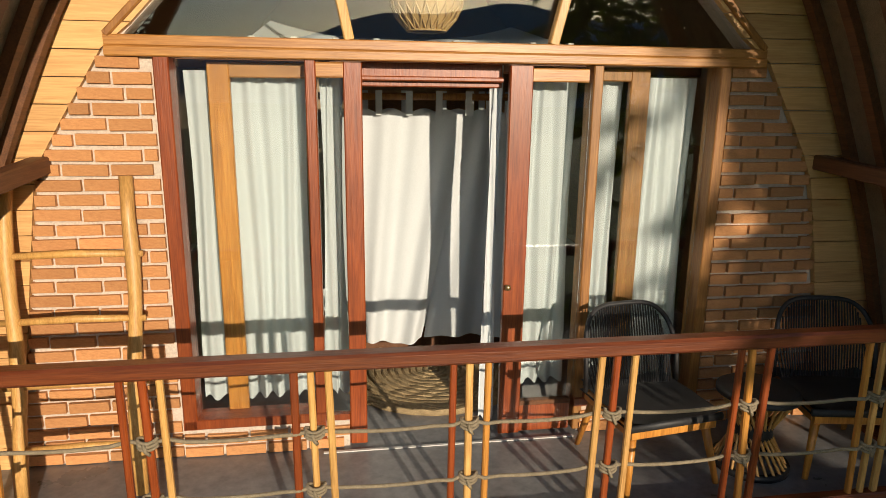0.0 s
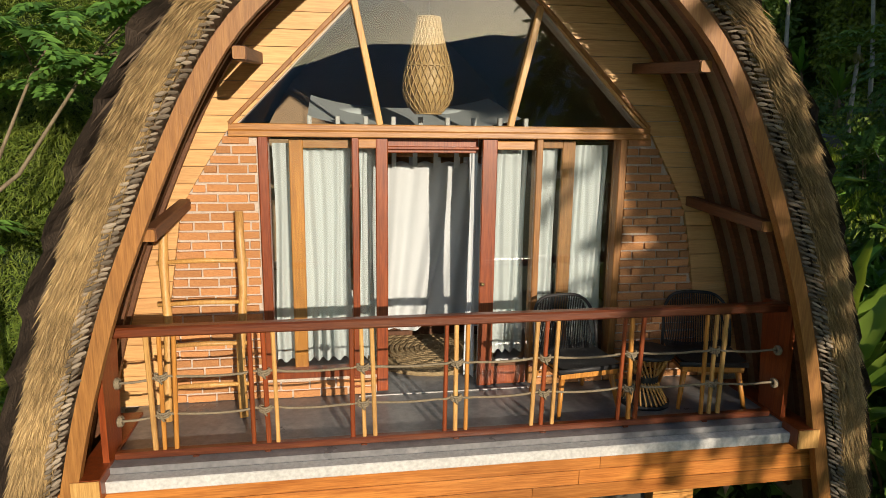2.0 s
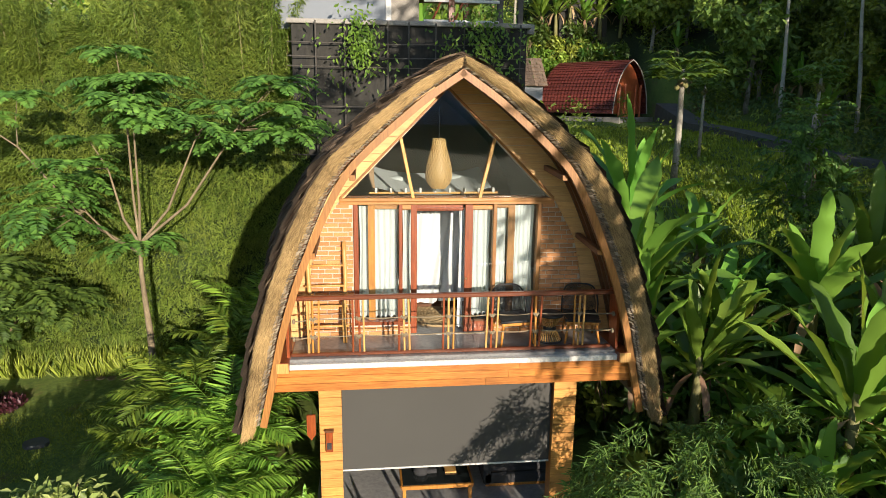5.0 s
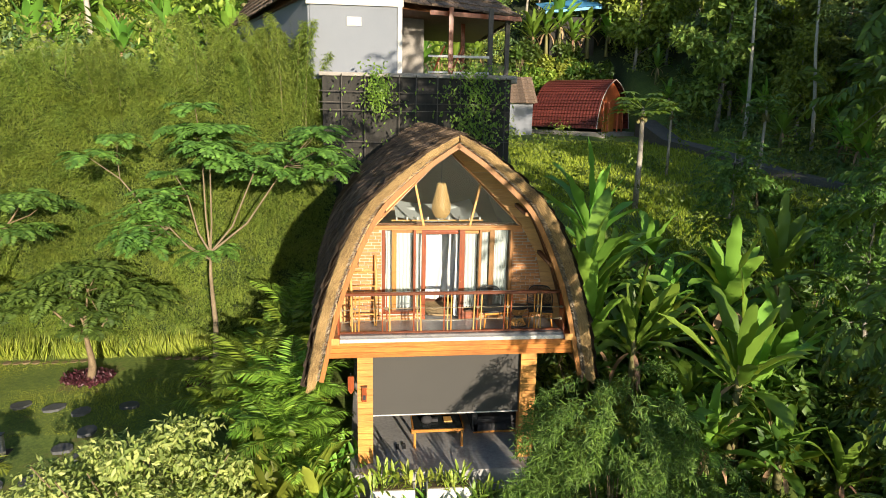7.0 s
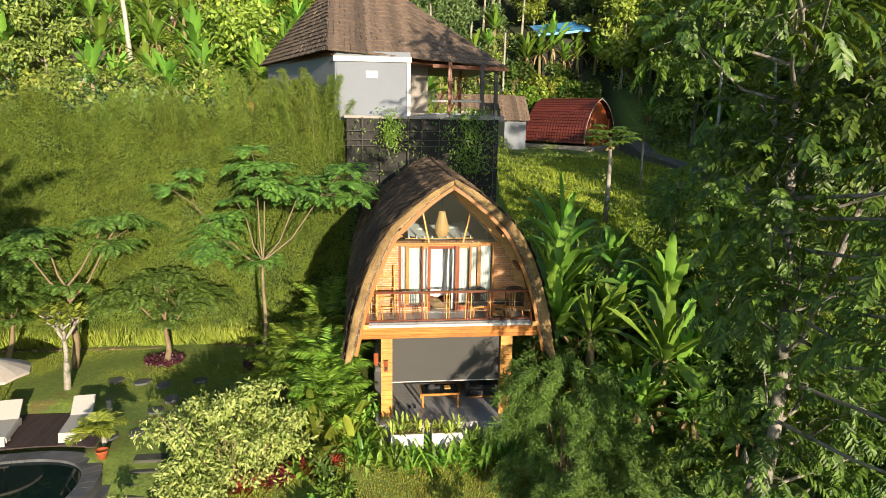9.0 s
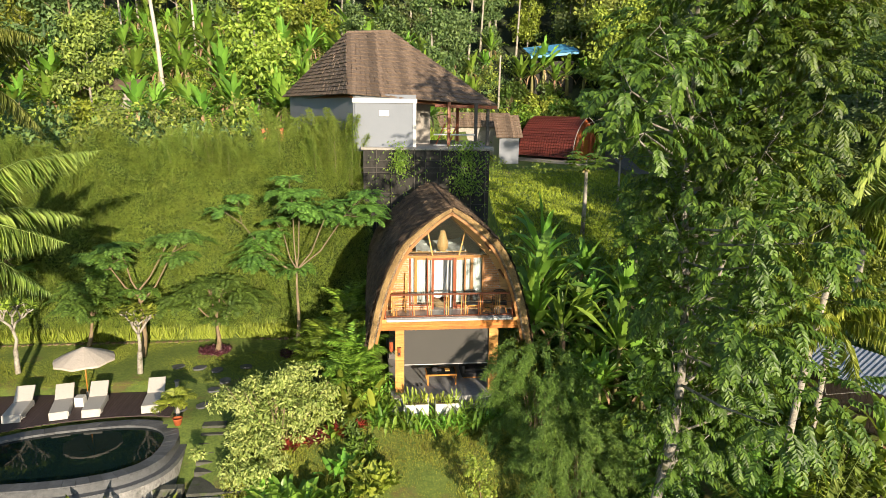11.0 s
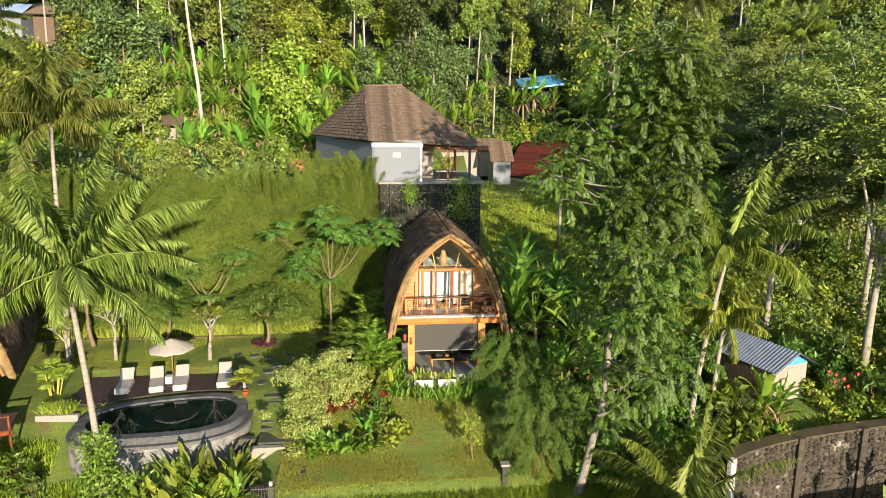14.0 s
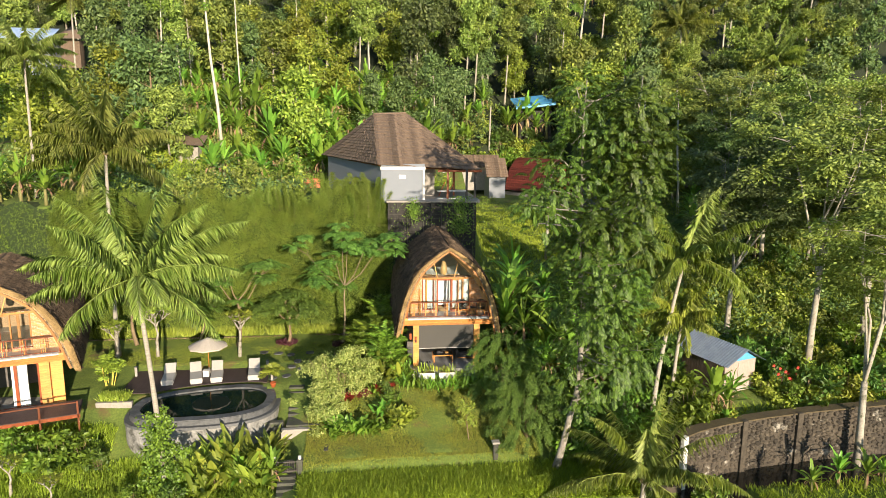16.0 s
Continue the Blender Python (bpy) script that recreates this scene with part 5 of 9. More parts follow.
# ladder
ladder = thing("ladder", "rustic ladder of peeled wooden poles leaning on the wall", "ladder", (-2.03, -0.35, FLOOR))
for x, lean in ((-0.27, 0.0), (0.27, 0.02)):
    pts = [(x + 0.012 * math.sin(t * 9 + x * 8) + lean * t, 0.24 * t, 1.58 * t) for t in np.linspace(0, 1, 9)]
    part("pole", Shape().tube(pts, [0.034 + 0.003 * math.sin(i * 2.3) for i in range(9)], 10), "timber_pale", ladder, "", True)
for t in (0.16, 0.36, 0.56, 0.76):
    part("rung", Shape().tube([(-0.33, 0.24 * t, 1.58 * t), (0.02, 0.24 * t - 0.01, 1.58 * t + 0.014), (0.34, 0.24 * t, 1.58 * t + 0.004)], [0.017, 0.02, 0.016], 8), "timber_pale", ladder, "", True)


# chair
def build_chair(at, turn):
    c = thing("lounge_chair", "black cord lounge chair with teak legs on the balcony", "chair", at, "chairs on the balcony", "", turn)
    for sx in (-1, 1):
        part("leg", Shape().tube([(sx * 0.21, -0.20, 0.36), (sx * 0.27, -0.28, 0.0)], [0.026, 0.016], 10), "timber_teak", c, "", True)
        part("leg", Shape().tube([(sx * 0.21, 0.18, 0.36), (sx * 0.25, 0.28, 0.0)], [0.026, 0.016], 10), "timber_teak", c, "", True)
    fr_ = Shape().box(-0.25, 0.25, -0.255, -0.225, 0.31, 0.37).box(-0.25, 0.25, 0.20, 0.23, 0.31, 0.37)
    fr_.box(-0.255, -0.225, -0.23, 0.20, 0.31, 0.37).box(0.225, 0.255, -0.23, 0.20, 0.31, 0.37)
    part("seat_frame", fr_, "timber_teak", c)
    part("seat", Shape().sheet([[(x * (0.28 - 0.02 * abs(v)), v * 0.27, 0.395 + 0.03 * x * x + 0.012 * v * v - 0.02) for x in np.linspace(-1, 1, 11)] for v in np.linspace(-1, 1, 9)]).sheet([[(x * 0.27, v * 0.26, 0.362) for x in np.linspace(1, -1, 5)] for v in np.linspace(-1, 1, 5)]).box(-0.275, 0.275, -0.275, -0.25, 0.36, 0.40, 0.01), "black_cord", c, "black woven seat", True)
    loop = []
    for a in np.linspace(0, 1, 25):
        ang = math.pi * (1.12 * a - 0.06)
        loop.append((-0.29 * math.copysign(abs(math.cos(ang)) ** 0.55, math.cos(ang)), 0.20 + 0.10 * max(0, math.sin(ang)) - 0.05 * (1 - max(0, math.sin(ang))), 0.40 + 0.44 * max(0, math.sin(ang)) ** 0.5))
    back = part("back_frame", Shape().tube(loop, 0.014, 8), "black_cord", c, "", True)
    for k in range(34):
        u = -0.95 + 1.9 * k / 33
        x = 0.27 * u
        top = 0.40 + 0.44 * (1 - abs(u) ** 5) ** 0.5
        part("cord", Shape().tube([(x * 0.95, 0.17 - 0.04 * u * u, 0.40), (x * 1.02, 0.235 - 0.05 * u * u, 0.40 + (top - 0.4) * 0.5), (x, 0.295 - 0.05 * u * u, top - 0.006)], 0.0048, 4, False), "black_cord", back)
    return c


build_chair((0.90, -0.42, FLOOR), 8)
build_chair((2.02, -0.46, FLOOR), -10)

# side table
table = thing("side_table", "round hourglass rattan side table with dark woven top", "table", (1.50, -0.50, FLOOR))
part("top", Shape().lathe([(0.0, 0.46), (0.19, 0.46), (0.215, 0.445), (0.215, 0.425), (0.18, 0.41), (0.0, 0.41)], 28), "black_cord", table, "dark woven round top", True)
for k in range(26):
    a = 2 * math.pi * k / 26
    tw = 0.5
    part("cane", Shape().tube([(0.19 * math.cos(a), 0.19 * math.sin(a), 0.42), (0.085 * math.cos(a + tw), 0.085 * math.sin(a + tw), 0.22), (0.19 * math.cos(a + 2 * tw), 0.19 * math.sin(a + 2 * tw), 0.015)], 0.008, 6, False), "timber_pale", table, "", True)
part("waist_band", Shape().lathe([(0.09, 0.17), (0.105, 0.19), (0.098, 0.22), (0.105, 0.25), (0.09, 0.27)], 20), "black_cord", table, "", True)
part("foot_ring", Shape().lathe([(0.17, 0.0), (0.205, 0.0), (0.205, 0.03), (0.17, 0.03), (0.17, 0.0)], 24), "black_cord", table, "", True)


# curtains: pleated cloth
def pleats(x0, x1, y, z0, z1, n, depth, seed):
    rng = random.Random(seed)
    cols = max(10, int((x1 - x0) / 0.012))
    ph = [rng.uniform(-0.6, 0.6) for _ in range(n + 2)]
    rows = []
    for r in range(9):
        t = r / 8
        row = []
        for c in range(cols + 1):
            u = c / cols
            k = u * n
            w = math.sin(2 * math.pi * k + ph[int(k) % len(ph)]) * depth * (0.6 + 0.4 * t)
            row.append((x0 + (x1 - x0) * u + 0.012 * math.sin(5 * t + u * 9), y + w, z1 + (z0 - z1) * t + (0.012 * math.sin(2 * math.pi * k) if r == 8 else 0)))
        rows.append(row)
    return Shape().sheet(rows)


CURTAINS = [(-1.515, -0.892, 7), (-0.822, -0.70, 2), (0.305, 0.622, 4), (0.69, 0.892, 3), (1.015, 1.345, 5)]
for i, (a, b, n) in enumerate(CURTAINS):
    solo("curtain", pleats(a, b, 0.19, 2.945, 4.79, n, 0.022, i), "cloth_white", "white pleated curtain hanging behind the glass", "curtain", "window curtains", smooth=True)
solo("curtain", pleats(0.095, 0.165, 0.12, 2.75, 4.84, 3, 0.02, 20), "cloth_white", "white curtain drawn aside at the open door", "curtain", "window curtains", smooth=True)
rod = thing("curtain_rod", "bamboo rod with white tab-top canopy cloth", "curtain rod", (-0.1, 0.95, 4.66))
part("rod", Shape().tube([(-0.75, 0, 0), (0.75, 0, 0.005)], 0.024, 10), "timber_barge", rod, "", True)


def canopy(edge_a, edge_b, y, seed, z0=2.93, z1=4.58):
    """A thin cloth whose side edges run slanting; edges as (x at top, x at bottom)."""
    rows = []
    for r in range(15):
        t = r / 14
        xa, xb = edge_a[0] + (edge_a[1] - edge_a[0]) * t, edge_b[0] + (edge_b[1] - edge_b[0]) * t
        row = []
        for c in range(41):
            u = c / 40
            row.append((xa + (xb - xa) * u, y + 0.03 * math.sin(u * 12 + seed) * (0.4 + t) + 0.02 * math.sin(u * 25 + seed * 2), z1 + (z0 - z1) * t + 0.02 * math.sin(u * 7) * t - 0.03 * math.sin(u * math.pi * 5) ** 2 * (1 - t)))
        rows.append(row)
    return Shape().sheet(rows)


for a, b, y, sd_ in (((-0.72, -0.72), (0.18, -0.16), 0.98, 1), ((0.10, -0.14), (0.72, 0.72), 1.02, 2), ((-0.60, -0.60), (0.60, 0.60), 1.25, 4)):
    cl = thing("bed_canopy", "sheer white canopy cloth hanging round the bed", "canopy", (0, 0, 0))
    part("cloth", canopy(a, b, y, sd_), "cloth_white", cl, "", True)
    for k in range(5):
        x = a[0] + 0.06 + (b[0] - a[0] - 0.1) * k / 4
        part("tab", Shape().box(x - 0.022, x + 0.022, y - 0.055, y - 0.045, 4.54, 4.70, 0.001), "cloth_white", cl)

# round rug: rings of plaited jute
rug = thing("rug", "round plaited jute rug on the cement floor", "rug", (-0.10, 0.92, FLOOR))
for k in range(13):
    r = 0.64 - 0.05 * k
    if r > 0.02:
        ring = [(r * math.cos(a), r * math.sin(a), 0.014 + 0.005 * math.sin(a * 40 * r + k)) for a in np.linspace(0, 2 * math.pi, max(16, int(90 * r)))]
        part("plait", Shape().tube(ring, 0.027, 6, False), "jute", rug)

# woven pendant lamp
lamp = thing("pendant_lamp", "pear-shaped woven bamboo pendant lamp in the gable", "lamp", (-0.205, 0.50, 5.04))
LP = [(0.115, 0.0), (0.165, 0.05), (0.207, 0.13), (0.222, 0.22), (0.213, 0.32), (0.182, 0.45), (0.148, 0.57), (0.118, 0.68), (0.098, 0.80)]
sh = Shape()
for dr in (1, -1):
    for k in range(22):
        pts = []
        for t in np.linspace(0, 1, 13):
            z = 0.80 * t
            r = float(np.interp(z, [p[1] for p in LP], [p[0] for p in LP]))
            a = 2 * math.pi * k / 22 + dr * 1.7 * t
            pts.append((r * math.cos(a), r * math.sin(a), z))
        sh.tube(pts, 0.0055, 4, False)
for z in (0.0, 0.4, 0.8):
    r = float(np.interp(z, [p[1] for p in LP], [p[0] for p in LP]))
    sh.tube([(r * math.cos(a), r * math.sin(a), z) for a in np.linspace(0, 2 * math.pi, 25)], 0.007, 5, False)
part("shade", sh, "bamboo_weave", lamp, "", True)
part("liner", Shape().lathe([(r * 0.93, z) for r, z in LP], 24), "bamboo_weave", lamp, "pale inner weave", True)
part("cord", Shape().tube([(0, 0, 0.8), (0, 0, 1.35)], 0.006, 6), "black_cord", lamp)

# loft net with cushions, seen through the gable glass
net = thing("loft_net", "white sagging loft net bed with cloth and pegs", "loft net", (-0.2, 1.5, 4.95))
part("net_cloth", Shape().sheet([[(-1.05 + 2.0 * u, -0.65 + 1.4 * v, 0.02 + 0.09 * abs(2 * u - 1) ** 2.5 * (0.4 + v) + 0.14 * v - 0.10 * math.sin(u * math.pi) * (1 - v)) for u in np.linspace(0, 1, 21)] for v in np.linspace(0, 1, 13)]), "cloth_white", net, "", True)
part("front_bar", Shape().tube([(-1.15, -0.7, -0.03), (1.05, -0.7, -0.03)], 0.02, 8), "timber_pale", net)
for k in range(9):
    part("peg", Shape().box(-1.05 + 0.25 * k, -1.01 + 0.25 * k, -0.74, -0.68, -0.02, 0.06), "white_edge", net)
for x, y, r in ((-0.62, 0.35, 0.24), (0.45, 0.5, 0.26)):
    part("cushion", Shape().lathe([(0.0, -0.09), (r * 0.7, -0.08), (r, 0.0), (r * 0.7, 0.08), (0.0, 0.09)], 14, (x, y, 0.06)), "cloth_white", net, "white round cushion", True)
rim = Shape().beam((-1.75, 0.55, 4.86), (1.55, 0.55, 4.86), 0.08, 0.10)
hpart("loft_beam", rim, "timber_dark")

# bed under the canopy
bed = thing("bed", "low bed with white sheet under the canopy", "bed", (0.0, 2.2, FLOOR))
part("base", Shape().box(-0.9, 0.9, -0.85, 1.2, 0.0, 0.32), "timber_dark", bed)
part("mattress", Shape().box(-0.88, 0.88, -0.83, 1.18, 0.32, 0.56, 0.05), "cloth_white", bed, "white made-up mattress")

# ground storey furniture
ct = thing("coffee_table", "teak coffee table with dark glass top", "table", (-0.22, 0.42, -0.60))
for sx in (-1, 1):
    for sy in (-1, 1):
        part("leg", Shape().beam((sx * 0.58, sy * 0.36, 0), (sx * 0.58, sy * 0.36, 0.44), 0.06, 0.06, (0, 1, 0)), "timber_teak", ct)
for sy in (-1, 1):
    part("apron", Shape().beam((-0.62, sy * 0.38, 0.45), (0.62, sy * 0.38, 0.45), 0.045, 0.07), "timber_teak", ct)
    part("apron", Shape().beam((sy * 0.62, -0.36, 0.45), (sy * 0.62, 0.36, 0.45), 0.045, 0.07), "timber_teak", ct)
M["dark_glass"] = plain("dark_glass", (0.015, 0.02, 0.02), (0.03, 0.035, 0.035), 3, 0.08, 0.0)
part("glass_top", Shape().box(-0.60, 0.60, -0.36, 0.36, 0.475, 0.49, 0.003), "dark_glass", ct)
solo("bag", Shape().lathe([(0.0, 0), (0.13, 0.0), (0.15, 0.06), (0.11, 0.13), (0.0, 0.16)], 12, (-0.48, 0.45, -0.11)), "dark_fabric", "small black bag lying on the coffee table", "bag", smooth=True)
solo("camera_case", Shape().box(-0.36, -0.2, 0.38, 0.5, -0.11, -0.03, 0.02), "dark_fabric", "black case on the coffee table", "case")
solo("wooden_tray", Shape().box(-0.05, 0.16, 0.38, 0.62, -0.108, -0.08, 0.01), "timber_pale", "pale wooden tray on the coffee table", "tray")
sofa = thing("sofa", "dark upholstered sofa in the shaded lower terrace", "sofa", (1.20, 1.1, -0.60))
part("base", Shape().box(-0.45, 0.7, -0.5, 0.5, 0.08, 0.30, 0.03), "dark_fabric", sofa)
part("seat_cushion", Shape().box(-0.42, 0.68, -0.48, 0.30, 0.30, 0.46, 0.05), "dark_fabric", sofa)
part("backrest", Shape().box(-0.45, 0.7, 0.28, 0.5, 0.30, 0.85, 0.06), "dark_fabric", sofa)
part("armrest", Shape().box(-0.50, -0.36, -0.5, 0.5, 0.08, 0.60, 0.04), "dark_fabric", sofa)
part("leg_rail", Shape().box(-0.45, 0.68, -0.47, -0.43, 0.02, 0.08), "timber_teak", sofa)
for k, x in enumerate((-1.22, -1.06)):
    solo("sandal", Shape().sheet([[(x + 0.045 * u * (1 - 0.3 * v * v), 0.1 + 0.13 * v + 0.03 * k, -0.598 + 0.018 + 0.012 * (v > 0.3)) for u in (-1, 0, 1)] for v in np.linspace(-1, 1, 8)]).box(x - 0.04, x + 0.04, 0.0, 0.2, -0.598, -0.585), "dark_fabric", "dark sandal lying on the cement floor", "sandal", "sandals on the terrace")
sconce = thing("wall_lantern", "dark red wooden box lantern on the post", "wall lamp", (-2.02, -0.62, 1.0))
part("box", Shape().box(-0.055, 0.055, -0.06, 0.015, 0.0, 0.34), "timber_red", sconce)
part("cap", Shape().box(-0.07, 0.07, -0.075, 0.015, 0.34, 0.37), "timber_dark", sconce)
part("slot", Shape().box(-0.035, 0.035, -0.066, -0.058, 0.05, 0.16), "dark_fabric", sconce)
sgn = thing("wooden_shield", "small brown wooden shield hung beside the post", "sign", (-2.32, -0.35, 1.15))
part("board", Shape().prism([(-0.07, 0.0), (0.0, -0.1), (0.07, 0.0), (0.07, 0.34), (-0.07, 0.34)], -0.02, 0.02), "timber_red", sgn)
part("hook", Shape().tube([(0, 0, 0.34), (0, 0, 0.42)], 0.006, 6), "dark_fabric", sgn)

# ---- the hedge bank ----
def bank_xyz(rng, n, x0, x1):
    """Places on the overgrown bank behind the lawn, with the way out of it."""
    x, h = rng.uniform(x0, x1, n), rng.random(n)
    top = 8.7 + 0.5 * np.sin(x * 0.7) + 0.4 * np.sin(x * 1.9 + 1)
    z = -0.5 + h * (top + 0.5)
    y = 8.15 + 2.0 * h ** 1.3 - 0.55 * np.sin(h * math.pi) + 0.18 * np.sin(x * 1.3 + z) + 0.15 * np.sin(x * 2.9 - z * 1.7)
    return np.stack([x, y, z], 1)


def hedge_leaves(n, x0, x1, l, w, seed):
    rng = np.random.default_rng(seed)
    P = bank_xyz(rng, n, x0, x1)
    clump = np.sin(P[:, 0] * 4.1 + np.sin(P[:, 2] * 3.0)) * np.sin(P[:, 2] * 3.7 + P[:, 0])
    P[:, 1] -= rng.uniform(0, 0.22, n) + 0.20 * clump + 0.12 * np.sin(P[:, 0] * 1.9 + 2 * np.sin(P[:, 2] * 1.1)) * np.sin(P[:, 2] * 1.6)
    D = np.stack([rng.normal(0, 0.7, n), -0.5 - 0.5 * rng.random(n), -0.35 + rng.normal(0, 0.6, n)], 1)
    return leaf_arrays(P, D, np.array([0, -0.7, 0.7]) + rng.normal(0, 0.4, (n, 3)), l * rng.uniform(0.6, 1.3, n), w * rng.uniform(0.7, 1.3, n), 0.12, 0.1)


def clump_leaves_at(g, c):
    n = len(c) * 46
    q = np.repeat(c, 46, 0)
    off = rand_unit(g, n) * g.random((n, 1)) ** 0.5 * np.array([0.34, 0.26, 0.34])
    D = off * 1.6 + rand_unit(g, n) * 0.25 + np.array([0, -0.25, -0.25])
    return leaf_arrays(q + off, D, np.array([0, -0.5, 0.8]) + rand_unit(g, n) * 0.4, g.uniform(0.12, 0.30, n), g.uniform(0.014, 0.026, n), 0.12, 0.15)


# sheet behind the hedge leaves; its near-black green paints the shade between them
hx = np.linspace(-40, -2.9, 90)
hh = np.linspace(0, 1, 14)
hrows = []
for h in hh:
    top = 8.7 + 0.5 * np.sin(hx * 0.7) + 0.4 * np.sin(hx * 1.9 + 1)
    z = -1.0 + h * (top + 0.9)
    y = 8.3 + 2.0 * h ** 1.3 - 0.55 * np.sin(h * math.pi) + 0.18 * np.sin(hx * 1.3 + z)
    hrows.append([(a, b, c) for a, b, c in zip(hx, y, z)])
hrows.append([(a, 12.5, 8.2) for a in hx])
M["hedge_inner_shade"] = plain("hedge_shade", (0.012, 0.025, 0.005), (0.035, 0.06, 0.012), 5, 0.95, 0.5, 0.05)
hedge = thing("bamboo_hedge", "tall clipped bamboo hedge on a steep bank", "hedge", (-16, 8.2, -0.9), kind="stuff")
hc = part("hedge_body", Shape().sheet(hrows), "hedge_inner_shade", hedge)
hc.matrix_parent_inverse = hedge.matrix_world.inverted()
hl = part("hedge_leaves", tri_mesh("hedge_leaves", *join_arrays([hedge_leaves(90000, -27, -13.0, 0.17, 0.022, 1), hedge_leaves(80000, -13, -3.0, 0.14, 0.019, 4), hedge_leaves(12000, -40, -27, 0.24, 0.03, 2)])), "leaf_bamboo", hedge)
hl.matrix_parent_inverse = hedge.matrix_world.inverted()

g = np.random.default_rng(9)
tuft = bank_xyz(g, 3400, -27, -3.3)
tuft = tuft[g.random(len(tuft)) < np.clip((tuft[:, 2] + 3.5) / 9, 0.3, 1)]
tuft[:, 1] -= 0.1
tf = part("hedge_tufts", tri_mesh("hedge_tufts", *clump_leaves_at(g, tuft)), "leaf_bamboo", hedge)
tf.matrix_parent_inverse = hedge.matrix_world.inverted()

# ---- buildings and works round the house ----
M["wall_grey"] = plain("grey_render", (0.185, 0.205, 0.235), (0.225, 0.245, 0.275), 0.8, 0.85, 0.05, 0.003, fine=60.0)
M["wall_stained"] = plain("stained_concrete", (0.014, 0.014, 0.012), (0.045, 0.042, 0.036), 0.9, 0.9, 0.4, 0.01, stretch=(1.5, 1.5, 0.4), spots=((0.13, 0.12, 0.105), 1.3, 0.66))
M["block"] = plain("pale_blocks", (0.24, 0.225, 0.20), (0.40, 0.37, 0.33), 4, 0.9, 0.3, 0.006)
M["shingle"] = plain("old_shingles", (0.075, 0.050, 0.034), (0.23, 0.165, 0.115), 4, 0.9, 0.6, 0.015, stretch=(3, 3, 1), spots=((0.30, 0.23, 0.16), 2.2, 0.62), vary=0.38, island=True)
M["tile_red"] = plain("red_roof_tiles", (0.07, 0.014, 0.010), (0.165, 0.034, 0.024), 5, 0.55, 0.3, 0.01, spots=((0.08, 0.02, 0.02), 2, 0.6), vary=0.2)
M["orange_wood"] = wood("orange_wood", (0.30, 0.075, 0.02), (0.45, 0.14, 0.04), (0.58, 0.22, 0.07), 1.0, 0.5, 2)
M["iron"] = plain("rusty_lattice", (0.05, 0.045, 0.04), (0.12, 0.105, 0.09), 8, 0.7, 0.3, 0.004)
M["slate"] = plain("dark_pool_stone", (0.055, 0.058, 0.062), (0.13, 0.135, 0.14), 6, 0.6, 0.4, 0.006, vary=0.25)
M["pool_wall"] = plain("weathered_pool_wall", (0.13, 0.13, 0.125), (0.34, 0.335, 0.32), 1.6, 0.9, 0.3, 0.01, stretch=(1, 1, 0.6), spots=((0.06, 0.06, 0.05), 0.9, 0.52))
M["deck"] = wood("dark_deck", (0.045, 0.028, 0.02), (0.08, 0.052, 0.038), (0.13, 0.09, 0.065), 1.0, 0.65, 1)
M["lounger"] = plain("pale_wicker", (0.36, 0.34, 0.31), (0.52, 0.495, 0.45), 20, 0.8, 0.3, 0.003)
M["brolly"] = plain("beige_canvas", (0.42, 0.37, 0.31), (0.54, 0.48, 0.41), 3, 0.9, 0.1, 0.003)
M["rubble"] = plain("lava_stone", (0.022, 0.018, 0.014), (0.095, 0.078, 0.056), 0.9, 0.95, 0.8, 0.03, spots=((0.42, 0.39, 0.33), 0.9, 0.60), vary=0.45, island=True)
M["corrugated"] = plain("blue_grey_sheet", (0.20, 0.24, 0.32), (0.36, 0.40, 0.48), 2, 0.45, 0.1, 0.003, spots=((0.28, 0.20, 0.15), 2, 0.64))
M["blue_sheet"] = plain("bright_blue_sheet", (0.06, 0.26, 0.52), (0.12, 0.42, 0.70), 1.5, 0.5, 0.1, 0.003)
M["sky_sheet"] = plain("pale_blue_sheet", (0.22, 0.34, 0.58), (0.40, 0.50, 0.70), 0.8, 0.5, 0.1, 0.003)
# brown boards of the hut's left side, darkened to paint its shade
M["hut_side"] = plain("shaded_brown_hut_boards", (0.085, 0.06, 0.045), (0.19, 0.14, 0.11), 3, 0.9, 0.3, 0.005, stretch=(5, 5, 0.6))
M["hut_wall"] = plain("pale_hut_boards", (0.30, 0.235, 0.20), (0.44, 0.365, 0.32), 3, 0.9, 0.2, 0.004, stretch=(5, 5, 0.6))
M["step_stone"] = plain("mossy_step_stone", (0.030, 0.032, 0.024), (0.10, 0.10, 0.08), 4, 0.85, 0.5, 0.01, vary=0.3, spots=((0.05, 0.07, 0.02), 3, 0.55))
M["path"] = plain("old_concrete_path", (0.07, 0.065, 0.06), (0.14, 0.13, 0.115), 1.5, 0.9, 0.3, 0.01)


def wpart(parent, name, shape, material, label="", smooth=False):
    """A part given in world coordinates."""
    ob = part(name, shape, material, parent, label, smooth)
    ob.matrix_parent_inverse = parent.matrix_world.inverted() if parent.parent is None else Matrix.Identity(4)
    return ob


def put(ob):
    bpy.context.view_layer.update()
    return ob


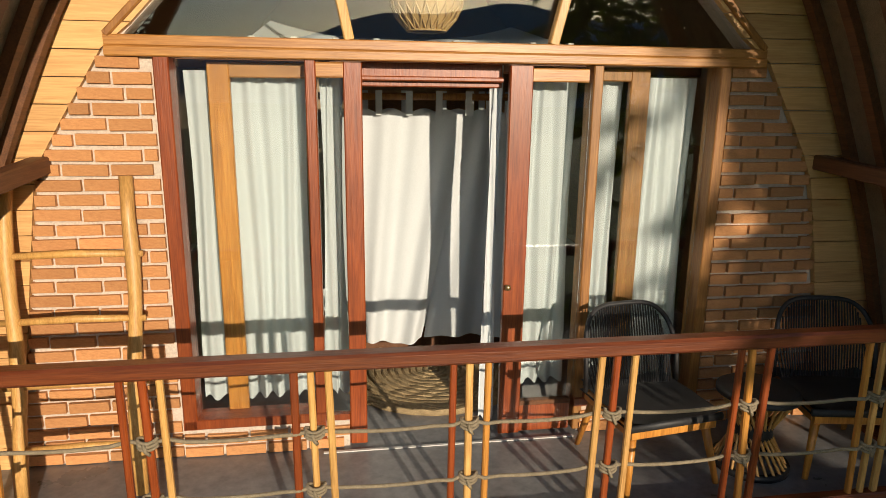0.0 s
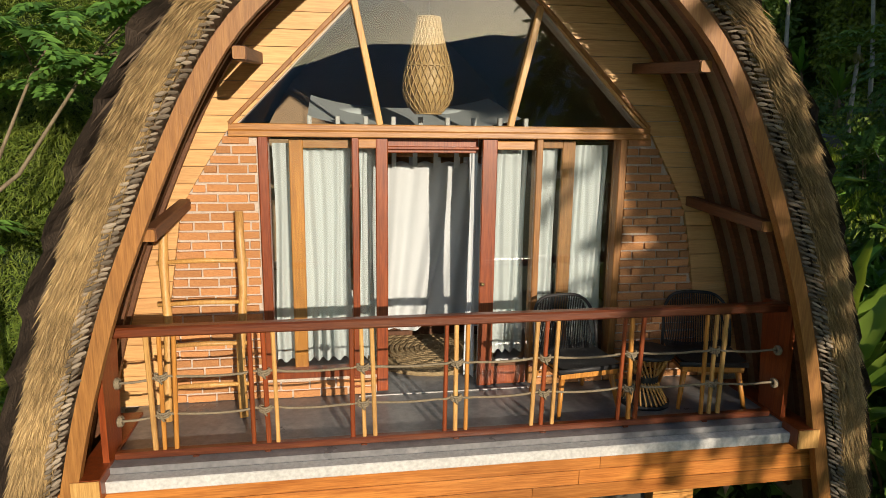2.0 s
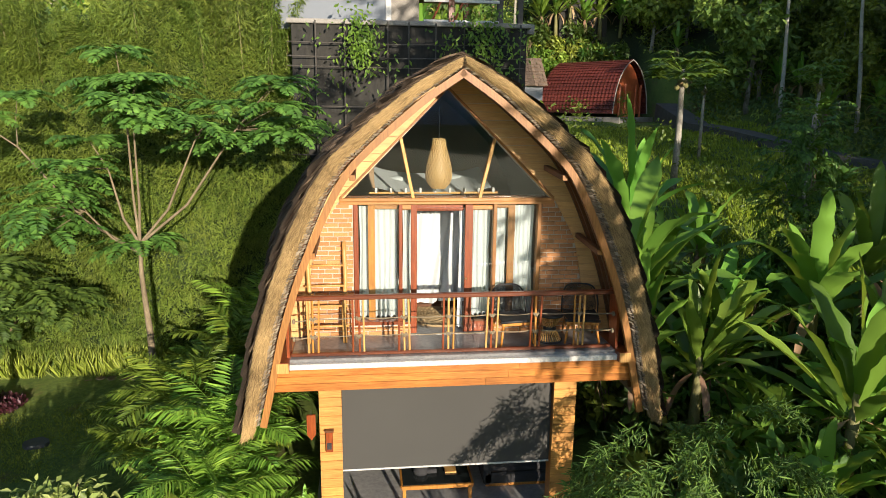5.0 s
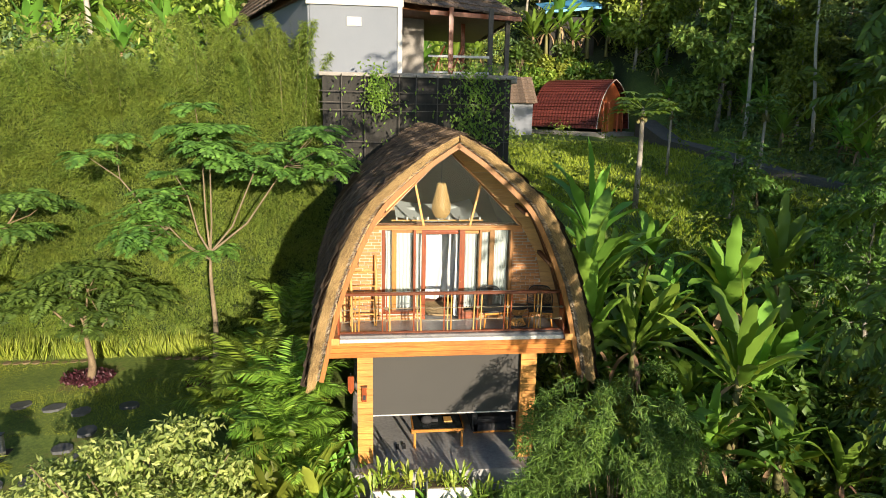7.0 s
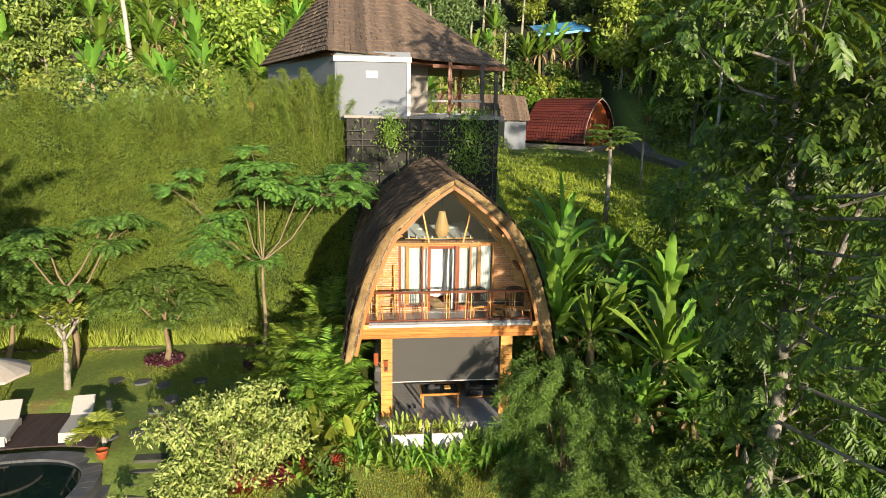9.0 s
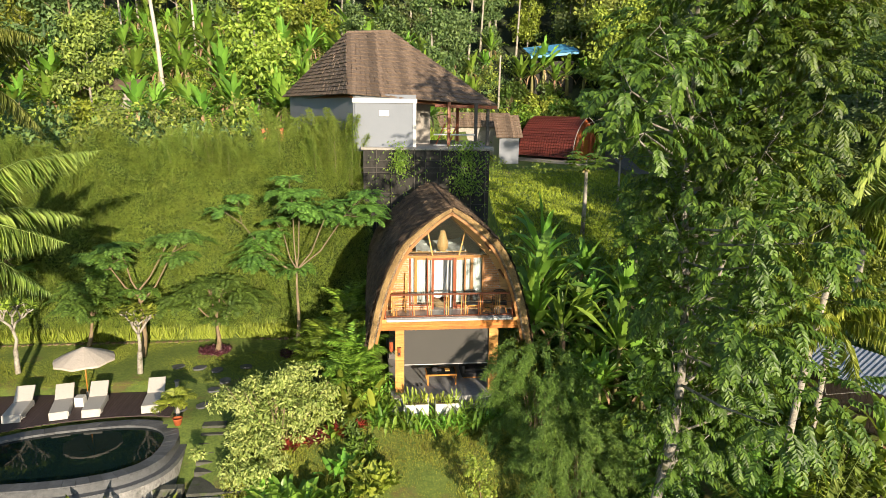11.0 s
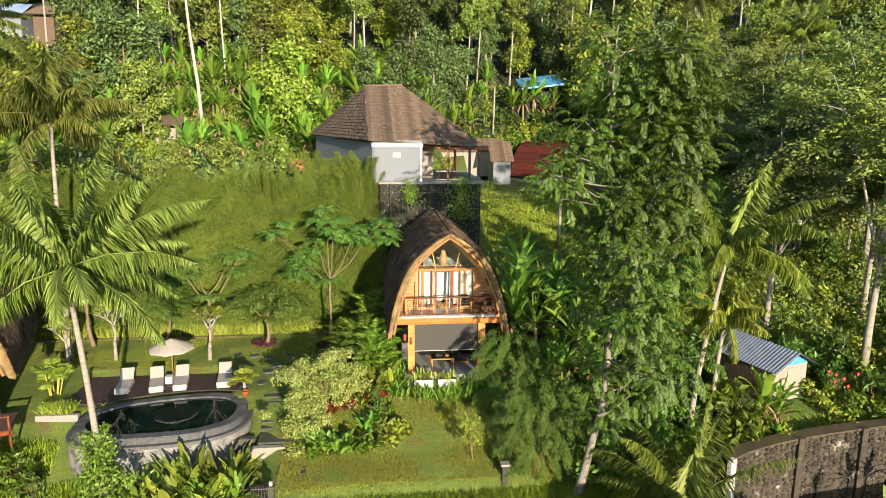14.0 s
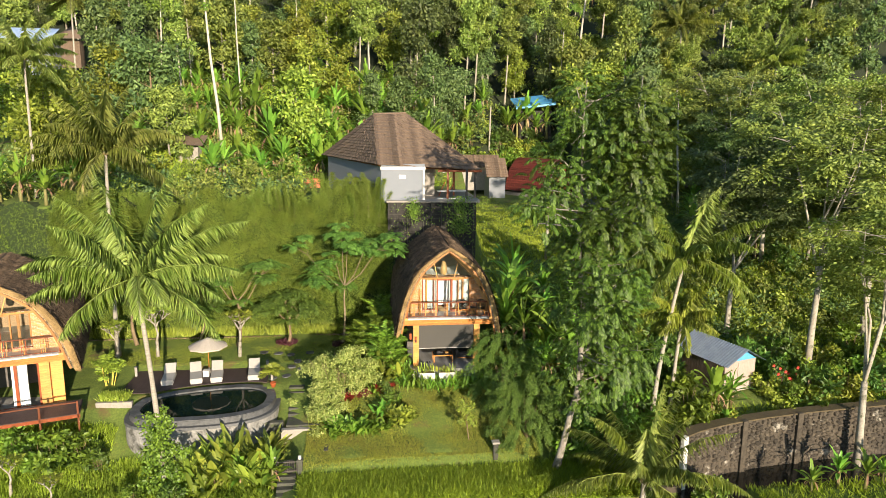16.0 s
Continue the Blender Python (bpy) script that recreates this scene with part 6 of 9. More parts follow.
# retaining wall with its lattice
retain = put(thing("retaining_wall", "dark stained retaining wall with rusty lattice and creepers", "wall", (0, 9.1, 1.0), kind="structure"))
wpart(retain, "wall", Shape().box(-3.4, 3.2, 8.95, 9.35, 0.5, 8.55, 0.01), "wall_stained")
wpart(retain, "side_wall", Shape().box(2.9, 3.2, 9.36, 22.0, 0.5, 8.45, 0.01), "wall_stained")
wpart(retain, "coping", Shape().box(-3.5, 3.3, 8.85, 9.45, 8.55, 8.68, 0.02), "block", "pale concrete coping")
for x in (-2.75, -1.96, -0.78, -0.2, 0.55, 1.35, 2.2, 2.95):
    wpart(retain, "lattice_post", Shape().tube([(x, 8.72, 4.0), (x + 0.02, 8.72, 8.62)], 0.02, 6), "iron")
for z in (8.05, 7.68, 7.42, 6.35, 5.72, 5.0):
    wpart(retain, "lattice_bar", Shape().tube([(-3.5, 8.69, z), (-0.5, 8.69, z - 0.03), (3.1, 8.69, z + 0.02)], 0.014, 6), "iron")

# upper house
up_h = put(thing("hilltop_house", "grey rendered house with hipped shingle roof and veranda", "house", (-3, 14, 8.5)))
PLAN = [(-3.8, 9.5), (-0.72, 9.5), (-0.72, 20.5), (-8.3, 21.6)]
for (xa, ya), (xb, yb) in zip(PLAN, PLAN[1:] + PLAN[:1]):
    wpart(up_h, "wall", Shape().beam((xa, ya, 9.9), (xb, yb, 9.9), 0.16, 2.9, (0, 0, 1), 0.01), "wall_grey")
wpart(up_h, "veranda_wall", Shape().box(-0.63, 0.35, 12.0, 12.15, 8.5, 11.0), "block", "pale block wall in the veranda")
wpart(up_h, "ring_beam", Shape().box(-3.92, -0.60, 9.33, 9.50, 10.92, 11.14), "white_edge", "white ring beam")
wpart(up_h, "corner_post", Shape().box(-0.80, -0.64, 9.36, 9.50, 8.6, 10.92), "white_edge")
wpart(up_h, "wall_plate", Shape().box(-2.55, -2.05, 9.38, 9.415, 10.25, 10.55, 0.01), "white_edge", "small white wall plate")
wpart(up_h, "veranda_floor", Shape().box(-0.64, 3.5, 9.3, 17.0, 8.45, 8.72), "block")
for x, y in ((2.55, 9.7), (3.35, 10.6), (1.9, 12.2), (1.1, 9.6)):
    wpart(up_h, "veranda_post", Shape().box(x - 0.08, x + 0.08, y - 0.08, y + 0.08, 8.7, 11.0), "timber_red" if x < 2.5 else "iron")
wpart(up_h, "balustrade", Shape().box(0.3, 2.5, 9.55, 9.62, 9.3, 9.38).box(0.3, 2.5, 9.55, 9.62, 8.75, 8.82), "white_edge")
for x0_, z0_ in ((0.6, 8.75), (1.3, 8.75)):
    wpart(up_h, "bench", Shape().beam((x0_, 11.2, z0_), (x0_ + 0.5, 11.4, z0_ + 1.1), 0.08, 0.05), "orange_wood", "orange wooden deck chair frame")


def courses(parent, a, b, c, d, n, name="shingle_course", mat_="shingle", lift=0.06, seed=0, wide=0.24):
    """Overlapping rows of single shingles on a slope: a, b at the eave, d, c at the ridge."""
    rng = random.Random(seed)
    a, b, c, d = V3(a), V3(b), V3(c), V3(d)
    for i in range(n):
        t0, t1 = i / n, min(1.0, (i + 1.3) / n)
        p0, p1 = a.lerp(d, t0), b.lerp(c, t0)
        q0, q1 = a.lerp(d, t1), b.lerp(c, t1)
        nrm = (p1 - p0).cross(q0 - p0)
        nrm = (nrm if nrm.length > 1e-6 else (b - a).cross(d - a)).normalized()
        run = (q0 - p0).normalized()
        m = max(1, round((p1 - p0).length / wide))
        row = Shape()
        for k in range(m):
            u0, u1 = (k + 0.03 + rng.uniform(-0.05, 0.05)) / m, (k + 0.97 + rng.uniform(-0.05, 0.05)) / m
            dn = run * rng.uniform(-0.05, 0.03)
            h = nrm * (lift + rng.uniform(-0.02, 0.035))
            A, B = p0.lerp(p1, u0) + dn, p0.lerp(p1, u1) + dn
            C, D = q0.lerp(q1, u1), q0.lerp(q1, u0)
            row.add([A, B, C, D, A + h, B + h, C + nrm * 0.012, D + nrm * 0.012], [(4, 5, 6, 7), (0, 1, 5, 4), (1, 2, 6, 5), (3, 0, 4, 7)])
        wpart(parent, name, row, mat_)


FL, FR, BR, BL = (-4.15, 9.0, 11.33), (3.75, 10.3, 10.85), (4.2, 21.0, 11.0), (-9.0, 22.8, 11.35)
RL, RR = (-4.3, 15.6, 15.0), (-1.7, 15.4, 15.1)
for k, (a, b, c, d) in enumerate(((FL, FR, RR, RL), (FR, BR, RR, RR), (BR, BL, RL, RR), (BL, FL, RL, RL))):
    courses(up_h, a, b, c, d, 17, seed=k)
wpart(up_h, "roof_deck", Shape().add([(-2.6 + (x + 2.6) * 0.93, 15.5 + (y - 15.5) * 0.93, z - 0.15) for x, y, z in (FL, FR, BR, BL, RL, RR)], [(0, 1, 5, 4), (1, 2, 5), (2, 3, 4, 5), (3, 0, 4), (3, 2, 1, 0)]), "timber_dark")
wpart(up_h, "eave_board", Shape().beam(V3(FR) + V3((-3.4, -0.6, -0.02)), V3(FR) + V3((0.05, 0, -0.08)), 0.05, 0.16), "timber_red")
wpart(up_h, "ridge_cap", Shape().tube([RL, RR], 0.10, 8), "shingle")

# red vaulted house on the terrace
red = put(thing("red_vaulted_house", "small vaulted house with red tiled roof and orange timber front", "house", (17, 43.3, 5.6)))
RP = smooth_profile([(0, 4.45), (0.5, 4.25), (1.2, 3.75), (1.8, 3.0), (2.2, 2.1), (2.4, 1.2), (2.5, 0.35)], 18)


def red_pt(u, x, z):
    """A point of the vault: u along its ridge, x across, z up."""
    ax = V3((0.602, -0.799, 0)).normalized()
    ac = V3((-ax.y, ax.x, 0))
    return V3((14.96, 46.1, 5.65)) + ax * u - ac * x + V3((0, 0, z))


RLEN = 7.0
for sd in (1, -1):
    for i in range(len(RP) - 1):
        (x0, z0), (x1, z1) = RP[i], RP[i + 1]
        nseg = 44
        ra, rb, rc_ = [], [], []
        for k in range(nseg + 1):
            u = RLEN * k / nseg
            bumpy = 0.035 if k % 2 else 0.0
            ra.append(red_pt(u, sd * (x0 + bumpy * 0.6), z0 + bumpy))
            rb.append(red_pt(u, sd * (x1 + 0.07 + bumpy), z1 + 0.03 + bumpy * 0.5))
            rc_.append(red_pt(u, sd * (x1), z1))
        wpart(red, "tile_course", Shape().sheet([ra, rb, rc_] if sd > 0 else [ra[::-1], rb[::-1], rc_[::-1]]), "tile_red")
fro = [(x, z) for x, z in RP[::-1]] + [(-x, z) for x, z in RP[1:]]
for u, nm in ((RLEN - 0.6, "front_wall"), (0.05, "back_wall")):
    g = Shape()
    n = len(fro)
    g.add([red_pt(u, x * 0.97, z * 0.985) for x, z in fro] + [red_pt(u + 0.08, x * 0.97, z * 0.985) for x, z in fro], [tuple(range(n)), tuple(range(2 * n - 1, n - 1, -1))])
    wpart(red, nm, g, "orange_wood" if nm == "front_wall" else "wall_grey")
edge = Shape().tube([red_pt(RLEN, x, z) for x, z in fro], 0.045, 6)
wpart(red, "verge", edge, "block", "pale verge round the gable")
for x in (-1.5, -0.75, 0.75, 1.5):
    wpart(red, "porch_post", Shape().beam(red_pt(RLEN - 0.1, x, 0), red_pt(RLEN - 0.1, x, 2.6), 0.12, 0.12, (1, 0, 0)), "orange_wood")
for x in (-0.4, 0.4):
    wpart(red, "door_leaf", Shape().beam(red_pt(RLEN - 0.48, x, 0.1), red_pt(RLEN - 0.48, x, 2.1), 0.72, 0.05, (0.602, -0.799, 0)), "timber_teak")
wpart(red, "porch_rail", Shape().beam(red_pt(RLEN - 0.05, -1.5, 0.8), red_pt(RLEN - 0.05, -0.75, 0.8), 0.05, 0.07).beam(red_pt(RLEN - 0.05, 0.75, 0.8), red_pt(RLEN - 0.05, 1.5, 0.8), 0.05, 0.07), "orange_wood")
wpart(red, "plinth", Shape().beam(red_pt(-0.2, 0, -0.4), red_pt(RLEN + 0.6, 0, -0.4), 5.0, 1.0), "block")
annex = put(thing("annex", "low white annex with old grey tiled roof", "annex", (11, 41.5, 6)))
wpart(annex, "wall", Shape().box(10.0, 12.0, 40.2, 43.5, 5.4, 8.0), "wall_grey")
courses(annex, (9.6, 39.8, 8.0), (12.3, 39.8, 8.0), (12.3, 42.2, 10.2), (9.6, 42.2, 10.2), 8, seed=9)
courses(annex, (4.0, 43.8, 8.9), (12.3, 44.6, 8.9), (12.3, 46.5, 10.4), (4.0, 45.7, 10.4), 7, seed=19)
wpart(annex, "long_wall", Shape().beam((4.2, 44.4, 7.4), (12.2, 45.2, 7.4), 0.2, 3.0), "block")

# concrete path along the hillside
pp = [(21.8, 39.5), (21.4, 33.5), (21.4, 28), (22.4, 23), (24.5, 18.5), (30, 15)]
ps = Shape()
for side_off, hgt in ((0.0, 0.05),):
    rows = []
    for (x, y), (x2, y2) in zip(pp, pp[1:] + [(36, 12)]):
        t = V3((x2 - x, y2 - y, 0)).normalized()
        s_ = V3((t.y, -t.x, 0))
        z = gz(x, y) + 0.35
        rows.append([V3((x, y, z - 1.4)) - s_ * -1.05, V3((x, y, z)) - s_ * -1.0, V3((x, y, z)) - s_ * 0.6, V3((x, y, z - 1.4)) - s_ * 0.65])
    ps.sheet(rows)
tagged(part("path", ps, "path"), "grey concrete path with retaining edge on the hillside", "path", kind="structure")

# pool
pool = put(thing("swimming_pool", "oval infinity pool with dark stone rim above a weathered wall", "pool", (POOL[0], POOL[1], -3.6)))


def oval(k, n=96, lobe=0.06):
    """Outline of the pool, k metres outside its inner edge."""
    pts = []
    for i in range(n):
        a = 2 * math.pi * i / n
        c, s_ = math.cos(a), math.sin(a)
        r = (abs(c) ** 2.6 + abs(s_) ** 2.6) ** (-1 / 2.6)
        x, y = c * r * (POOL[2] - 0.55 + k), s_ * r * (POOL[3] - 0.55 + k)
        pts.append((POOL[0] + x + 0.10 * y, POOL[1] + y + (0.16 * x if s_ > 0 else 0.05 * x) * abs(s_)))
    return pts


def band(rings):
    s = Shape()
    s.sheet([[(x, y, z) for x, y in oval(k) + oval(k)[:1]] for k, z in rings])
    return s


wpart(pool, "basin", band([(0.0, -1.95), (0.0, -3.4)]), "slate")
wpart(pool, "basin_floor", Shape().slab(oval(0.02), -3.5, -3.4), "slate")
wpart(pool, "outer_wall", band([(0.72, -2.10), (0.76, -5.0)]), "pool_wall", "weathered grey pool wall")
wpart(pool, "gutter", band([(0.52, -1.80), (0.52, -2.07), (0.76, -2.07), (0.78, -2.22), (0.70, -2.22)]), "slate", "dark overflow gutter")
rimn = 60
ring_i, ring_o = oval(0.0, rimn), oval(0.5, rimn)
for i in range(rimn):
    j = (i + 1) % rimn
    o = [ring_i[i], ring_o[i], ring_o[j], ring_i[j]]
    m0 = V3((sum(p[0] for p in o) / 4, sum(p[1] for p in o) / 4, 0))
    o = [(m0.x + (p[0] - m0.x) * 0.975, m0.y + (p[1] - m0.y) * 0.975) for p in o]
    wpart(pool, "rim_stone", Shape().slab(o, -1.95, -1.755 + 0.004 * (i % 3)), "slate")
W_, wnt, wns, wln, wbs = nodes_of("pool_water")
wbs.inputs["Base Color"].default_value = (0.006, 0.016, 0.015, 1)
wbs.inputs["Roughness"].default_value, wbs.inputs["IOR"].default_value = 0.03, 1.33
bump_of(wnt, noise_of(wnt, 2.5, 3, 0.5), 0.06, 0.03, wbs)
M["water"] = W_
wpart(pool, "water", Shape().slab(oval(0.02), -1.92, -1.84), "water", "still dark green water")

deck = put(thing("pool_deck", "dark timber deck beside the pool", "deck", (-15.3, 1.5, -1.6), kind="structure"))
y_ = 0.0
for i in range(66):
    x = -19.6 + i * 0.127
    yb = 0.15 + 0.0 * x
    if -19.6 <= x <= -11.3:
        ya = max([q[1] for q in oval(0.54) if abs(q[0] - x) < 0.3] + [-0.9]) + 0.03
        wpart(deck, "plank", Shape().box(x, x + 0.12, ya, 2.75, -1.66, -1.62, 0.004), "deck")
wpart(deck, "joists", Shape().box(-19.6, -11.2, 0.75, 2.7, -1.80, -1.665), "deck")


def lounger(at, turn):
    l = thing("sun_lounger", "pale wicker sun lounger with raised back on the deck", "sun lounger", at, "loungers by the pool", "", turn)
    part("bed", Shape().box(-0.33, 0.33, -0.95, 0.35, 0.26, 0.34, 0.02), "lounger", l)
    part("backrest", Shape().beam((0, 0.36, 0.30), (0, 0.95, 0.80), 0.66, 0.07, (0, -0.6, 0.8), 0.015), "lounger", l)
    part("foot_curve", Shape().beam((0, -0.95, 0.31), (0, -1.02, 0.02), 0.64, 0.06, (0, 1, 0), 0.01), "lounger", l)
    for sx in (-1, 1):
        part("side", Shape().box(sx * 0.32 - 0.025, sx * 0.32 + 0.025, -0.9, 0.55, 0.08, 0.27, 0.01), "lounger", l)
        part("leg", Shape().box(sx * 0.30 - 0.03, sx * 0.30 + 0.03, 0.45, 0.55, 0.0, 0.10), "lounger", l)
        part("leg", Shape().box(sx * 0.30 - 0.03, sx * 0.30 + 0.03, -0.6, -0.5, 0.0, 0.10), "lounger", l)
    return l


for x, y, a in ((-17.3, 1.15, 8), (-15.7, 1.25, 14), (-14.45, 1.4, 9), (-12.2, 1.6, 7)):
    lounger((x, y, -1.62), a).scale = (1.05, 1.0, 0.92)
um = put(thing("parasol", "beige canvas parasol on a wooden pole", "parasol", (-15.15, 2.35, -1.62)))
part("pole", Shape().tube([(0, 0, 0), (0, 0, 2.25)], 0.028, 10), "timber_teak", um, "", True)
part("base", Shape().lathe([(0.0, 0.0), (0.26, 0.0), (0.26, 0.07), (0.05, 0.10), (0.05, 0.3), (0.0, 0.3)], 20), "block", um)
cv = Shape()
rowsu = []
for r_, z_ in ((0.02, 2.28), (0.45, 2.10), (0.9, 1.90), (1.22, 1.74), (1.22, 1.66)):
    rowsu.append([(r_ * math.cos(a) * (1 - 0.05 * (k % 2)), r_ * math.sin(a) * (1 - 0.05 * (k % 2)), z_ + 0.03 * (k % 2) * r_) for k, a in enumerate(np.linspace(0, 2 * math.pi, 17))])
cv.sheet(rowsu)
part("canopy", cv, "brolly", um)
for k in range(8):
    a = 2 * math.pi * k / 8
    part("rib", Shape().tube([(0, 0, 2.1), (0.6 * math.cos(a), 0.6 * math.sin(a), 1.98)], 0.01, 5), "timber_teak", um)
side_t = thing("pool_side_table", "small white cube table by the loungers", "table", (-15.15, 1.6, -1.62))
part("body", Shape().box(-0.18, 0.18, -0.18, 0.18, 0.0, 0.40, 0.015), "white_edge", side_t)
for x, y in ((-19.5, 1.9), (-11.45, 2.3), (-10.9, 0.3)):
    bl_ = thing("bollard_lamp", "low grey garden bollard lamp", "garden lamp", (x, y, gz(x, y)))
    part("post", Shape().box(-0.07, 0.07, -0.07, 0.07, -0.2, 0.42, 0.01), "block", bl_)
    part("cap", Shape().box(-0.09, 0.09, -0.09, 0.09, 0.42, 0.47, 0.01), "slate", bl_)

# steps beside the pool: three short flights, with landings, side walls and an iron gate
st_ = put(thing("garden_steps", "dark mossy stone garden steps in three flights with side walls", "steps", (-9.0, -4, -3.2), kind="structure"))


def flight(x0, x1, y0, run, z0, rise, n, drift=0.0):
    for k in range(n):
        wpart(st_, "step", Shape().box(x0 + drift * k, x1 + drift * k, y0 - run * (k + 1), y0 - run * k - 0.01, z0 - rise * k - 0.5, z0 - rise * k, 0.018), "step_stone")


flight(-9.75, -8.85, -0.25, 0.42, -1.66, 0.155, 6, 0.03)
wpart(st_, "landing", Shape().box(-9.6, -7.45, -3.9, -2.8, -3.2, -2.6, 0.02), "step_stone")
flight(-8.25, -7.40, -3.92, 0.36, -2.72, 0.13, 6)
wpart(st_, "landing", Shape().box(-9.7, -7.40, -7.15, -6.1, -4.2, -3.52, 0.02), "step_stone")
flight(-9.62, -8.72, -7.3, 0.36, -3.66, 0.15, 6)
wpart(st_, "side_wall", Shape().box(-9.85, -8.28, -4.30, -4.02, -4.3, -2.68, 0.02), "block", "pale rendered side wall")
wpart(st_, "side_wall", Shape().box(-11.0, -9.80, -3.6, -3.3, -4.2, -2.55, 0.02), "step_stone")
wpart(st_, "side_wall", Shape().box(-7.38, -7.15, -6.1, -4.6, -4.3, -3.05, 0.02), "step_stone")
for x in (-9.80, -8.52):
    wpart(st_, "pillar", Shape().box(x - 0.13, x + 0.13, -7.44, -7.18, -4.6, -2.95, 0.02).box(x - 0.17, x + 0.17, -7.48, -7.14, -2.95, -2.87, 0.02), "step_stone")
    wpart(st_, "pillar_lamp", Shape().box(x - 0.07, x + 0.07, -7.38, -7.24, -2.87, -2.70, 0.015), "white_edge", "small white lamp on the pillar")
gate = put(thing("iron_gate", "low dark iron gate at the foot of the steps", "gate", (-9.15, -7.3, -3.6)))
for z in (-3.55, -3.05):
    wpart(gate, "gate_rail", Shape().box(-9.66, -8.66, -7.33, -7.29, z, z + 0.05, 0.005), "iron")
for k in range(9):
    x = -9.62 + 0.115 * k
    wpart(gate, "gate_bar", Shape().tube([(x, -7.31, -3.6), (x, -7.31, -2.98 + 0.06 * math.sin(k * 0.39))], 0.013, 6), "iron")
lp_ = put(thing("stone_lantern_post", "grey stone post with pale cap on the lawn edge", "garden lamp", (1.82, -7.15, -3.3)))
wpart(lp_, "post", Shape().box(1.68, 1.96, -7.29, -7.01, -4.0, -2.55, 0.03), "step_stone")
wpart(lp_, "cap", Shape().box(1.62, 2.02, -7.35, -6.95, -2.55, -2.44, 0.03), "block")

# rubble wall along the stream
WALLP = [(11.2, -9.3), (12.6, -8.6), (14.5, -8.0), (17, -7.5), (20, -7.1), (24, -6.8), (30, -6.5), (40, -6.3)]
rw = put(thing("rubble_wall", "curved lava stone retaining wall with dark buttresses", "wall", (16, -7.6, -4.3), kind="structure"))
wp_ = np.array(WALLP)
wd = np.concatenate([[0], np.cumsum(np.hypot(*np.diff(wp_, axis=0).T))])


def wall_at(s):
    x, y = np.interp(s, wd, wp_[:, 0]), np.interp(s, wd, wp_[:, 1])
    x2, y2 = np.interp(s + 0.2, wd, wp_[:, 0]), np.interp(s + 0.2, wd, wp_[:, 1])
    t = V3((x2 - x, y2 - y, 0)).normalized()
    return V3((x, y, 0)), t, V3((t.y, -t.x, 0))


rows = [[], [], [], []]
for s in np.linspace(0, wd[-1] - 0.3, 40):
    p, t, nrm = wall_at(s)
    top = -1.62 + 0.012 * s
    for r, (o, z) in zip(rows, ((0.10, -4.7), (0.0, top), (-0.55, top), (-0.55, -4.7))):
        r.append(p + nrm * o + V3((0, 0, z)))
wpart(rw, "wall_core", Shape().sheet(rows), "rubble")
stn = Shape()
rgs = random.Random(12)
s = 0.1
while s < 26:
    z = -4.6
    while z < -1.8 + 0.012 * s:
        w, h = rgs.uniform(0.22, 0.5), rgs.uniform(0.16, 0.34)
        p, t, nrm = wall_at(s + rgs.uniform(-0.1, 0.1))
        c = p + V3((0, 0, z + h / 2)) + nrm * 0.05
        ring = [c + t * (w / 2 * math.cos(a) * rgs.uniform(0.75, 1.05)) + V3((0, 0, h / 2 * math.sin(a) * rgs.uniform(0.75, 1.05))) for a in np.linspace(0, 2 * math.pi, 7)[:-1]]
        inn = [c + (q - c) * 0.7 + nrm * rgs.uniform(0.05, 0.10) for q in ring]
        stn.add(ring + inn, [(i, (i + 1) % 6, 6 + (i + 1) % 6, 6 + i) for i in range(6)] + [tuple(range(6, 12))])
        z += h * 0.95
    s += rgs.uniform(0.28, 0.40)
tagged(wpart(rw, "stones", stn, "rubble"), kind="stuff")
for s in (0.15, 4.6, 8.3, 12.4, 16.8, 21.5):
    p, t, nrm = wall_at(s)
    wpart(rw, "buttress", Shape().beam(p + nrm * 0.12 + V3((0, 0, -4.7)), p + nrm * 0.08 + V3((0, 0, -1.55 + 0.012 * s)), 0.35, 0.24, nrm, 0.02), "rubble" if s > 0.2 else "white_edge")
wpart(rw, "coping", Shape().sheet([[wall_at(s)[0] + wall_at(s)[2] * o + V3((0, 0, -1.60 + 0.012 * s + dz)) for s in np.linspace(0, wd[-1] - 0.3, 40)] for o, dz in ((0.1, -0.05), (0.1, 0.03), (-0.6, 0.03), (-0.6, -0.05))]), "earth")

# stream bed in front, dark water
M["stream"] = plain("dark_stream", (0.010, 0.012, 0.010), (0.02, 0.024, 0.018), 2, 0.15, 0.1, 0.01)
tagged(part("stream", Shape().box(-60, 60, -16.5, -10.1, -4.9, -4.48, 0.01), "stream"), "dark stream below the lawn", "water", kind="structure")
part("stream_arm", Shape().box(11.0, 60, -10.09, -6.3, -4.9, -4.48, 0.01), "stream", bpy.data.objects["stream"])
solo("stream_kerb", Shape().beam((1.5, -10.0, -4.35), (11.2, -9.55, -4.3), 0.3, 0.35, (0, 0, 1), 0.03), "rubble", "low stone kerb along the stream", "kerb", kind="structure")

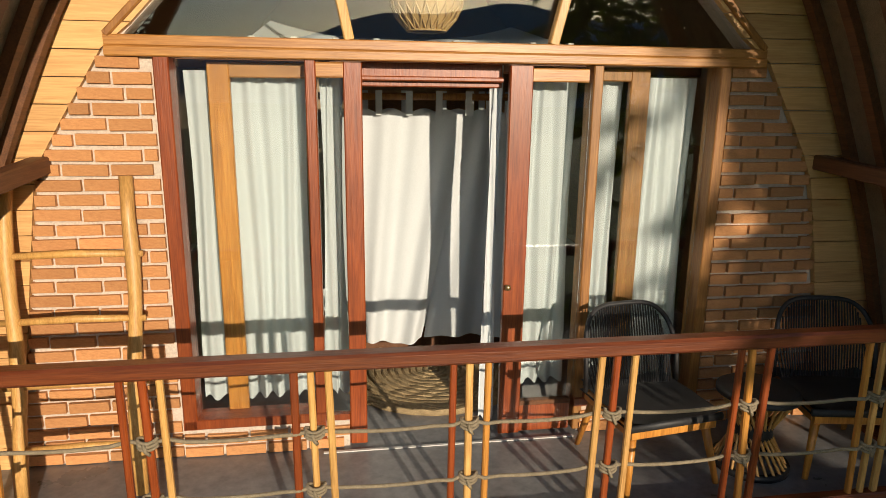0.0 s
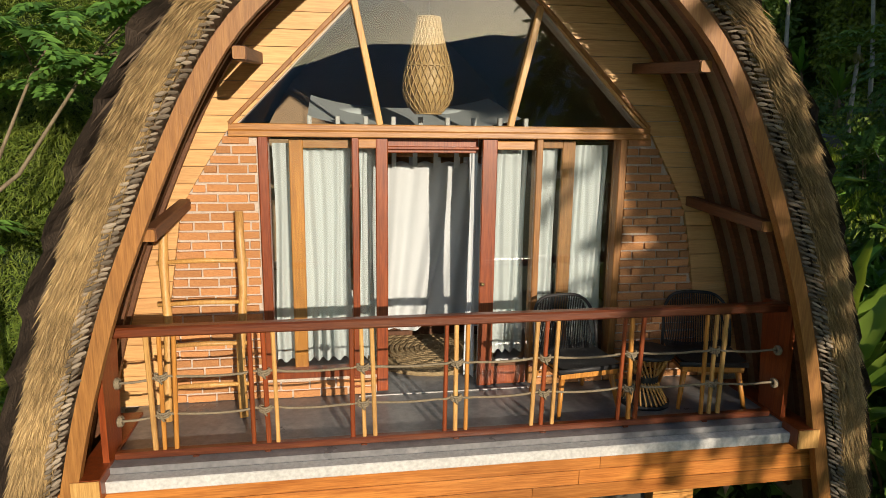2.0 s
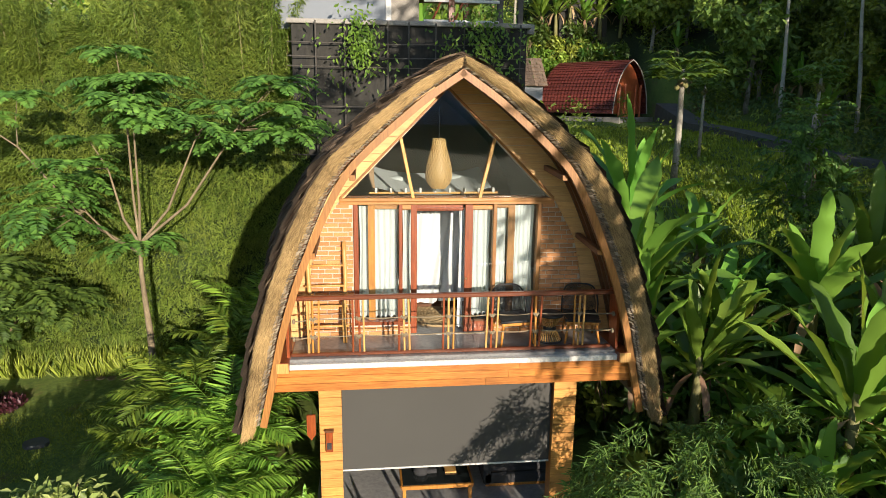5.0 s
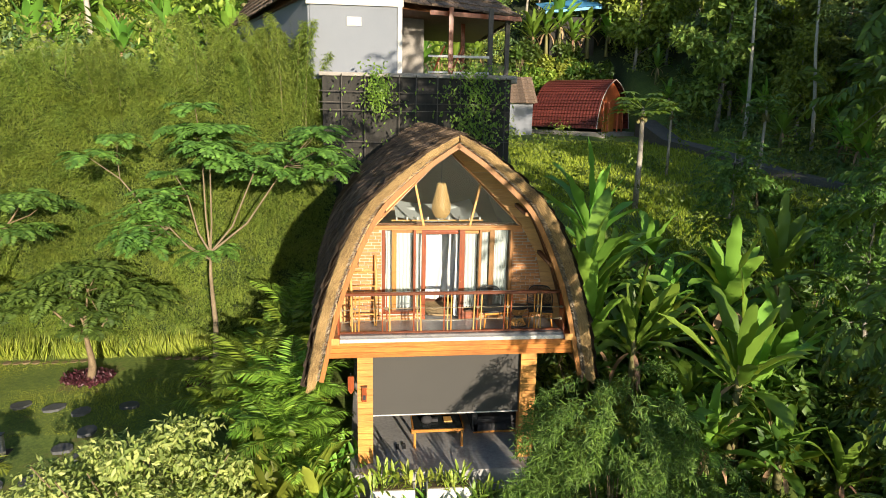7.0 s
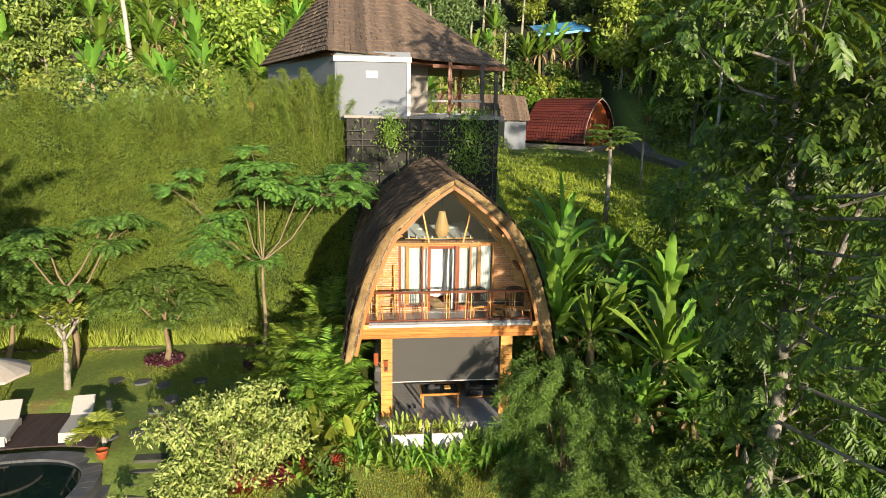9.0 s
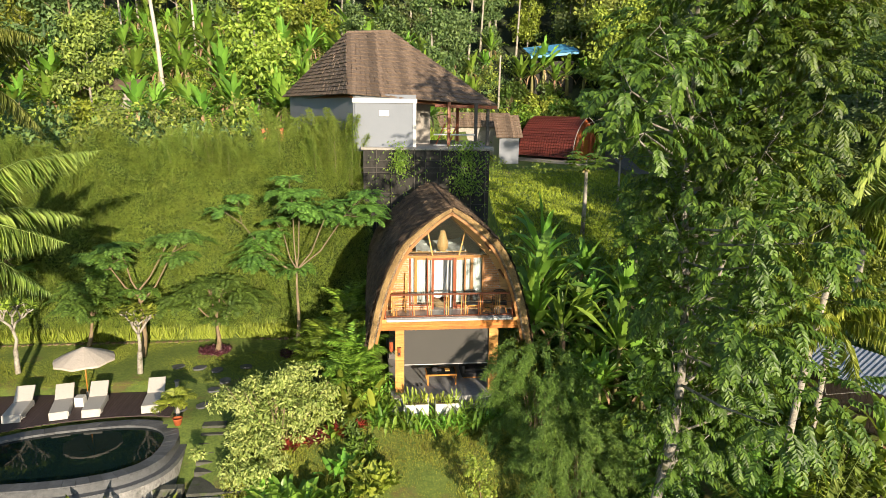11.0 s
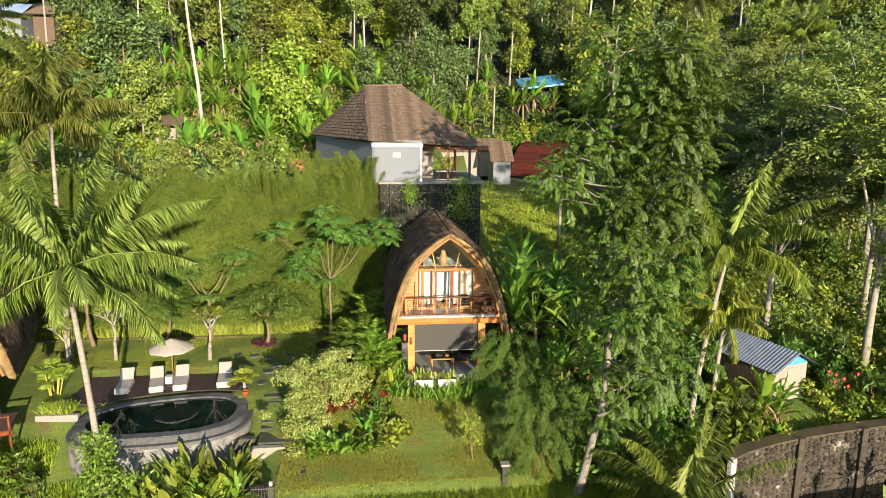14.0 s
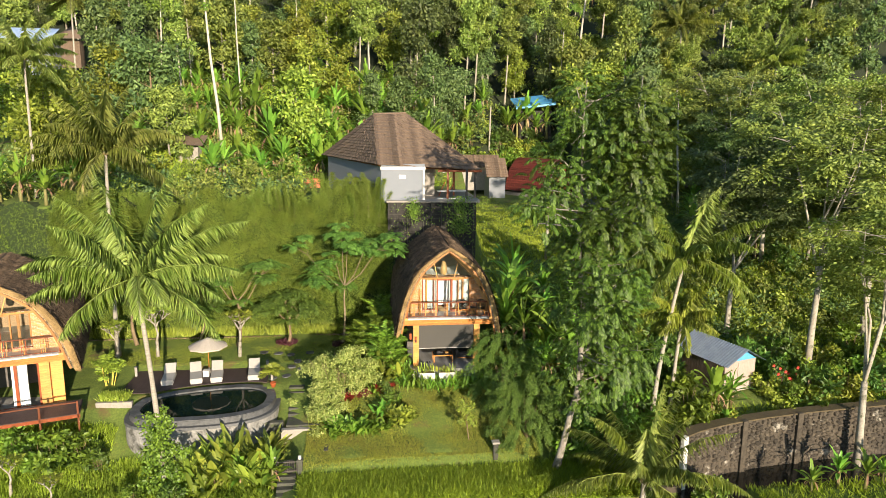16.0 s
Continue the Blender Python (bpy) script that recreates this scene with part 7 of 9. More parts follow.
# hut with sheet roof
hut = put(thing("garden_hut", "small pale hut with corrugated blue-grey roof", "hut", (16.9, -2.6, -1.25), turn=18))
part("wall", Shape().box(-1.25, 1.25, -1.5, 1.9, -0.2, 1.75, 0.02), "hut_wall", hut)
# side boards in a darker brown that includes the shade on this side
for k in range(14):
    part("side_board", Shape().box(-1.285, -1.253, -1.46 + k * 0.24, -1.235 + k * 0.24, -0.15, 1.72, 0.006), "hut_side", hut, "weathered brown side board, darkened as the shaded side" if k == 0 else "")
part("door", Shape().box(-0.2, 0.55, -1.53, -1.505, 0.0, 1.6, 0.01), "hut_wall", hut)
for sx in (-1, 1):
    rr_ = []
    for yy in np.linspace(-2.0, 2.3, 44):
        dz = 0.03 * (round((yy + 2.0) / 0.1) % 2)
        rr_.append([(0.0, yy, 2.55 + dz), (sx * 1.65, yy, 1.65 + dz)])
    part("roof_sheet", Shape().sheet(rr_), "corrugated", hut)
part("gable_end", Shape().prism([(-1.25, 1.75), (1.25, 1.75), (0, 2.45)], -1.52, -1.44), "blue_sheet", hut)

# far buildings
far = put(thing("blue_roofed_house", "house among trees with bright blue sheet roof", "house", (18, 51, 12)))
wpart(far, "wall", Shape().box(15.8, 20.2, 49.8, 53.5, 11.0, 16.2), "wall_stained")
wpart(far, "roof_sheet", Shape().add([(15.0, 48.8, 16.6), (20.6, 49.2, 17.3), (20.8, 53.8, 18.6), (15.2, 53.8, 17.9)], [(0, 1, 2, 3)]).add([(15.0, 48.8, 16.55), (20.6, 49.2, 17.25), (20.6, 49.2, 17.0), (15.0, 48.8, 16.3)], [(3, 2, 1, 0)]), "blue_sheet")
fl_ = put(thing("hillside_house", "far hillside house with pale blue sheet roof", "house", (-48, 57, 22)))
wpart(fl_, "wall", Shape().box(-51, -46, 55.5, 59, 20, 24.6), "wall_grey")
wpart(fl_, "roof_sheet", Shape().add([(-52, 54.5, 24.4), (-45.5, 54.5, 24.4), (-45.5, 58, 26.2), (-52, 58, 26.2)], [(0, 1, 2, 3)]), "sky_sheet")
wpart(fl_, "brown_roof", Shape().add([(-45.2, 54.5, 24.6), (-41.5, 54.5, 24.6), (-43.3, 57, 26.6)], [(0, 1, 2)]).box(-44.6, -42.2, 55.5, 57, 21, 24.6), "shingle")
sm = put(thing("field_shelter", "small brick shelter with brown sheet roof on the slope", "shelter", (-23.2, 32.5, 10)))
wpart(sm, "wall", Shape().box(-24.2, -22.2, 31.8, 33.4, 9.6, 11.6), "block")
wpart(sm, "roof", Shape().add([(-24.9, 31.0, 11.9), (-21.5, 31.0, 11.8), (-21.6, 34.0, 12.8), (-24.8, 34.0, 12.9)], [(0, 1, 2, 3), (3, 2, 1, 0)]), "shingle")
fr_h = put(thing("red_roofed_hut", "far hut with red and blue sheet roof among trees", "hut", (32, 62, 20)))
wpart(fr_h, "wall", Shape().box(29, 33, 61, 64, 17, 20.4), "block")
wpart(fr_h, "roof", Shape().add([(28.4, 60.4, 20.4), (33.6, 60.4, 20.0), (33.4, 64, 21.8), (28.6, 64, 22.0)], [(0, 1, 2, 3)]), "tile_red")
solo("utility_pole", Shape().tube([(11.5, 49, 9.5), (11.6, 49, 16.6)], [0.13, 0.09], 8), "bark_pale", "pale concrete utility pole on the slope", "pole")
ob_ = thing("orange_planter", "terracotta orange planter box beside the house", "planter", (-9.9, 22.5, 8.3))
part("box", Shape().box(-0.9, 0.9, -0.4, 0.4, 0.0, 0.9, 0.03), "orange_wood", ob_)

# front planters, stepping stones
for x0, x1 in ((-1.90, -0.93), (-0.66, 0.33)):
    pl = put(thing("planter", "white concrete planter with leafy plants before the terrace", "planter", ((x0 + x1) / 2, -1.62, -1.15), "planters before the terrace"))
    wpart(pl, "box", Shape().box(x0, x1, -1.80, -1.45, -1.25, -0.58, 0.015), "white_edge")
    wpart(pl, "soil", Shape().box(x0 + 0.04, x1 - 0.04, -1.76, -1.49, -0.60, -0.565), "earth")
rst = random.Random(2)
for x, y in ((-11.0, 4.3), (-10.15, 4.05), (-9.6, 3.0), (-10.1, 0.9), (-10.9, 0.7), (-9.3, 1.9), (-12.0, 4.5), (-8.9, 4.3), (-9.9, 2.2)):
    o = [(0.32 * math.cos(a) * rst.uniform(0.8, 1.1), 0.24 * math.sin(a) * rst.uniform(0.8, 1.1)) for a in np.linspace(0, 2 * math.pi, 10)[:-1]]
    solo("stepping_stone", Shape().slab(o, -0.05, 0.035), "slate", "flat grey stepping stone in the lawn", "stepping stone", "stepping stones", at=pose(x, y, gz(x, y) + 0.02, 0, 0, rst.uniform(0, 90)))

# neighbouring house of the same kind, turned a little towards the pool
NB = pose(-25.45, -2.37, -1.15, 0, 0, 18)
n_house = tagged(copy_thing(house, NB @ pose(0, 0, -0.6)), "neighbouring thatched house with timber balcony and glazed lower room")
n_house.scale.x = 1.32
for o in list(n_house.children_recursive):
    if o.name.split(".")[0] in ("roller_blind", "blind_bar"):
        bpy.data.objects.remove(o)
tagged(copy_thing(railing, NB @ pose(0, -0.9, FLOOR)), "balcony railing of the neighbouring house").scale.x = 1.32
tagged(copy_thing(lamp, NB @ pose(-0.145, 0.5, 5.04)), "woven pendant lamp of the neighbouring house")
nd = thing("glazed_doors", "red framed glazed doors of the neighbouring lower room", "door")
nd.matrix_world = NB @ Matrix.Diagonal((1.32, 1, 1, 1))
for k in range(5):
    x = -1.8 + k * 0.85
    part("stile", Shape().box(x - 0.06, x + 0.06, -0.25, -0.19, -0.6, 2.1), "timber_red", nd)
for z in (-0.6, 2.0):
    part("rail", Shape().box(-1.8, 1.6, -0.245, -0.195, z, z + 0.1), "timber_red", nd)
part("wall_panel", Shape().box(1.62, 2.5, -0.30, -0.10, -0.6, 2.2), "timber_gold", nd, "golden boarded wall beside the doors")
for a, b in ((-1.75, -0.3), (0.75, 1.55)):
    solo("curtain", pleats(a, b, -0.12, -0.5, 2.0, 8, 0.03, 33), "cloth_white", "white curtain in the neighbouring lower room", "curtain", "neighbour curtains", smooth=True, at=NB)
ndk = thing("neighbour_deck", "red timber terrace of the neighbouring house", "terrace", kind="structure")
ndk.matrix_world = NB @ pose(0.9, 0, 0.45)
for k in range(16):
    part("plank", Shape().box(-2.6, 3.3, -3.0 + k * 0.13, -2.885 + k * 0.13, -0.75, -0.71, 0.004), "deck", ndk)
part("beam", Shape().box(-2.6, 3.3, -3.0, -2.9, -0.95, -0.755), "timber_red", ndk)
for x in (-2.5, -0.6, 1.4, 3.2):
    part("rail_post", Shape().box(x - 0.05, x + 0.05, -3.0, -2.9, -1.8, 0.0), "timber_rail", ndk)
part("rail", Shape().box(-2.55, 3.25, -2.99, -2.91, -0.10, -0.03), "timber_rail", ndk)
solo("low_wall", Shape().box(-20.6, -18.6, -1.75, -1.5, -3.4, -1.80, 0.02), "block", "low pale concrete wall beside the pool", "wall", kind="structure")

# ---- plants: garden ----
R = np.random.default_rng(77)
random.seed(5)


def solo_tree(name, label, at, trunk, leaves, bark, leaf, group="", turn=0, extra=()):
    ob = thing(name, label, "tree", at, group, "", turn)
    part("trunk", trunk, bark, ob, "", True)
    part("crown", tri_mesh("crown", *leaves), leaf, ob)
    for nm, s, m in extra:
        part(nm, s, m, ob, "", True)
    return ob


# umbrella-leaved trees before the hedge
def umbrella_tree(seed, h, arms, r=0.12):
    """A thin trunk with arms that leave it at uneven heights: (height share, azimuth, reach, rise, twigs)."""
    g = np.random.default_rng(seed)
    trunk = [np.array([0.35 * t + 0.10 * math.sin(5 * t), -0.45 * t, h * t]) for t in np.linspace(0, 1, 7)]
    s = Shape().tube(trunk, [r * (1.3 - 0.14 * i) for i in range(7)], 9)
    tp = [trunk[-1]]
    for f, a, q, up, twigs in arms:
        b = np.array([np.interp(f * 6, range(7), [t[k] for t in trunk]) for k in range(3)])
        d = np.array([math.cos(a), 0.45 * math.sin(a), 0])
        pts = [b, b + d * q * 0.35 + np.array([0, 0, up * 0.25]), b + d * q * 0.7 + np.array([0, 0, up * 0.72]) + g.normal(0, 0.1, 3), b + d * q + np.array([0, 0, up])]
        s.tube(pts, [r * 0.42, r * 0.34, r * 0.24, r * 0.12], 6, False)
        tp.append(pts[-1])
        for _ in range(twigs):
            e = pts[2] + unit(d + g.normal(0, 0.7, 3) + np.array([0, 0, 0.4])) * (0.5 + q * 0.27)
            s.tube([pts[2], (pts[2] + e) / 2 + g.normal(0, 0.06, 3), e], [r * 0.2, r * 0.14, r * 0.08], 4, False)
            tp.append(e)
    return s, rosettes(g, tp, 11, 1.2, 0.28, 0.075)


s_, lv_ = umbrella_tree(11, 4.3, ((1.0, 0.2, 1.9, 3.1, 5), (1.0, -0.15, 3.2, 3.6, 5), (1.0, 1.9, 0.9, 4.2, 5), (1.0, 5.0, 1.2, 3.6, 4), (0.95, 3.3, 1.6, 1.4, 4), (0.95, 2.95, 3.4, 3.0, 1), (1.0, 3.0, 0.9, 2.3, 1)), 0.085)
solo_tree("umbrella_tree", "slender tree with forked brown trunk and umbrella leaves", (-6.75, 5.4, -1.05), s_, lv_, "bark_tan", "leaf_umbrella")
s_, lv_ = umbrella_tree(12, 2.0, ((0.8, 0.4, 1.3, 1.3, 3), (0.9, 3.3, 1.4, 1.4, 3), (1.0, 5.0, 0.8, 1.6, 3), (0.95, 1.8, 0.9, 1.7, 3), (1.0, 3.0, 0.4, 1.7, 3)), 0.11)
ft2 = solo_tree("umbrella_tree", "young umbrella-leaved tree in a round planted bed", (-10.55, 5.7, -1.1), s_, lv_, "bark_brown", "leaf_umbrella")
s_, lv_ = umbrella_tree(13, 3.4, ((0.8, 0.4, 2.2, 3.2, 1), (0.9, 3.3, 1.7, 1.9, 3), (1.0, 0.2, 1.4, 2.3, 3), (0.95, 2.8, 1.0, 2.2, 3)), 0.12)
ft3 = solo_tree("umbrella_tree", "slim umbrella-leaved tree with sparse boughs by the hedge", (-13.9, 5.6, -1.05), s_, lv_, "bark_brown", "leaf_umbrella")
again(ft2, -16.6, 6.0, -1.0, 70, 0.9)
again(ft3, -20.8, 6.2, -1.0, 200, 0.95)


# frangipani: stubby pale boughs with leaf rosettes
def frangipani(seed, h):
    r = np.random.default_rng(seed)
    s, tp = Shape(), []
    s.tube([(0, 0, 0), (0.03, 0.02, h * 0.35)], [0.09, 0.07], 8)

    def grow(p, d, ln, rad, depth):
        q = p + d * ln
        s.tube([p, (p + q) / 2 + r.normal(0, 0.02, 3), q], [rad, rad * 0.9, rad * 0.8], 6)
        if depth == 0:
            tp.append(q)
            return
        for k in range(3):
            a = 6.28 * k / 3 + r.random()
            grow(q, unit(d * 0.9 + np.array([math.cos(a), math.sin(a), 0.25]) * 0.75), ln * 0.72, rad * 0.72, depth - 1)

    grow(np.array([0.03, 0.02, h * 0.35]), np.array([0, 0, 1.0]), h * 0.28, 0.06, 3)
    tp = np.array(tp)
    n = len(tp) * 9
    c = np.repeat(tp, 9, 0)
    a = r.random(n) * 6.28
    D = np.stack([np.cos(a), np.sin(a), 0.5 + r.normal(0, 0.3, n)], 1)
    return s, leaf_arrays(c, D, np.array([0, 0, 1.0]) + r.normal(0, 0.2, (n, 3)), r.uniform(0.2, 0.32, n), r.uniform(0.07, 0.10, n), 0.1, 0.15)


tr_, lv = frangipani(3, 2.2)
fg = solo_tree("frangipani", "small frangipani with bare pale boughs on the lawn", (-13.5, 3.95, -1.25), tr_, lv, "bark_pale", "leaf_yellow", "frangipani trees")
fg.scale = (1.5, 1.5, 1.35)
again(fg, -18.9, 4.4, -1.3, 80, 1.4)
again(fg, -20.9, 3.0, -1.4, 160, 1.2)


def shrub_mesh(seed, n, r, h, l, w, up=0.2):
    g = np.random.default_rng(seed)
    k = max(8, n // 60)
    c = rand_unit(g, k) * np.array([r * 0.75, r * 0.75, h * 0.42]) + np.array([0, 0, h * 0.5])
    c[:, 2] = np.abs(c[:, 2])
    return tri_mesh("foliage", *clump_leaves(g, c, n // k, r * 0.42, l, w, -up, 0.8))


def stems_shape(seed, n, r, h, rad=0.015):
    g = random.Random(seed)
    s = Shape()
    for k in range(n):
        a, q = g.uniform(0, 6.28), g.uniform(0.1, r)
        s.tube([(0.1 * math.cos(a), 0.1 * math.sin(a), 0), (q * 0.6 * math.cos(a), q * 0.6 * math.sin(a), h * 0.5), (q * math.cos(a), q * math.sin(a), h * g.uniform(0.7, 1))], [rad, rad * 0.8, rad * 0.5], 5, False)
    return s


def shrub(name, label, at, seed, n, r, h, l, w, leaf, group="", stems=8, up=0.2):
    ob = thing(name, label, "shrub", at, group)
    tagged(part("woody_base", stems_shape(seed, stems, r * 0.7, h * 0.85), "bark_brown", ob), kind="stuff")
    part("foliage", shrub_mesh(seed, n, r, h, l, w, up), leaf, ob)
    return ob


# plants on the bank below the house
shrub("fern_clump", "dark green fern clump on the grassy bank", (-4.1, -1.95, gz(-4.1, -1.95) - 0.05), 231, 520, 0.75, 0.85, 0.26, 0.07, "leaf_dark", "bank plants")
shrub("fern_clump", "small fern clump on the grassy bank", (-3.5, -2.9, gz(-3.5, -2.9) - 0.05), 232, 360, 0.5, 0.65, 0.24, 0.07, "leaf_mid", "bank plants")
shrub("broadleaf_plant", "bright yellow-green broadleaf plant on the bank", (-3.05, -4.55, gz(-3.05, -4.55) - 0.05), 233, 300, 0.62, 0.95, 0.27, 0.17, "leaf_yellow", "bank plants")
for x, y, n_, r_, seed_ in ((-1.9, -1.75, 170, 0.42, 234), (-0.3, -1.7, 220, 0.5, 235), (0.8, -1.8, 170, 0.42, 236)):
    shrub("weed_tuft", "low half-withered weeds under the terrace wall", (x, y, gz(x, y) - 0.04), seed_, n_, r_, 0.45, 0.20, 0.05, "leaf_dry" if seed_ == 235 else "leaf_lime", "terrace weeds")

# variegated bush by the steps
vb = thing("variegated_bush", "large pale variegated bush by the garden steps", "shrub", (-6.6, -1.9, -2.05))
tagged(part("woody_base", stems_shape(31, 22, 1.9, 2.9, 0.022), "bark_brown", vb), kind="stuff")
g = np.random.default_rng(31)
c = rand_unit(g, 100) * g.uniform(0.45, 1.15, (100, 1)) * np.array([2.0, 1.5, 1.5]) + np.array([0, 0, 1.75])
c[:, 2] += 0.35 * np.sin(c[:, 0] * 2.3 + 0.7) + 0.25 * np.sin(c[:, 0] * 5.1)
c = np.concatenate([c, np.array([-0.9, -1.3, 0.6]) + g.normal(0, 0.5, (26, 3)), np.array([-1.1, -2.2, 0.0]) + g.normal(0, 0.35, (14, 3))])
part("foliage", tri_mesh("foliage", *clump_leaves(g, c[c[:, 2] > -0.6], 125, 0.42, 0.17, 0.072, 0.25, 0.7)), "leaf_bush", vb)


# paddle-leaved plants (heliconia, ginger)
def paddle(seed, n, h, l, w):
    g = np.random.default_rng(seed)
    out = []
    for k in range(n):
        a, e = g.random() * 6.28, g.uniform(0.55, 1.4)
        p = np.array([g.normal(0, 0.18), g.normal(0, 0.18), 0.0])
        d = (math.cos(a) * math.cos(e), math.sin(a) * math.cos(e), math.sin(e))
        out.append(blade_leaf(g, p + np.array([0, 0, h * g.uniform(0.1, 0.6)]), d, l * g.uniform(0.7, 1.2), w * g.uniform(0.8, 1.2), g.uniform(0.5, 1.4), 8))
    return tri_mesh("leaves", *join_arrays(out), True)


pd1 = plant("heliconia", "broad yellow-green paddle-leaved plant beside the house", "plant", (-4.1, -1.5, -1.55), [("leaves", paddle(41, 24, 0.9, 1.5, 0.27), "leaf_lime")], "paddle-leaved plants")
for x, y, a, q in ((-4.9, -1.3, 120, 1.1), (-3.3, -1.4, 250, 0.95), (-4.4, -0.6, 30, 1.25), (-12.9, -6.1, 60, 1.3), (-11.9, -6.3, 170, 1.4), (-10.9, -6.2, 260, 1.35), (-10.2, -6.6, 20, 1.2), (-13.8, -6.3, 330, 1.2), (-10.3, -4.9, 100, 0.9), (-14.2, -7.3, 45, 1.2), (-12.6, -7.4, 140, 1.3), (-11.4, -7.4, 250, 1.25), (-10.5, -7.7, 80, 1.1), (-13.2, -8.2, 10, 1.0)):
    again(pd1, x, y, gz(x, y) - 0.05, a, q)
pd2 = plant("ginger_plant", "dark green broad-leaved garden plant", "plant", (-3.1, -0.9, -1.2), [("leaves", paddle(42, 22, 0.5, 0.8, 0.22), "leaf_banana")], "broad-leaved garden plants")
for x, y, a, s in ((-2.6, -1.3, 50, 1.0), (-4.6, -2.0, 90, 0.9), (-6.75, -5.2, 10, 1.2), (-6.2, -4.8, 190, 1.2), (-5.6, -5.1, 100, 1.25), (-5.1, -4.9, 60, 1.1), (-4.6, -5.2, 30, 1.15), (-4.1, -5.0, 75, 1.0), (-6.9, -4.4, 300, 1.0), (-4.3, -3.9, 140, 1.0), (-3.8, -3.6, 20, 0.9)):
    again(pd2, x, y, gz(x, y) - 0.05, a, s)
pd3 = plant("ginger_plant", "bright yellow-green leafy plant on the lawn bank", "plant", (-3.3, -5.0, gz(-3.3, -5.0)), [("leaves", paddle(43, 44, 1.1, 0.75, 0.26), "leaf_yellow")], "broad-leaved garden plants")
again(pd3, -2.75, -4.7, gz(-2.75, -4.7), 100, 0.85)
again(pd3, -3.7, -4.3, gz(-3.7, -4.3), 200, 0.7)
# planter plants
pdp = plant("planter_plant", "leafy green plant growing in the planter", "plant", (-1.65, -1.62, -0.62), [("leaves", paddle(44, 18, 0.3, 0.55, 0.10), "leaf_yellow")], "planter plants")
for x in (-1.4, -1.1, -0.45, -0.2, 0.1, 0.6, 0.95):
    again(pdp, x, -1.62 + random.uniform(-0.1, 0.1), -0.62 if x < 0.4 else -0.95, random.uniform(0, 360), random.uniform(0.6, 0.9))
pdg = plant("terrace_plant", "dark leafy plant by the terrace edge", "plant", (-2.4, -1.1, -1.1), [("leaves", paddle(45, 40, 0.4, 0.55, 0.10), "leaf_banana")], "terrace plants")
for x, y in ((-1.7, -2.15), (-1.2, -2.25), (-0.7, -2.1), (-0.2, -2.25), (0.3, -2.1), (0.8, -2.2), (1.4, -2.0), (-2.2, -2.2), (-2.8, -0.4), (-2.9, -1.9), (1.9, -1.6)):
    again(pdg, x, y, gz(x, y) + 0.02, random.uniform(0, 360), random.uniform(1.05, 1.4))

# areca palms between house and lawn
def areca(seed, n, fl):
    g = np.random.default_rng(seed)
    st, fr = Shape(), []
    for k in range(n):
        a, q = g.random() * 6.28, g.random() * 0.45
        b = np.array([q * math.cos(a), q * math.sin(a), 0])
        h = g.uniform(0.6, 1.9)
        t = b * 1.8 + np.array([0, 0, h])
        st.tube([b, t], [0.035, 0.025], 6, False)
        for j in range(5):
            aa, e = a + 2.4 * j, g.uniform(0.5, 1.3)
            fr.append(frond(g, t, (math.cos(aa) * math.cos(e), math.sin(aa) * math.cos(e), math.sin(e)), fl * g.uniform(0.8, 1.15), 22, 0.50, 0.048, 1.4, 0.3, 0.012, 0.2))
    return st, tri_mesh("fronds", *join_arrays(fr))


st, fr_m = areca(51, 9, 1.7)
ar = plant("areca_palm", "bushy dark green areca palm beside the house", "palm", (-4.6, 1.6, -1.0), [("stem", st, "banana_stem"), ("fronds", fr_m, "leaf_palm_dark")], "areca palms")
for x, y, a, s in ((-3.9, 0.4, 80, 1.0), (-4.3, 3.2, 140, 1.1), (-5.4, 2.6, 220, 0.95), (-3.7, -0.6, 300, 0.85), (-4.0, 5.0, 10, 1.1)):
    again(ar, x, y, gz(x, y), a, s)
yp = plant("potted_palm", "small yellow palm in a terracotta pot by the pool", "palm", (-10.75, -0.35, -1.72), [("fronds", areca(52, 4, 0.8)[1], "leaf_yellow")])
yp.scale = (0.8, 0.8, 0.7)
part("pot", Shape().lathe([(0.0, 0.0), (0.15, 0.0), (0.24, 0.40), (0.26, 0.42), (0.21, 0.42), (0.19, 0.36), (0.0, 0.36)], 18), "orange_wood", yp, "terracotta pot", True)


# spiky red cordylines
def spiky(seed, n, l, w):
    g = np.random.default_rng(seed)
    a, e = g.random(n) * 6.28, g.uniform(0.2, 1.4, n)
    D = np.stack([np.cos(a) * np.cos(e), np.sin(a) * np.cos(e), np.sin(e)], 1)
    P = np.stack([np.zeros(n), np.zeros(n), g.uniform(0.05, 0.35, n)], 1)
    return tri_mesh("leaves", *leaf_arrays(P, D, np.array([0, 0, 1.0]) + g.normal(0, 0.2, (n, 3)), l * g.uniform(0.7, 1.2, n), w, 0.15, 0.2))


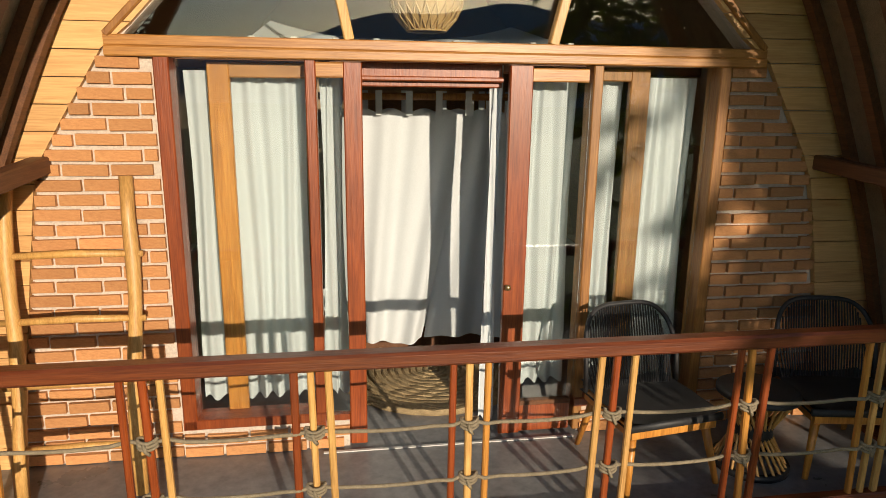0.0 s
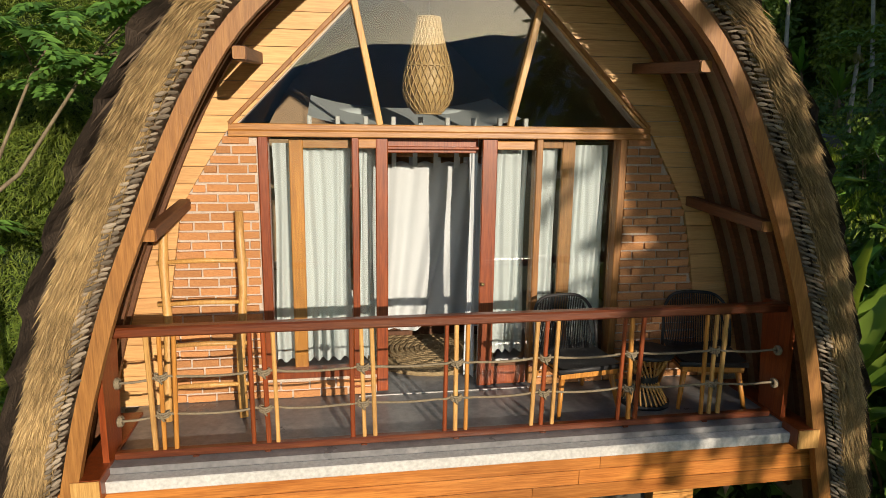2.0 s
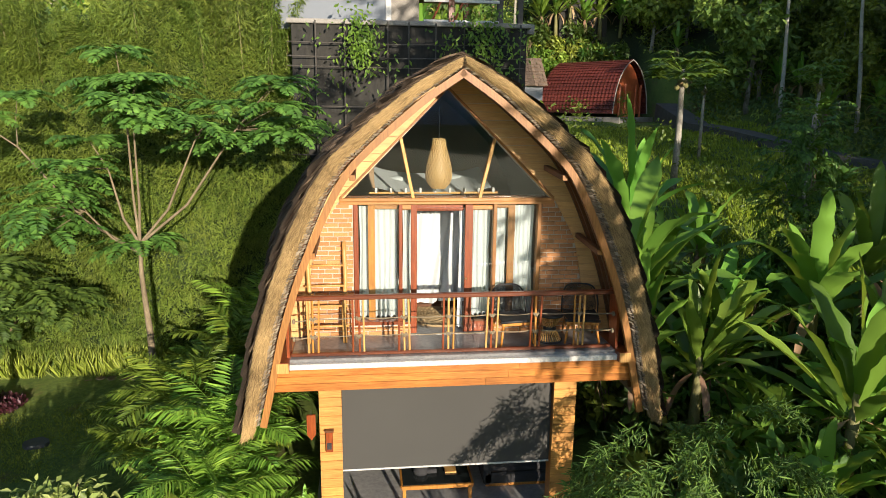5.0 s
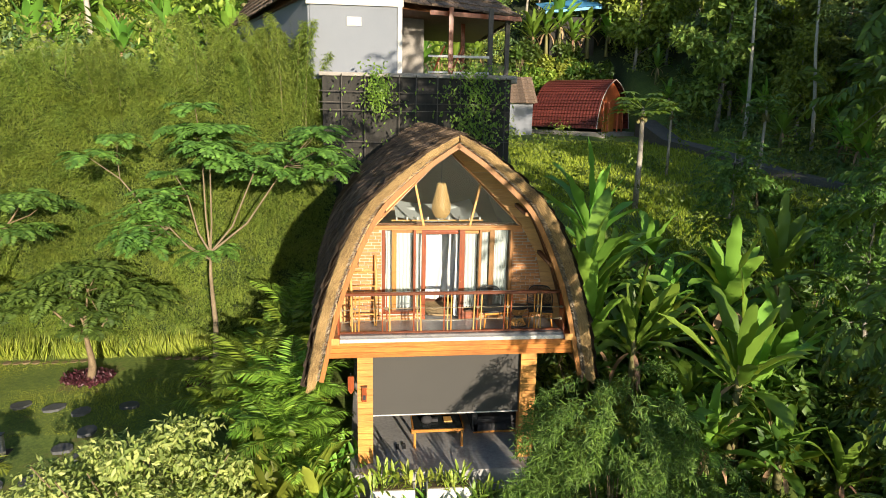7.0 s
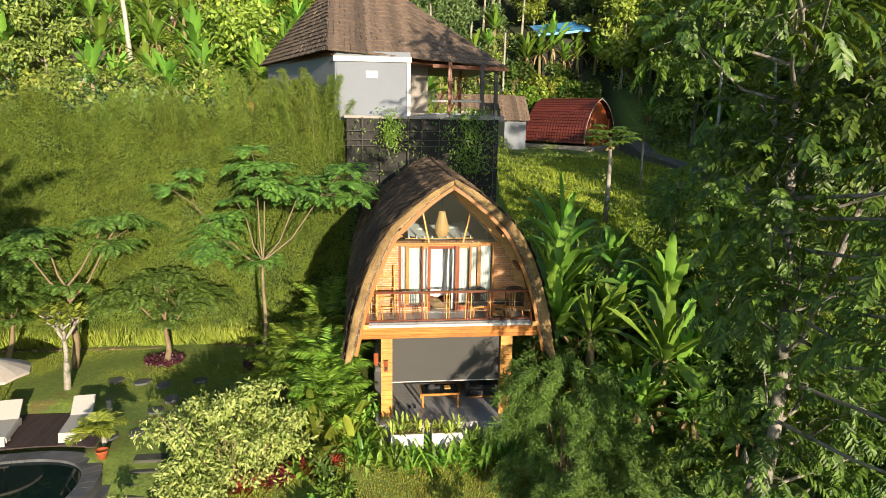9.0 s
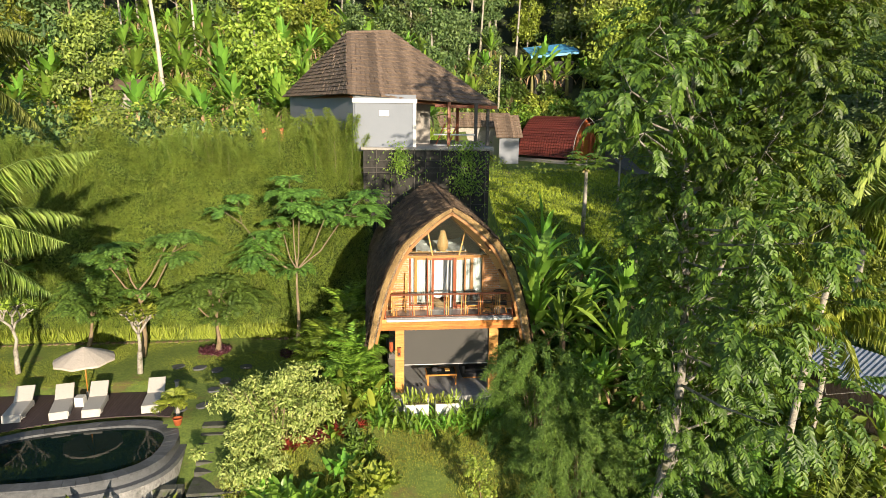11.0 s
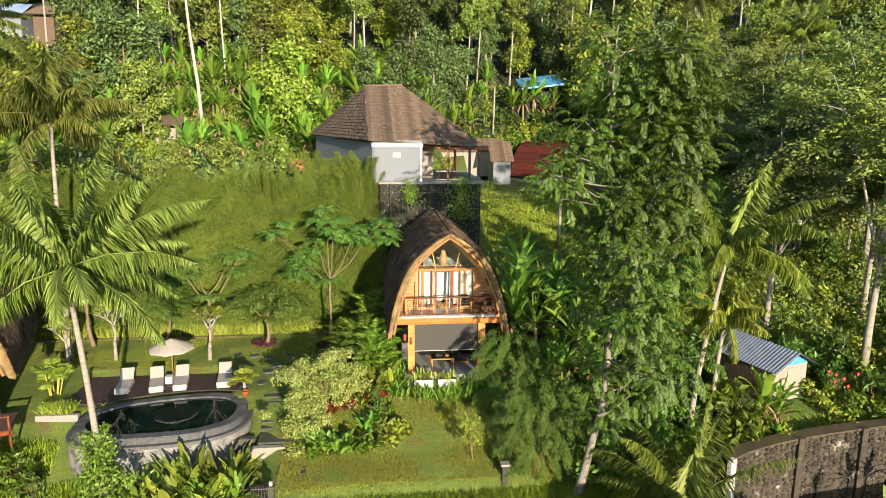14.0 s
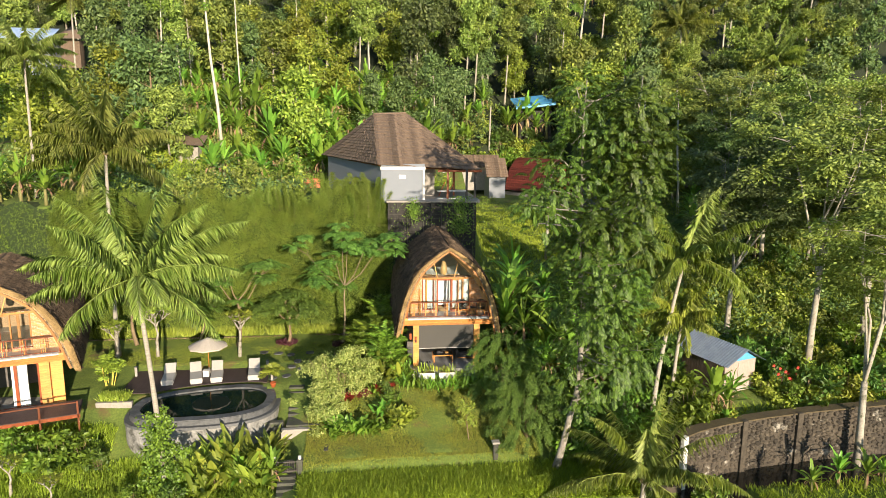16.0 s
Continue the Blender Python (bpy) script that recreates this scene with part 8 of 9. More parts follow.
rc = plant("cordyline", "dark red cordyline along the lawn bank", "plant", (-5.9, -2.1, gz(-5.9, -2.1)), [("leaves", spiky(61, 40, 0.5, 0.07), "leaf_red")], "red cordylines")
for x, y in ((-5.4, -2.0), (-5.0, -1.95), (-4.5, -2.0), (-4.1, -2.05), (-3.6, -2.0), (-6.3, -2.2)):
    again(rc, x, y, gz(x, y), random.uniform(0, 360), random.uniform(0.8, 1.15))
pb = thing("purple_bed", "round bed of dark purple ground-cover plants", "flower bed", (-10.6, 6.2, -1.0), kind="stuff")
g = np.random.default_rng(62)
for cx_, cy_ in ((0.0, 0.0), (3.9, -0.7)):
    n = 900
    a, r_ = g.random(n) * 6.28, np.sqrt(g.random(n)) * 0.75
    P = np.stack([cx_ + r_ * np.cos(a), cy_ - 0.4 + r_ * np.sin(a) * 0.8, g.uniform(0, 0.16, n)], 1)
    part("leaves", tri_mesh("leaves", *leaf_arrays(P, rand_unit(g, n) + np.array([0, 0, 0.7]), rand_unit(g, n) + np.array([0, 0, 1.0]), 0.13, 0.07)), "leaf_purple", pb)

# iris strip and edging along the foot of the hedge
g = np.random.default_rng(63)
n = 11000
x = g.uniform(-26, -5.2, n)
keep = np.sin(x * 2.1) + np.sin(x * 5.3 + 1) + g.normal(0, 0.7, n) > -0.5
x = x[keep]
n = len(x)
P = np.stack([x, g.uniform(7.35, 7.95, n), np.full(n, -0.92)], 1)
D = np.stack([g.normal(0, 0.35, n), g.normal(-0.15, 0.3, n), np.ones(n)], 1)
ir = solo("iris_strip", tri_mesh("iris_strip", *leaf_arrays(P, D, np.array([0, -1.0, 0.1]) + g.normal(0, 0.4, (n, 3)), g.uniform(0.35, 0.85, n), 0.045, 0.1, 0.2)), "leaf_yellow", "yellow-green sword-leaved strip along the hedge foot", "plants", kind="stuff")
edge_st = put(thing("bed_edging", "low pale log edging along the hedge bed", "edging", (-15, 7.3, -0.95), kind="structure"))
for k in range(70):
    x = -26 + k * 0.3
    wpart(edge_st, "log", Shape().tube([(x, 7.28, -1.3), (x, 7.28 + random.uniform(-0.02, 0.02), -0.92 + random.uniform(-0.04, 0.04))], 0.13, 7), "bark_brown")

# feathery dark bushes at the corner of the house
def feathery(at, seed, h, r, n):
    fb = thing("feathery_bush", "dense dark green feathery bamboo-like bush by the house", "shrub", at, "feathery bushes")
    tagged(part("woody_base", stems_shape(seed, 16, r * 0.6, h * 0.6, 0.018), "bark_brown", fb), kind="stuff")
    g = np.random.default_rng(seed)
    vs = []
    for k in range(n):
        a, q = g.random() * 6.28, r * math.sqrt(g.random())
        z = h * g.uniform(0.10, 1.0) * (1 - 0.30 * (q / r) ** 2)
        c = np.array([q * math.cos(a), q * math.sin(a) * 0.85, z])
        m = 210
        t = g.random((m, 1)) ** 0.7
        way = unit(np.array([math.cos(a) * 0.7, math.sin(a) * 0.7 - 0.25, 0.35]) + g.normal(0, 0.35, 3))
        spine = c + way * t * 0.75 + np.array([0, 0, -0.55]) * t ** 2 + g.normal(0, 0.09, (m, 3)) * (1.1 - t * 0.6)
        D = way * 0.5 + g.normal(0, 0.5, (m, 3)) + np.array([0, 0, -0.45])
        vs.append(leaf_arrays(spine, D, np.array([0, -0.6, 0.6]) + way * 0.4 + g.normal(0, 0.4, (m, 3)), g.uniform(0.09, 0.20, m), g.uniform(0.014, 0.026, m), 0.12, 0.15))
    part("foliage", tri_mesh("foliage", *join_arrays(vs)), "leaf_feather", fb)


feathery((3.0, -3.3, gz(3.0, -3.3) - 0.1), 71, 5.0, 1.6, 150)
feathery((3.9, -5.7, gz(3.9, -5.7) - 0.1), 72, 4.3, 2.0, 170)

# ---- plants: trees of the slope ----
# big feather-leaved trees
s_, lv_ = mass_tree(21, ((0.0, 0.0, 9.4), (0.1, 0.3, 10.6), (0.3, -0.2, 11.8), (0.6, -4.5, 9.6), (1.3, -4.8, 10.8), (0.2, -4.2, 11.3), (0.5, -4.5, 10.3), (0.1, -4.3, 10.0), (0.1, -4.5, 12.3), (1.0, -4.6, 11.9), (1.2, -4.6, 7.6), (2.0, -4.8, 8.5), (-2.6, -4.6, 14.2), (-3.0, -4.8, 15.0), (-1.9, -4.2, 14.6), (-2.2, -4.6, 15.6), (1.4, 0.0, 5.3), (2.1, 0.2, 6.6), (1.0, -0.3, 4.3), (3.2, -0.2, 6.0), (0.6, 0.2, 6.0), (2.4, 0.3, 4.9), (1.7, 0.0, 7.5), (3.0, 0.1, 6.9), (0.9, 0.3, 7.6)), [(0, 0, 0), (0.35, 0, 1.8), (0.95, 0, 4.3), (1.1, 0, 6.1), (1.15, 0.1, 8.7), (0.8, 0.2, 12), (0.6, 0.1, 18.5), (0.7, 0, 20.5)], 36, 8.4, 20.6, 2.8, 0.17, 1.05, 29, bare=13.0)
trA_ob = solo_tree("tall_feather_tree", "tall tree with pale mottled trunk and drooping feather leaves", (4.9, -8.0, -4.0), s_, lv_, "bark_grey", "leaf_glossy", "feather-leaved trees")
s_, lv_ = mass_tree(22, (), [(0, 0, 0), (0.3, -0.5, 4), (0.6, -1.3, 8), (0.9, -2.3, 11.5), (1.5, -2.6, 14), (1.8, -2.6, 20)], 26, 11.0, 19.0, 2.2, 0.11, 1.1, 48)
trB_ob = solo_tree("tall_feather_tree", "tall feather-leaved tree with leaning forked trunk", (6.2, -6.2, -3.4), s_, lv_, "bark_grey", "leaf_glossy", "feather-leaved trees")
s_, lv_ = mass_tree(24, (), [(0, 0, 0), (-0.3, 0, 3), (-0.6, 0, 6), (-0.7, 0, 9)], 17, 3.4, 9.0, 1.5, 0.12, 1.05, 36)
trC_ob = solo_tree("feather_tree", "mid-sized feather-leaved tree beside the house", (11.4, -1.2, gz(11.4, -1.2) - 0.3), s_, lv_, "bark_grey", "leaf_glossy", "feather-leaved trees")
trC_ob.scale = (0.62, 0.62, 0.55)
for x, y, a, q in ((10.6, 5.8, 300, 0.75), (13.0, 2.5, 10, 0.7), (7.0, -6.6, 70, 0.40), (5.6, -6.2, 250, 0.34), (8.6, -7.0, 150, 0.42), (10.2, -4.2, 200, 0.5)):
    again(trC_ob, x, y, gz(x, y) - 0.2, a, q)

# plate-crowned trees with white trunks
s_, lv_ = plate_tree(23, 17.0, 6.2)
ly = solo_tree("layered_tree", "white-trunked tree with flat layered crown", (23.5, -1.6, -1.4), s_, lv_, "bark_pale", "forest_mid", "layered trees")
s_, lv_ = plate_tree(25, 14.0, 5.6, 0.17)
ly2 = solo_tree("layered_tree", "forked tree with flat layered dark crown", (20.8, 3.6, gz(20.8, 3.6) - 0.2), s_, lv_, "bark_pale", "forest_dark", "layered trees")
for x, y, a, sc in ((22.6, -7.9, 100, 0.95), (31, 3, 200, 1.0), (34, 12, 30, 1.0), (36, -3, 70, 1.05), (30, 22, 20, 0.95), (42, 6, 120, 1.0)):
    again(ly, x, y, gz(x, y) - 0.2, a, sc)
for x, y, a, sc in ((28.5, 5, 300, 1.05), (29, 13, 80, 1.0), (28.0, 17.5, 160, 0.95), (38, 18, 250, 1.05), (28.5, -2.5, 10, 0.9), (33, 26, 10, 1.0)):
    again(ly2, x, y, gz(x, y) - 0.2, a, sc)

# coconut palms
def coconut(at, seed, h, lean, n, fl, label, mat_="leaf_palm", **kw):
    tr, cr, hk = palm_parts(seed, h, lean, n, fl, mat=mat_, **kw)
    return plant("coconut_palm", label, "palm", at, [("trunk", tr, "palm_trunk"), ("crown", cr, mat_), ("coconuts", hk, "banana_stem")], "coconut palms")


coconut((-15.2, -7.6, -4.35), 81, 11.3, (-0.65, -0.1), 22, 5.6, "tall coconut palm leaning over the pool", r=0.15, pairs=84, ll=1.1, lw=0.024)
cp2 = coconut((-21.5, 4.6, -1.2), 82, 13.6, (0.2, 0.1), 25, 5.2, "tall coconut palm behind the neighbouring house", r=0.15, pairs=64, ll=0.95, lw=0.036)
coconut((11.0, -6.1, -2.3), 83, 9.5, (1.4, 0.3), 24, 4.6, "coconut palm with pale leaning trunk on the slope", r=0.14, pairs=64, ll=0.9, lw=0.036)
coconut((12.3, -5.6, -1.9), 84, 5.6, (0.3, 0.0), 16, 2.6, "small yellowing coconut palm beside the hut", "leaf_yellow", r=0.13, pairs=36, ll=0.7, lw=0.06)
coconut((8.7, -10.6, -4.2), 85, 1.3, (0, 0), 20, 5.2, "young coconut palm by the stream", r=0.16, pairs=64, ll=0.85, lw=0.026, up=1.15)
again(cp2, -30, 14, gz(-30, 14), 60, 0.8)
again(cp2, 46, 40, gz(46, 40), 100, 0.9)
again(cp2, 37, 48, gz(37, 48), 200, 1.0)
again(cp2, 55, 70, gz(55, 70), 20, 1.1)
again(cp2, -40, 48, gz(-40, 48), 20, 0.9)

# papaya
pp_tr = Shape().tube([(0, 0, 0), (0.05, 0.02, 2.2), (0.02, 0.0, 4.4)], [0.10, 0.085, 0.06], 8)
g = np.random.default_rng(91)
out = []
for k in range(26):
    a, e = 2.4 * k, g.uniform(-0.25, 0.9)
    d = np.array([math.cos(a) * math.cos(e), math.sin(a) * math.cos(e), math.sin(e)])
    p0 = np.array([0.02, 0, 4.3])
    q = p0 + d * g.uniform(0.6, 0.95)
    out.append(shape_arrays(Shape().tube([p0, q], [0.014, 0.01], 4, False)))
    m = 9
    aa = np.linspace(-2.4, 2.4, m) + a
    D = np.stack([np.cos(aa), np.sin(aa), np.full(m, -0.25)], 1)
    out.append(leaf_arrays(np.repeat(q[None], m, 0), D, np.array([0, 0, 1.0]) + g.normal(0, 0.15, (m, 3)), g.uniform(0.3, 0.5, m), 0.17, 0.1, 0.1))
pap_fruit = Shape()
for k in range(8):
    pap_fruit.lathe([(0.0, -0.11), (0.06, -0.07), (0.075, 0.0), (0.05, 0.08), (0.0, 0.11)], 8, (0.11 * math.cos(k), 0.11 * math.sin(k), 4.0 - 0.06 * (k % 4)))
pa = plant("papaya_tree", "papaya tree with bare slender trunk and lobed leaves", "tree", (9.7, 12.6, gz(9.7, 12.6) - 0.1), [("trunk", pp_tr, "bark_pale"), ("leaves", tri_mesh("leaves", *join_arrays(out)), "leaf_mid"), ("fruit", pap_fruit, "banana_stem")], "papaya trees")
pa.scale = (1.35, 1.35, 1.05)
again(pa, 15.5, 22, gz(15.5, 22), 50, 0.9)
again(pa, 17.8, 16.5, gz(17.8, 16.5), 150, 1.0)

# bananas
BAN = []
for k, (h, n, l, w) in enumerate(((1.7, 15, 1.70, 0.36), (1.2, 14, 1.50, 0.34), (2.2, 15, 1.85, 0.38))):
    s, m, dry_ = banana_parts(100 + k, h, n, l, w)
    BAN.append(plant("banana_plant", "banana plant with broad arching leaves", "banana plant", ((4.5, 3.6, gz(4.5, 3.6)), (7.3, 4.6, gz(7.3, 4.6)), (5.5, 6.3, gz(5.5, 6.3)))[k], [("stem", s, "banana_stem"), ("leaves", m, "leaf_banana"), ("dry_leaves", dry_, "leaf_dry")], "banana plants"))
spots_ = [(6.4, 6.2, 1.3), (8.2, 7.6, 1.2), (6.9, 3.6, 1.5), (7.2, -0.3, 1.3), (8.2, 0.4, 1.4), (6.5, 0.9, 1.2), (9.4, 1.4, 1.5), (10.4, 2.4, 1.5), (9.0, 3.4, 1.5), (5.4, 1.8, 1.1), (6.2, -1.0, 0.9), (9.3, -1.6, 1.0), (11.5, 5.0, 1.3), (13.2, 3.0, 1.3), (4.3, 2.4, 1.2), (8.0, -1.2, 1.0),
          (14.5, -6.3, 1.35), (-10.4, -6.6, 0.75), (-11.6, -7.0, 0.8), (-12.9, -7.2, 0.7), (-9.9, -7.6, 0.7), (-13.6, -6.6, 0.6), (15.4, -6.2, 0.8), (16.0, -5.6, 0.7), (14.9, -7.1, 0.55), (19.4, -10.5, 0.7), (20.6, -10.9, 0.8), (22.0, -10.4, 0.8), (23.4, -10.7, 0.7), (17.6, -10.9, 0.6), (26, 20, 1.1), (28, 24, 1.1), (25, 26, 1.1), (30, 28, 1.1), (33, 22, 1.1)]
BAN[0].scale, BAN[1].scale, BAN[2].scale = (1.65, 1.65, 1.9), (1.3, 1.3, 1.35), (1.4, 1.4, 1.6)
for x, y, s in spots_:
    again(random.choice(BAN), x, y, gz(x, y) - 0.1, random.uniform(0, 360), s)
for k in range(190):
    x, y = random.uniform(-38, 3), random.uniform(22, 54)
    if (-10 < x and y < 26) or (-27.5 < x < -19 and 23 < y < 33.5):
        continue
    again(random.choice(BAN), x, y, gz(x, y) - 0.2, random.uniform(0, 360), random.uniform(1.0, 1.7))
for k in range(30):
    x, y = random.uniform(-17, -5), random.uniform(23.5, 36)
    again(random.choice(BAN), x, y, gz(x, y) - 0.2, random.uniform(0, 360), random.uniform(0.8, 1.4))
for k in range(10):
    x, y = random.uniform(-32, -24), random.uniform(9, 16)
    again(random.choice(BAN), x, y, gz(x, y) - 0.2, random.uniform(0, 360), random.uniform(0.9, 1.2))

# undergrowth shrubs
SH = [shrub("slope_shrub", "leafy green shrub on the slope", (4.0, -1.6, gz(4.0, -1.6)), 120, 700, 0.95, 1.5, 0.32, 0.16, "leaf_mid", "slope shrubs"),
      shrub("slope_shrub", "dark leafy shrub on the slope", (5.2, -0.4, gz(5.2, -0.4)), 121, 700, 1.0, 1.8, 0.36, 0.15, "leaf_dark", "slope shrubs"),
      shrub("slope_shrub", "bright yellow-green shrub on the slope", (6.9, -2.4, gz(6.9, -2.4)), 122, 650, 0.9, 1.3, 0.29, 0.15, "leaf_yellow", "slope shrubs")]


def free(x, y):
    """False where buildings, lawns, water and paths stand."""
    if -3.9 < x < 3.1 and -3 < y < 9:
        return False
    if -9.3 < x < 4.2 and 8.4 < y < 23.5:
        return False
    if 8.5 < x < 22.5 and 36.5 < y < 49.5:
        return False
    if 14.8 < x < 18.8 and -6 < y < 0:
        return False
    return True


for k in range(190):
    u = random.random()
    if u < 0.55:
        x, y = random.uniform(3.6, 14), random.uniform(-6.5, 9)
        if (y < -2 and k % 2) or k % 5 in (1, 3):
            continue
    elif u < 0.7:
        x, y = random.uniform(10, 32), random.uniform(-7, 14)
    elif u < 0.82:
        x, y = random.uniform(-30, -19.5), random.uniform(-9, -5.5)
    elif u < 0.9:
        x, y = random.uniform(-18, -9.5), random.uniform(-9.4, -6.4)
    else:
        x, y = random.uniform(-27, -3), random.uniform(24, 46)
    if not free(x, y) or (7.0 < x < 14.5 and 8 < y < 38) or (-18.6 < x < -10 and y > -6.2 and y < 0):
        continue
    if 0.7 <= u < 0.9:
        continue
    again(random.choice(SH), x, y, gz(x, y) - 0.15, random.uniform(0, 360), random.uniform(0.7, 1.5))
for x, y, s in ((-22.3, -5.4, 1.0), (-21.2, -5.6, 1.1), (-20.2, -5.0, 1.0), (-19.3, -5.2, 0.8), (-23.4, -5.0, 1.0), (-16.6, -8.2, 0.6), (-14.6, -8.9, 0.7), (18.9, -4.2, 0.9), (20.0, -5.2, 0.8), (20.9, -3.6, 1.1), (22.0, -5.0, 0.9), (23.0, -3.4, 1.2), (24.2, -4.6, 1.1), (25.4, -3.2, 1.2), (26.4, -4.8, 1.1), (27.6, -3.4, 1.3), (28.8, -4.8, 1.2), (21.5, -1.2, 1.2), (25.0, -0.6, 1.3), (28, 0.2, 1.3), (13.2, -7.2, 0.8), (4.4, -2.9, 0.75), (5.3, -3.3, 0.8), (6.1, -3.6, 0.7), (4.6, -4.2, 0.7), (15.0, -6.9, 0.7), (19.0, -6.0, 0.9), (21.5, -5.4, 0.9), (12.2, -11.0, 0.9), (24.0, -5.6, 1.0)):
    again(random.choice(SH[:2] if x < 0 else SH), x, y, gz(x, y) - 0.1, random.uniform(0, 360), s)

# joined undergrowth of the hillside
def undergrowth(name, label, n, per, leaf, seed, l, w, zones):
    g = np.random.default_rng(seed)
    cs = []
    for x0, x1, y0, y1, share in zones:
        m = int(n * share)
        x, y = g.uniform(x0, x1, m), g.uniform(y0, y1, m)
        keep = np.array([free(a, b) and not (14.8 < a < 21.2 and 48.4 < b < 54.5) and not (-26.5 < a < -19.5 and 24 < b < 33.6) for a, b in zip(x, y)])
        x, y = x[keep], y[keep]
        tall = g.uniform(0.2, 1.0, len(x)) * (0.6 + 0.9 * (np.sin(x * 0.9 + y * 0.4) * np.sin(y * 0.7) > -0.1))
        for k in range(3):
            cs.append(np.stack([x + g.normal(0, 0.45, len(x)), y + g.normal(0, 0.45, len(x)), ground_z(x, y) + tall * (0.25 + 0.75 * k)], 1))
    solo(name, tri_mesh(name, *clump_leaves(g, np.concatenate(cs), per, 0.62, l, w, 0.1, 0.8)), leaf, label, "undergrowth", kind="stuff")


HILL = ((19, 44, 1, 16, 0.16), (-40, 3, 12.0, 24, 0.26), (-40, 3, 24, 58, 0.38), (2, 27, 46.2, 60, 0.18), (22.8, 42, 14, 46, 0.18))
undergrowth("hill_undergrowth", "dense mid-green undergrowth on the hillside", 620, 26, "forest_mid", 301, 0.34, 0.16, HILL)
undergrowth("hill_thicket", "bright yellow-green thicket on the hillside", 330, 26, "leaf_lime", 302, 0.32, 0.14, HILL)
undergrowth("dark_thicket", "dark leafy thicket under the trees", 420, 26, "forest_dark", 303, 0.36, 0.17, HILL)
undergrowth("terrace_shrubs", "scattered low shrubs on the grassy terraces", 45, 30, "leaf_mid", 304, 0.22, 0.10, ((4.5, 20, 10, 38, 1.0),))
for k in range(26):
    x, y = random.uniform(2, 26), random.uniform(46.5, 58)
    if 14.8 < x < 21.2 and 48.4 < y < 54.5:
        continue
    again(random.choice(BAN), x, y, gz(x, y) - 0.2, random.uniform(0, 360), random.uniform(1.0, 1.5))
for x, y, q in ((15.4, 49.4, 1.5), (16.7, 49.6, 1.7), (18.1, 49.4, 1.5), (19.5, 49.6, 1.7), (21.4, 49.6, 1.5), (14.0, 49.7, 1.6)):
    again(random.choice(BAN), x, y, gz(x, y) - 0.2, random.uniform(0, 360), q)
for k in range(30):
    x = 8.0 + 0.47 * k
    y = (47.9 if 12.5 < x < 18.5 else 46.7) + 0.45 * (k % 4)
    again(random.choice(SH), x, y, 5.2 + 2.0 * (y - 46.2), random.uniform(0, 360), random.uniform(1.0, 1.7))
for k in range(14):
    x, y = random.uniform(23, 38), random.uniform(14, 44)
    again(random.choice(BAN), x, y, gz(x, y) - 0.2, random.uniform(0, 360), random.uniform(0.9, 1.3))

# ---- hillside forest ----
FT = []
for k, (h, n, sp, leaf, bark, lab, per, ll_, lw_) in enumerate((
        (8.5, 9, 2.6, "forest_mid", "bark_grey", "leafy forest tree on the hillside", 64, 0.46, 0.23),
        (11.0, 9, 2.4, "forest_dark", "bark_pale", "tall dark forest tree on the hillside", 64, 0.46, 0.22),
        (7.0, 8, 2.8, "leaf_lime", "bark_grey", "bright yellow-green tree on the hillside", 64, 0.42, 0.22),
        (13.0, 8, 1.9, "forest_mid", "bark_pale", "slender pale-trunked forest tree", 60, 0.42, 0.20),
        (9.5, 10, 3.1, "forest_dark", "bark_brown", "spreading dark forest tree", 64, 0.48, 0.23))):
    g = np.random.default_rng(140 + k)
    s, tp = limbs(g, h, 0.20 if k != 3 else 0.5, n + 2, sp, 0.13, 0.6, 0.10)
    FT.append(solo_tree("forest_tree", lab, ((31, 42, gz(31, 42)), (27, 36, gz(27, 36)), (-12, 47, gz(-12, 47)), (-27, 46, gz(-27, 46)), (5, 50, gz(5, 50)))[k], s, clump_leaves(g, tp, per, sp * 0.36, ll_, lw_, 0.15, 0.75), bark, leaf, "forest trees"))
rf = random.Random(6)
placed = []
tries = 0
while len(placed) < 240 and tries < 6000:
    tries += 1
    y = 28 + 72 * rf.random() ** 1.25
    wide = 30 + y * 0.72
    x = -4 + rf.uniform(-wide, wide)
    if x < 8 and y < 50 and rf.random() < 0.90:
        continue
    if not free(x, y) or (3 < x < 24.5 and y < 46) or (14 < x < 21.5 and 46 < y < 55):
        continue
    if -57 < x < -37 and 38 < y < 61:
        continue
    if -22 < x < -14 and y < 40:
        continue
    if any((x - a) ** 2 + (y - b) ** 2 < (2.4 + y * 0.015) ** 2 for a, b in placed):
        continue
    placed.append((x, y))
    again(rf.choice(FT), x, y, gz(x, y) - 0.3, rf.uniform(0, 360), rf.uniform(0.75, 1.35))
for x, y in ((29, 14), (34, 14), (40, 20), (44, 26), (50, 12), (48, 34), (33, 38), (27, 38), (60, 20), (55, 30), (12, 58), (17, 59), (22, 58), (19, 64), (14, 65), (25, 62), (9, 56), (78, 84), (86, 88), (92, 78), (96, 92), (84, 98), (72, 92), (100, 84), (62, 40), (68, 50), (58, 46), (74, 60), (66, 66), (52, 56), (80, 72), (70, 78), (60, 74), (88, 64), (76, 48), (49, 44), (-32, 22), (-38, 16), (-36, 30), (-45, 22), (-42, 36), (-33, 38)):
    again(rf.choice(FT), x, y, gz(x, y) - 0.3, rf.uniform(0, 360), rf.uniform(0.8, 1.25))
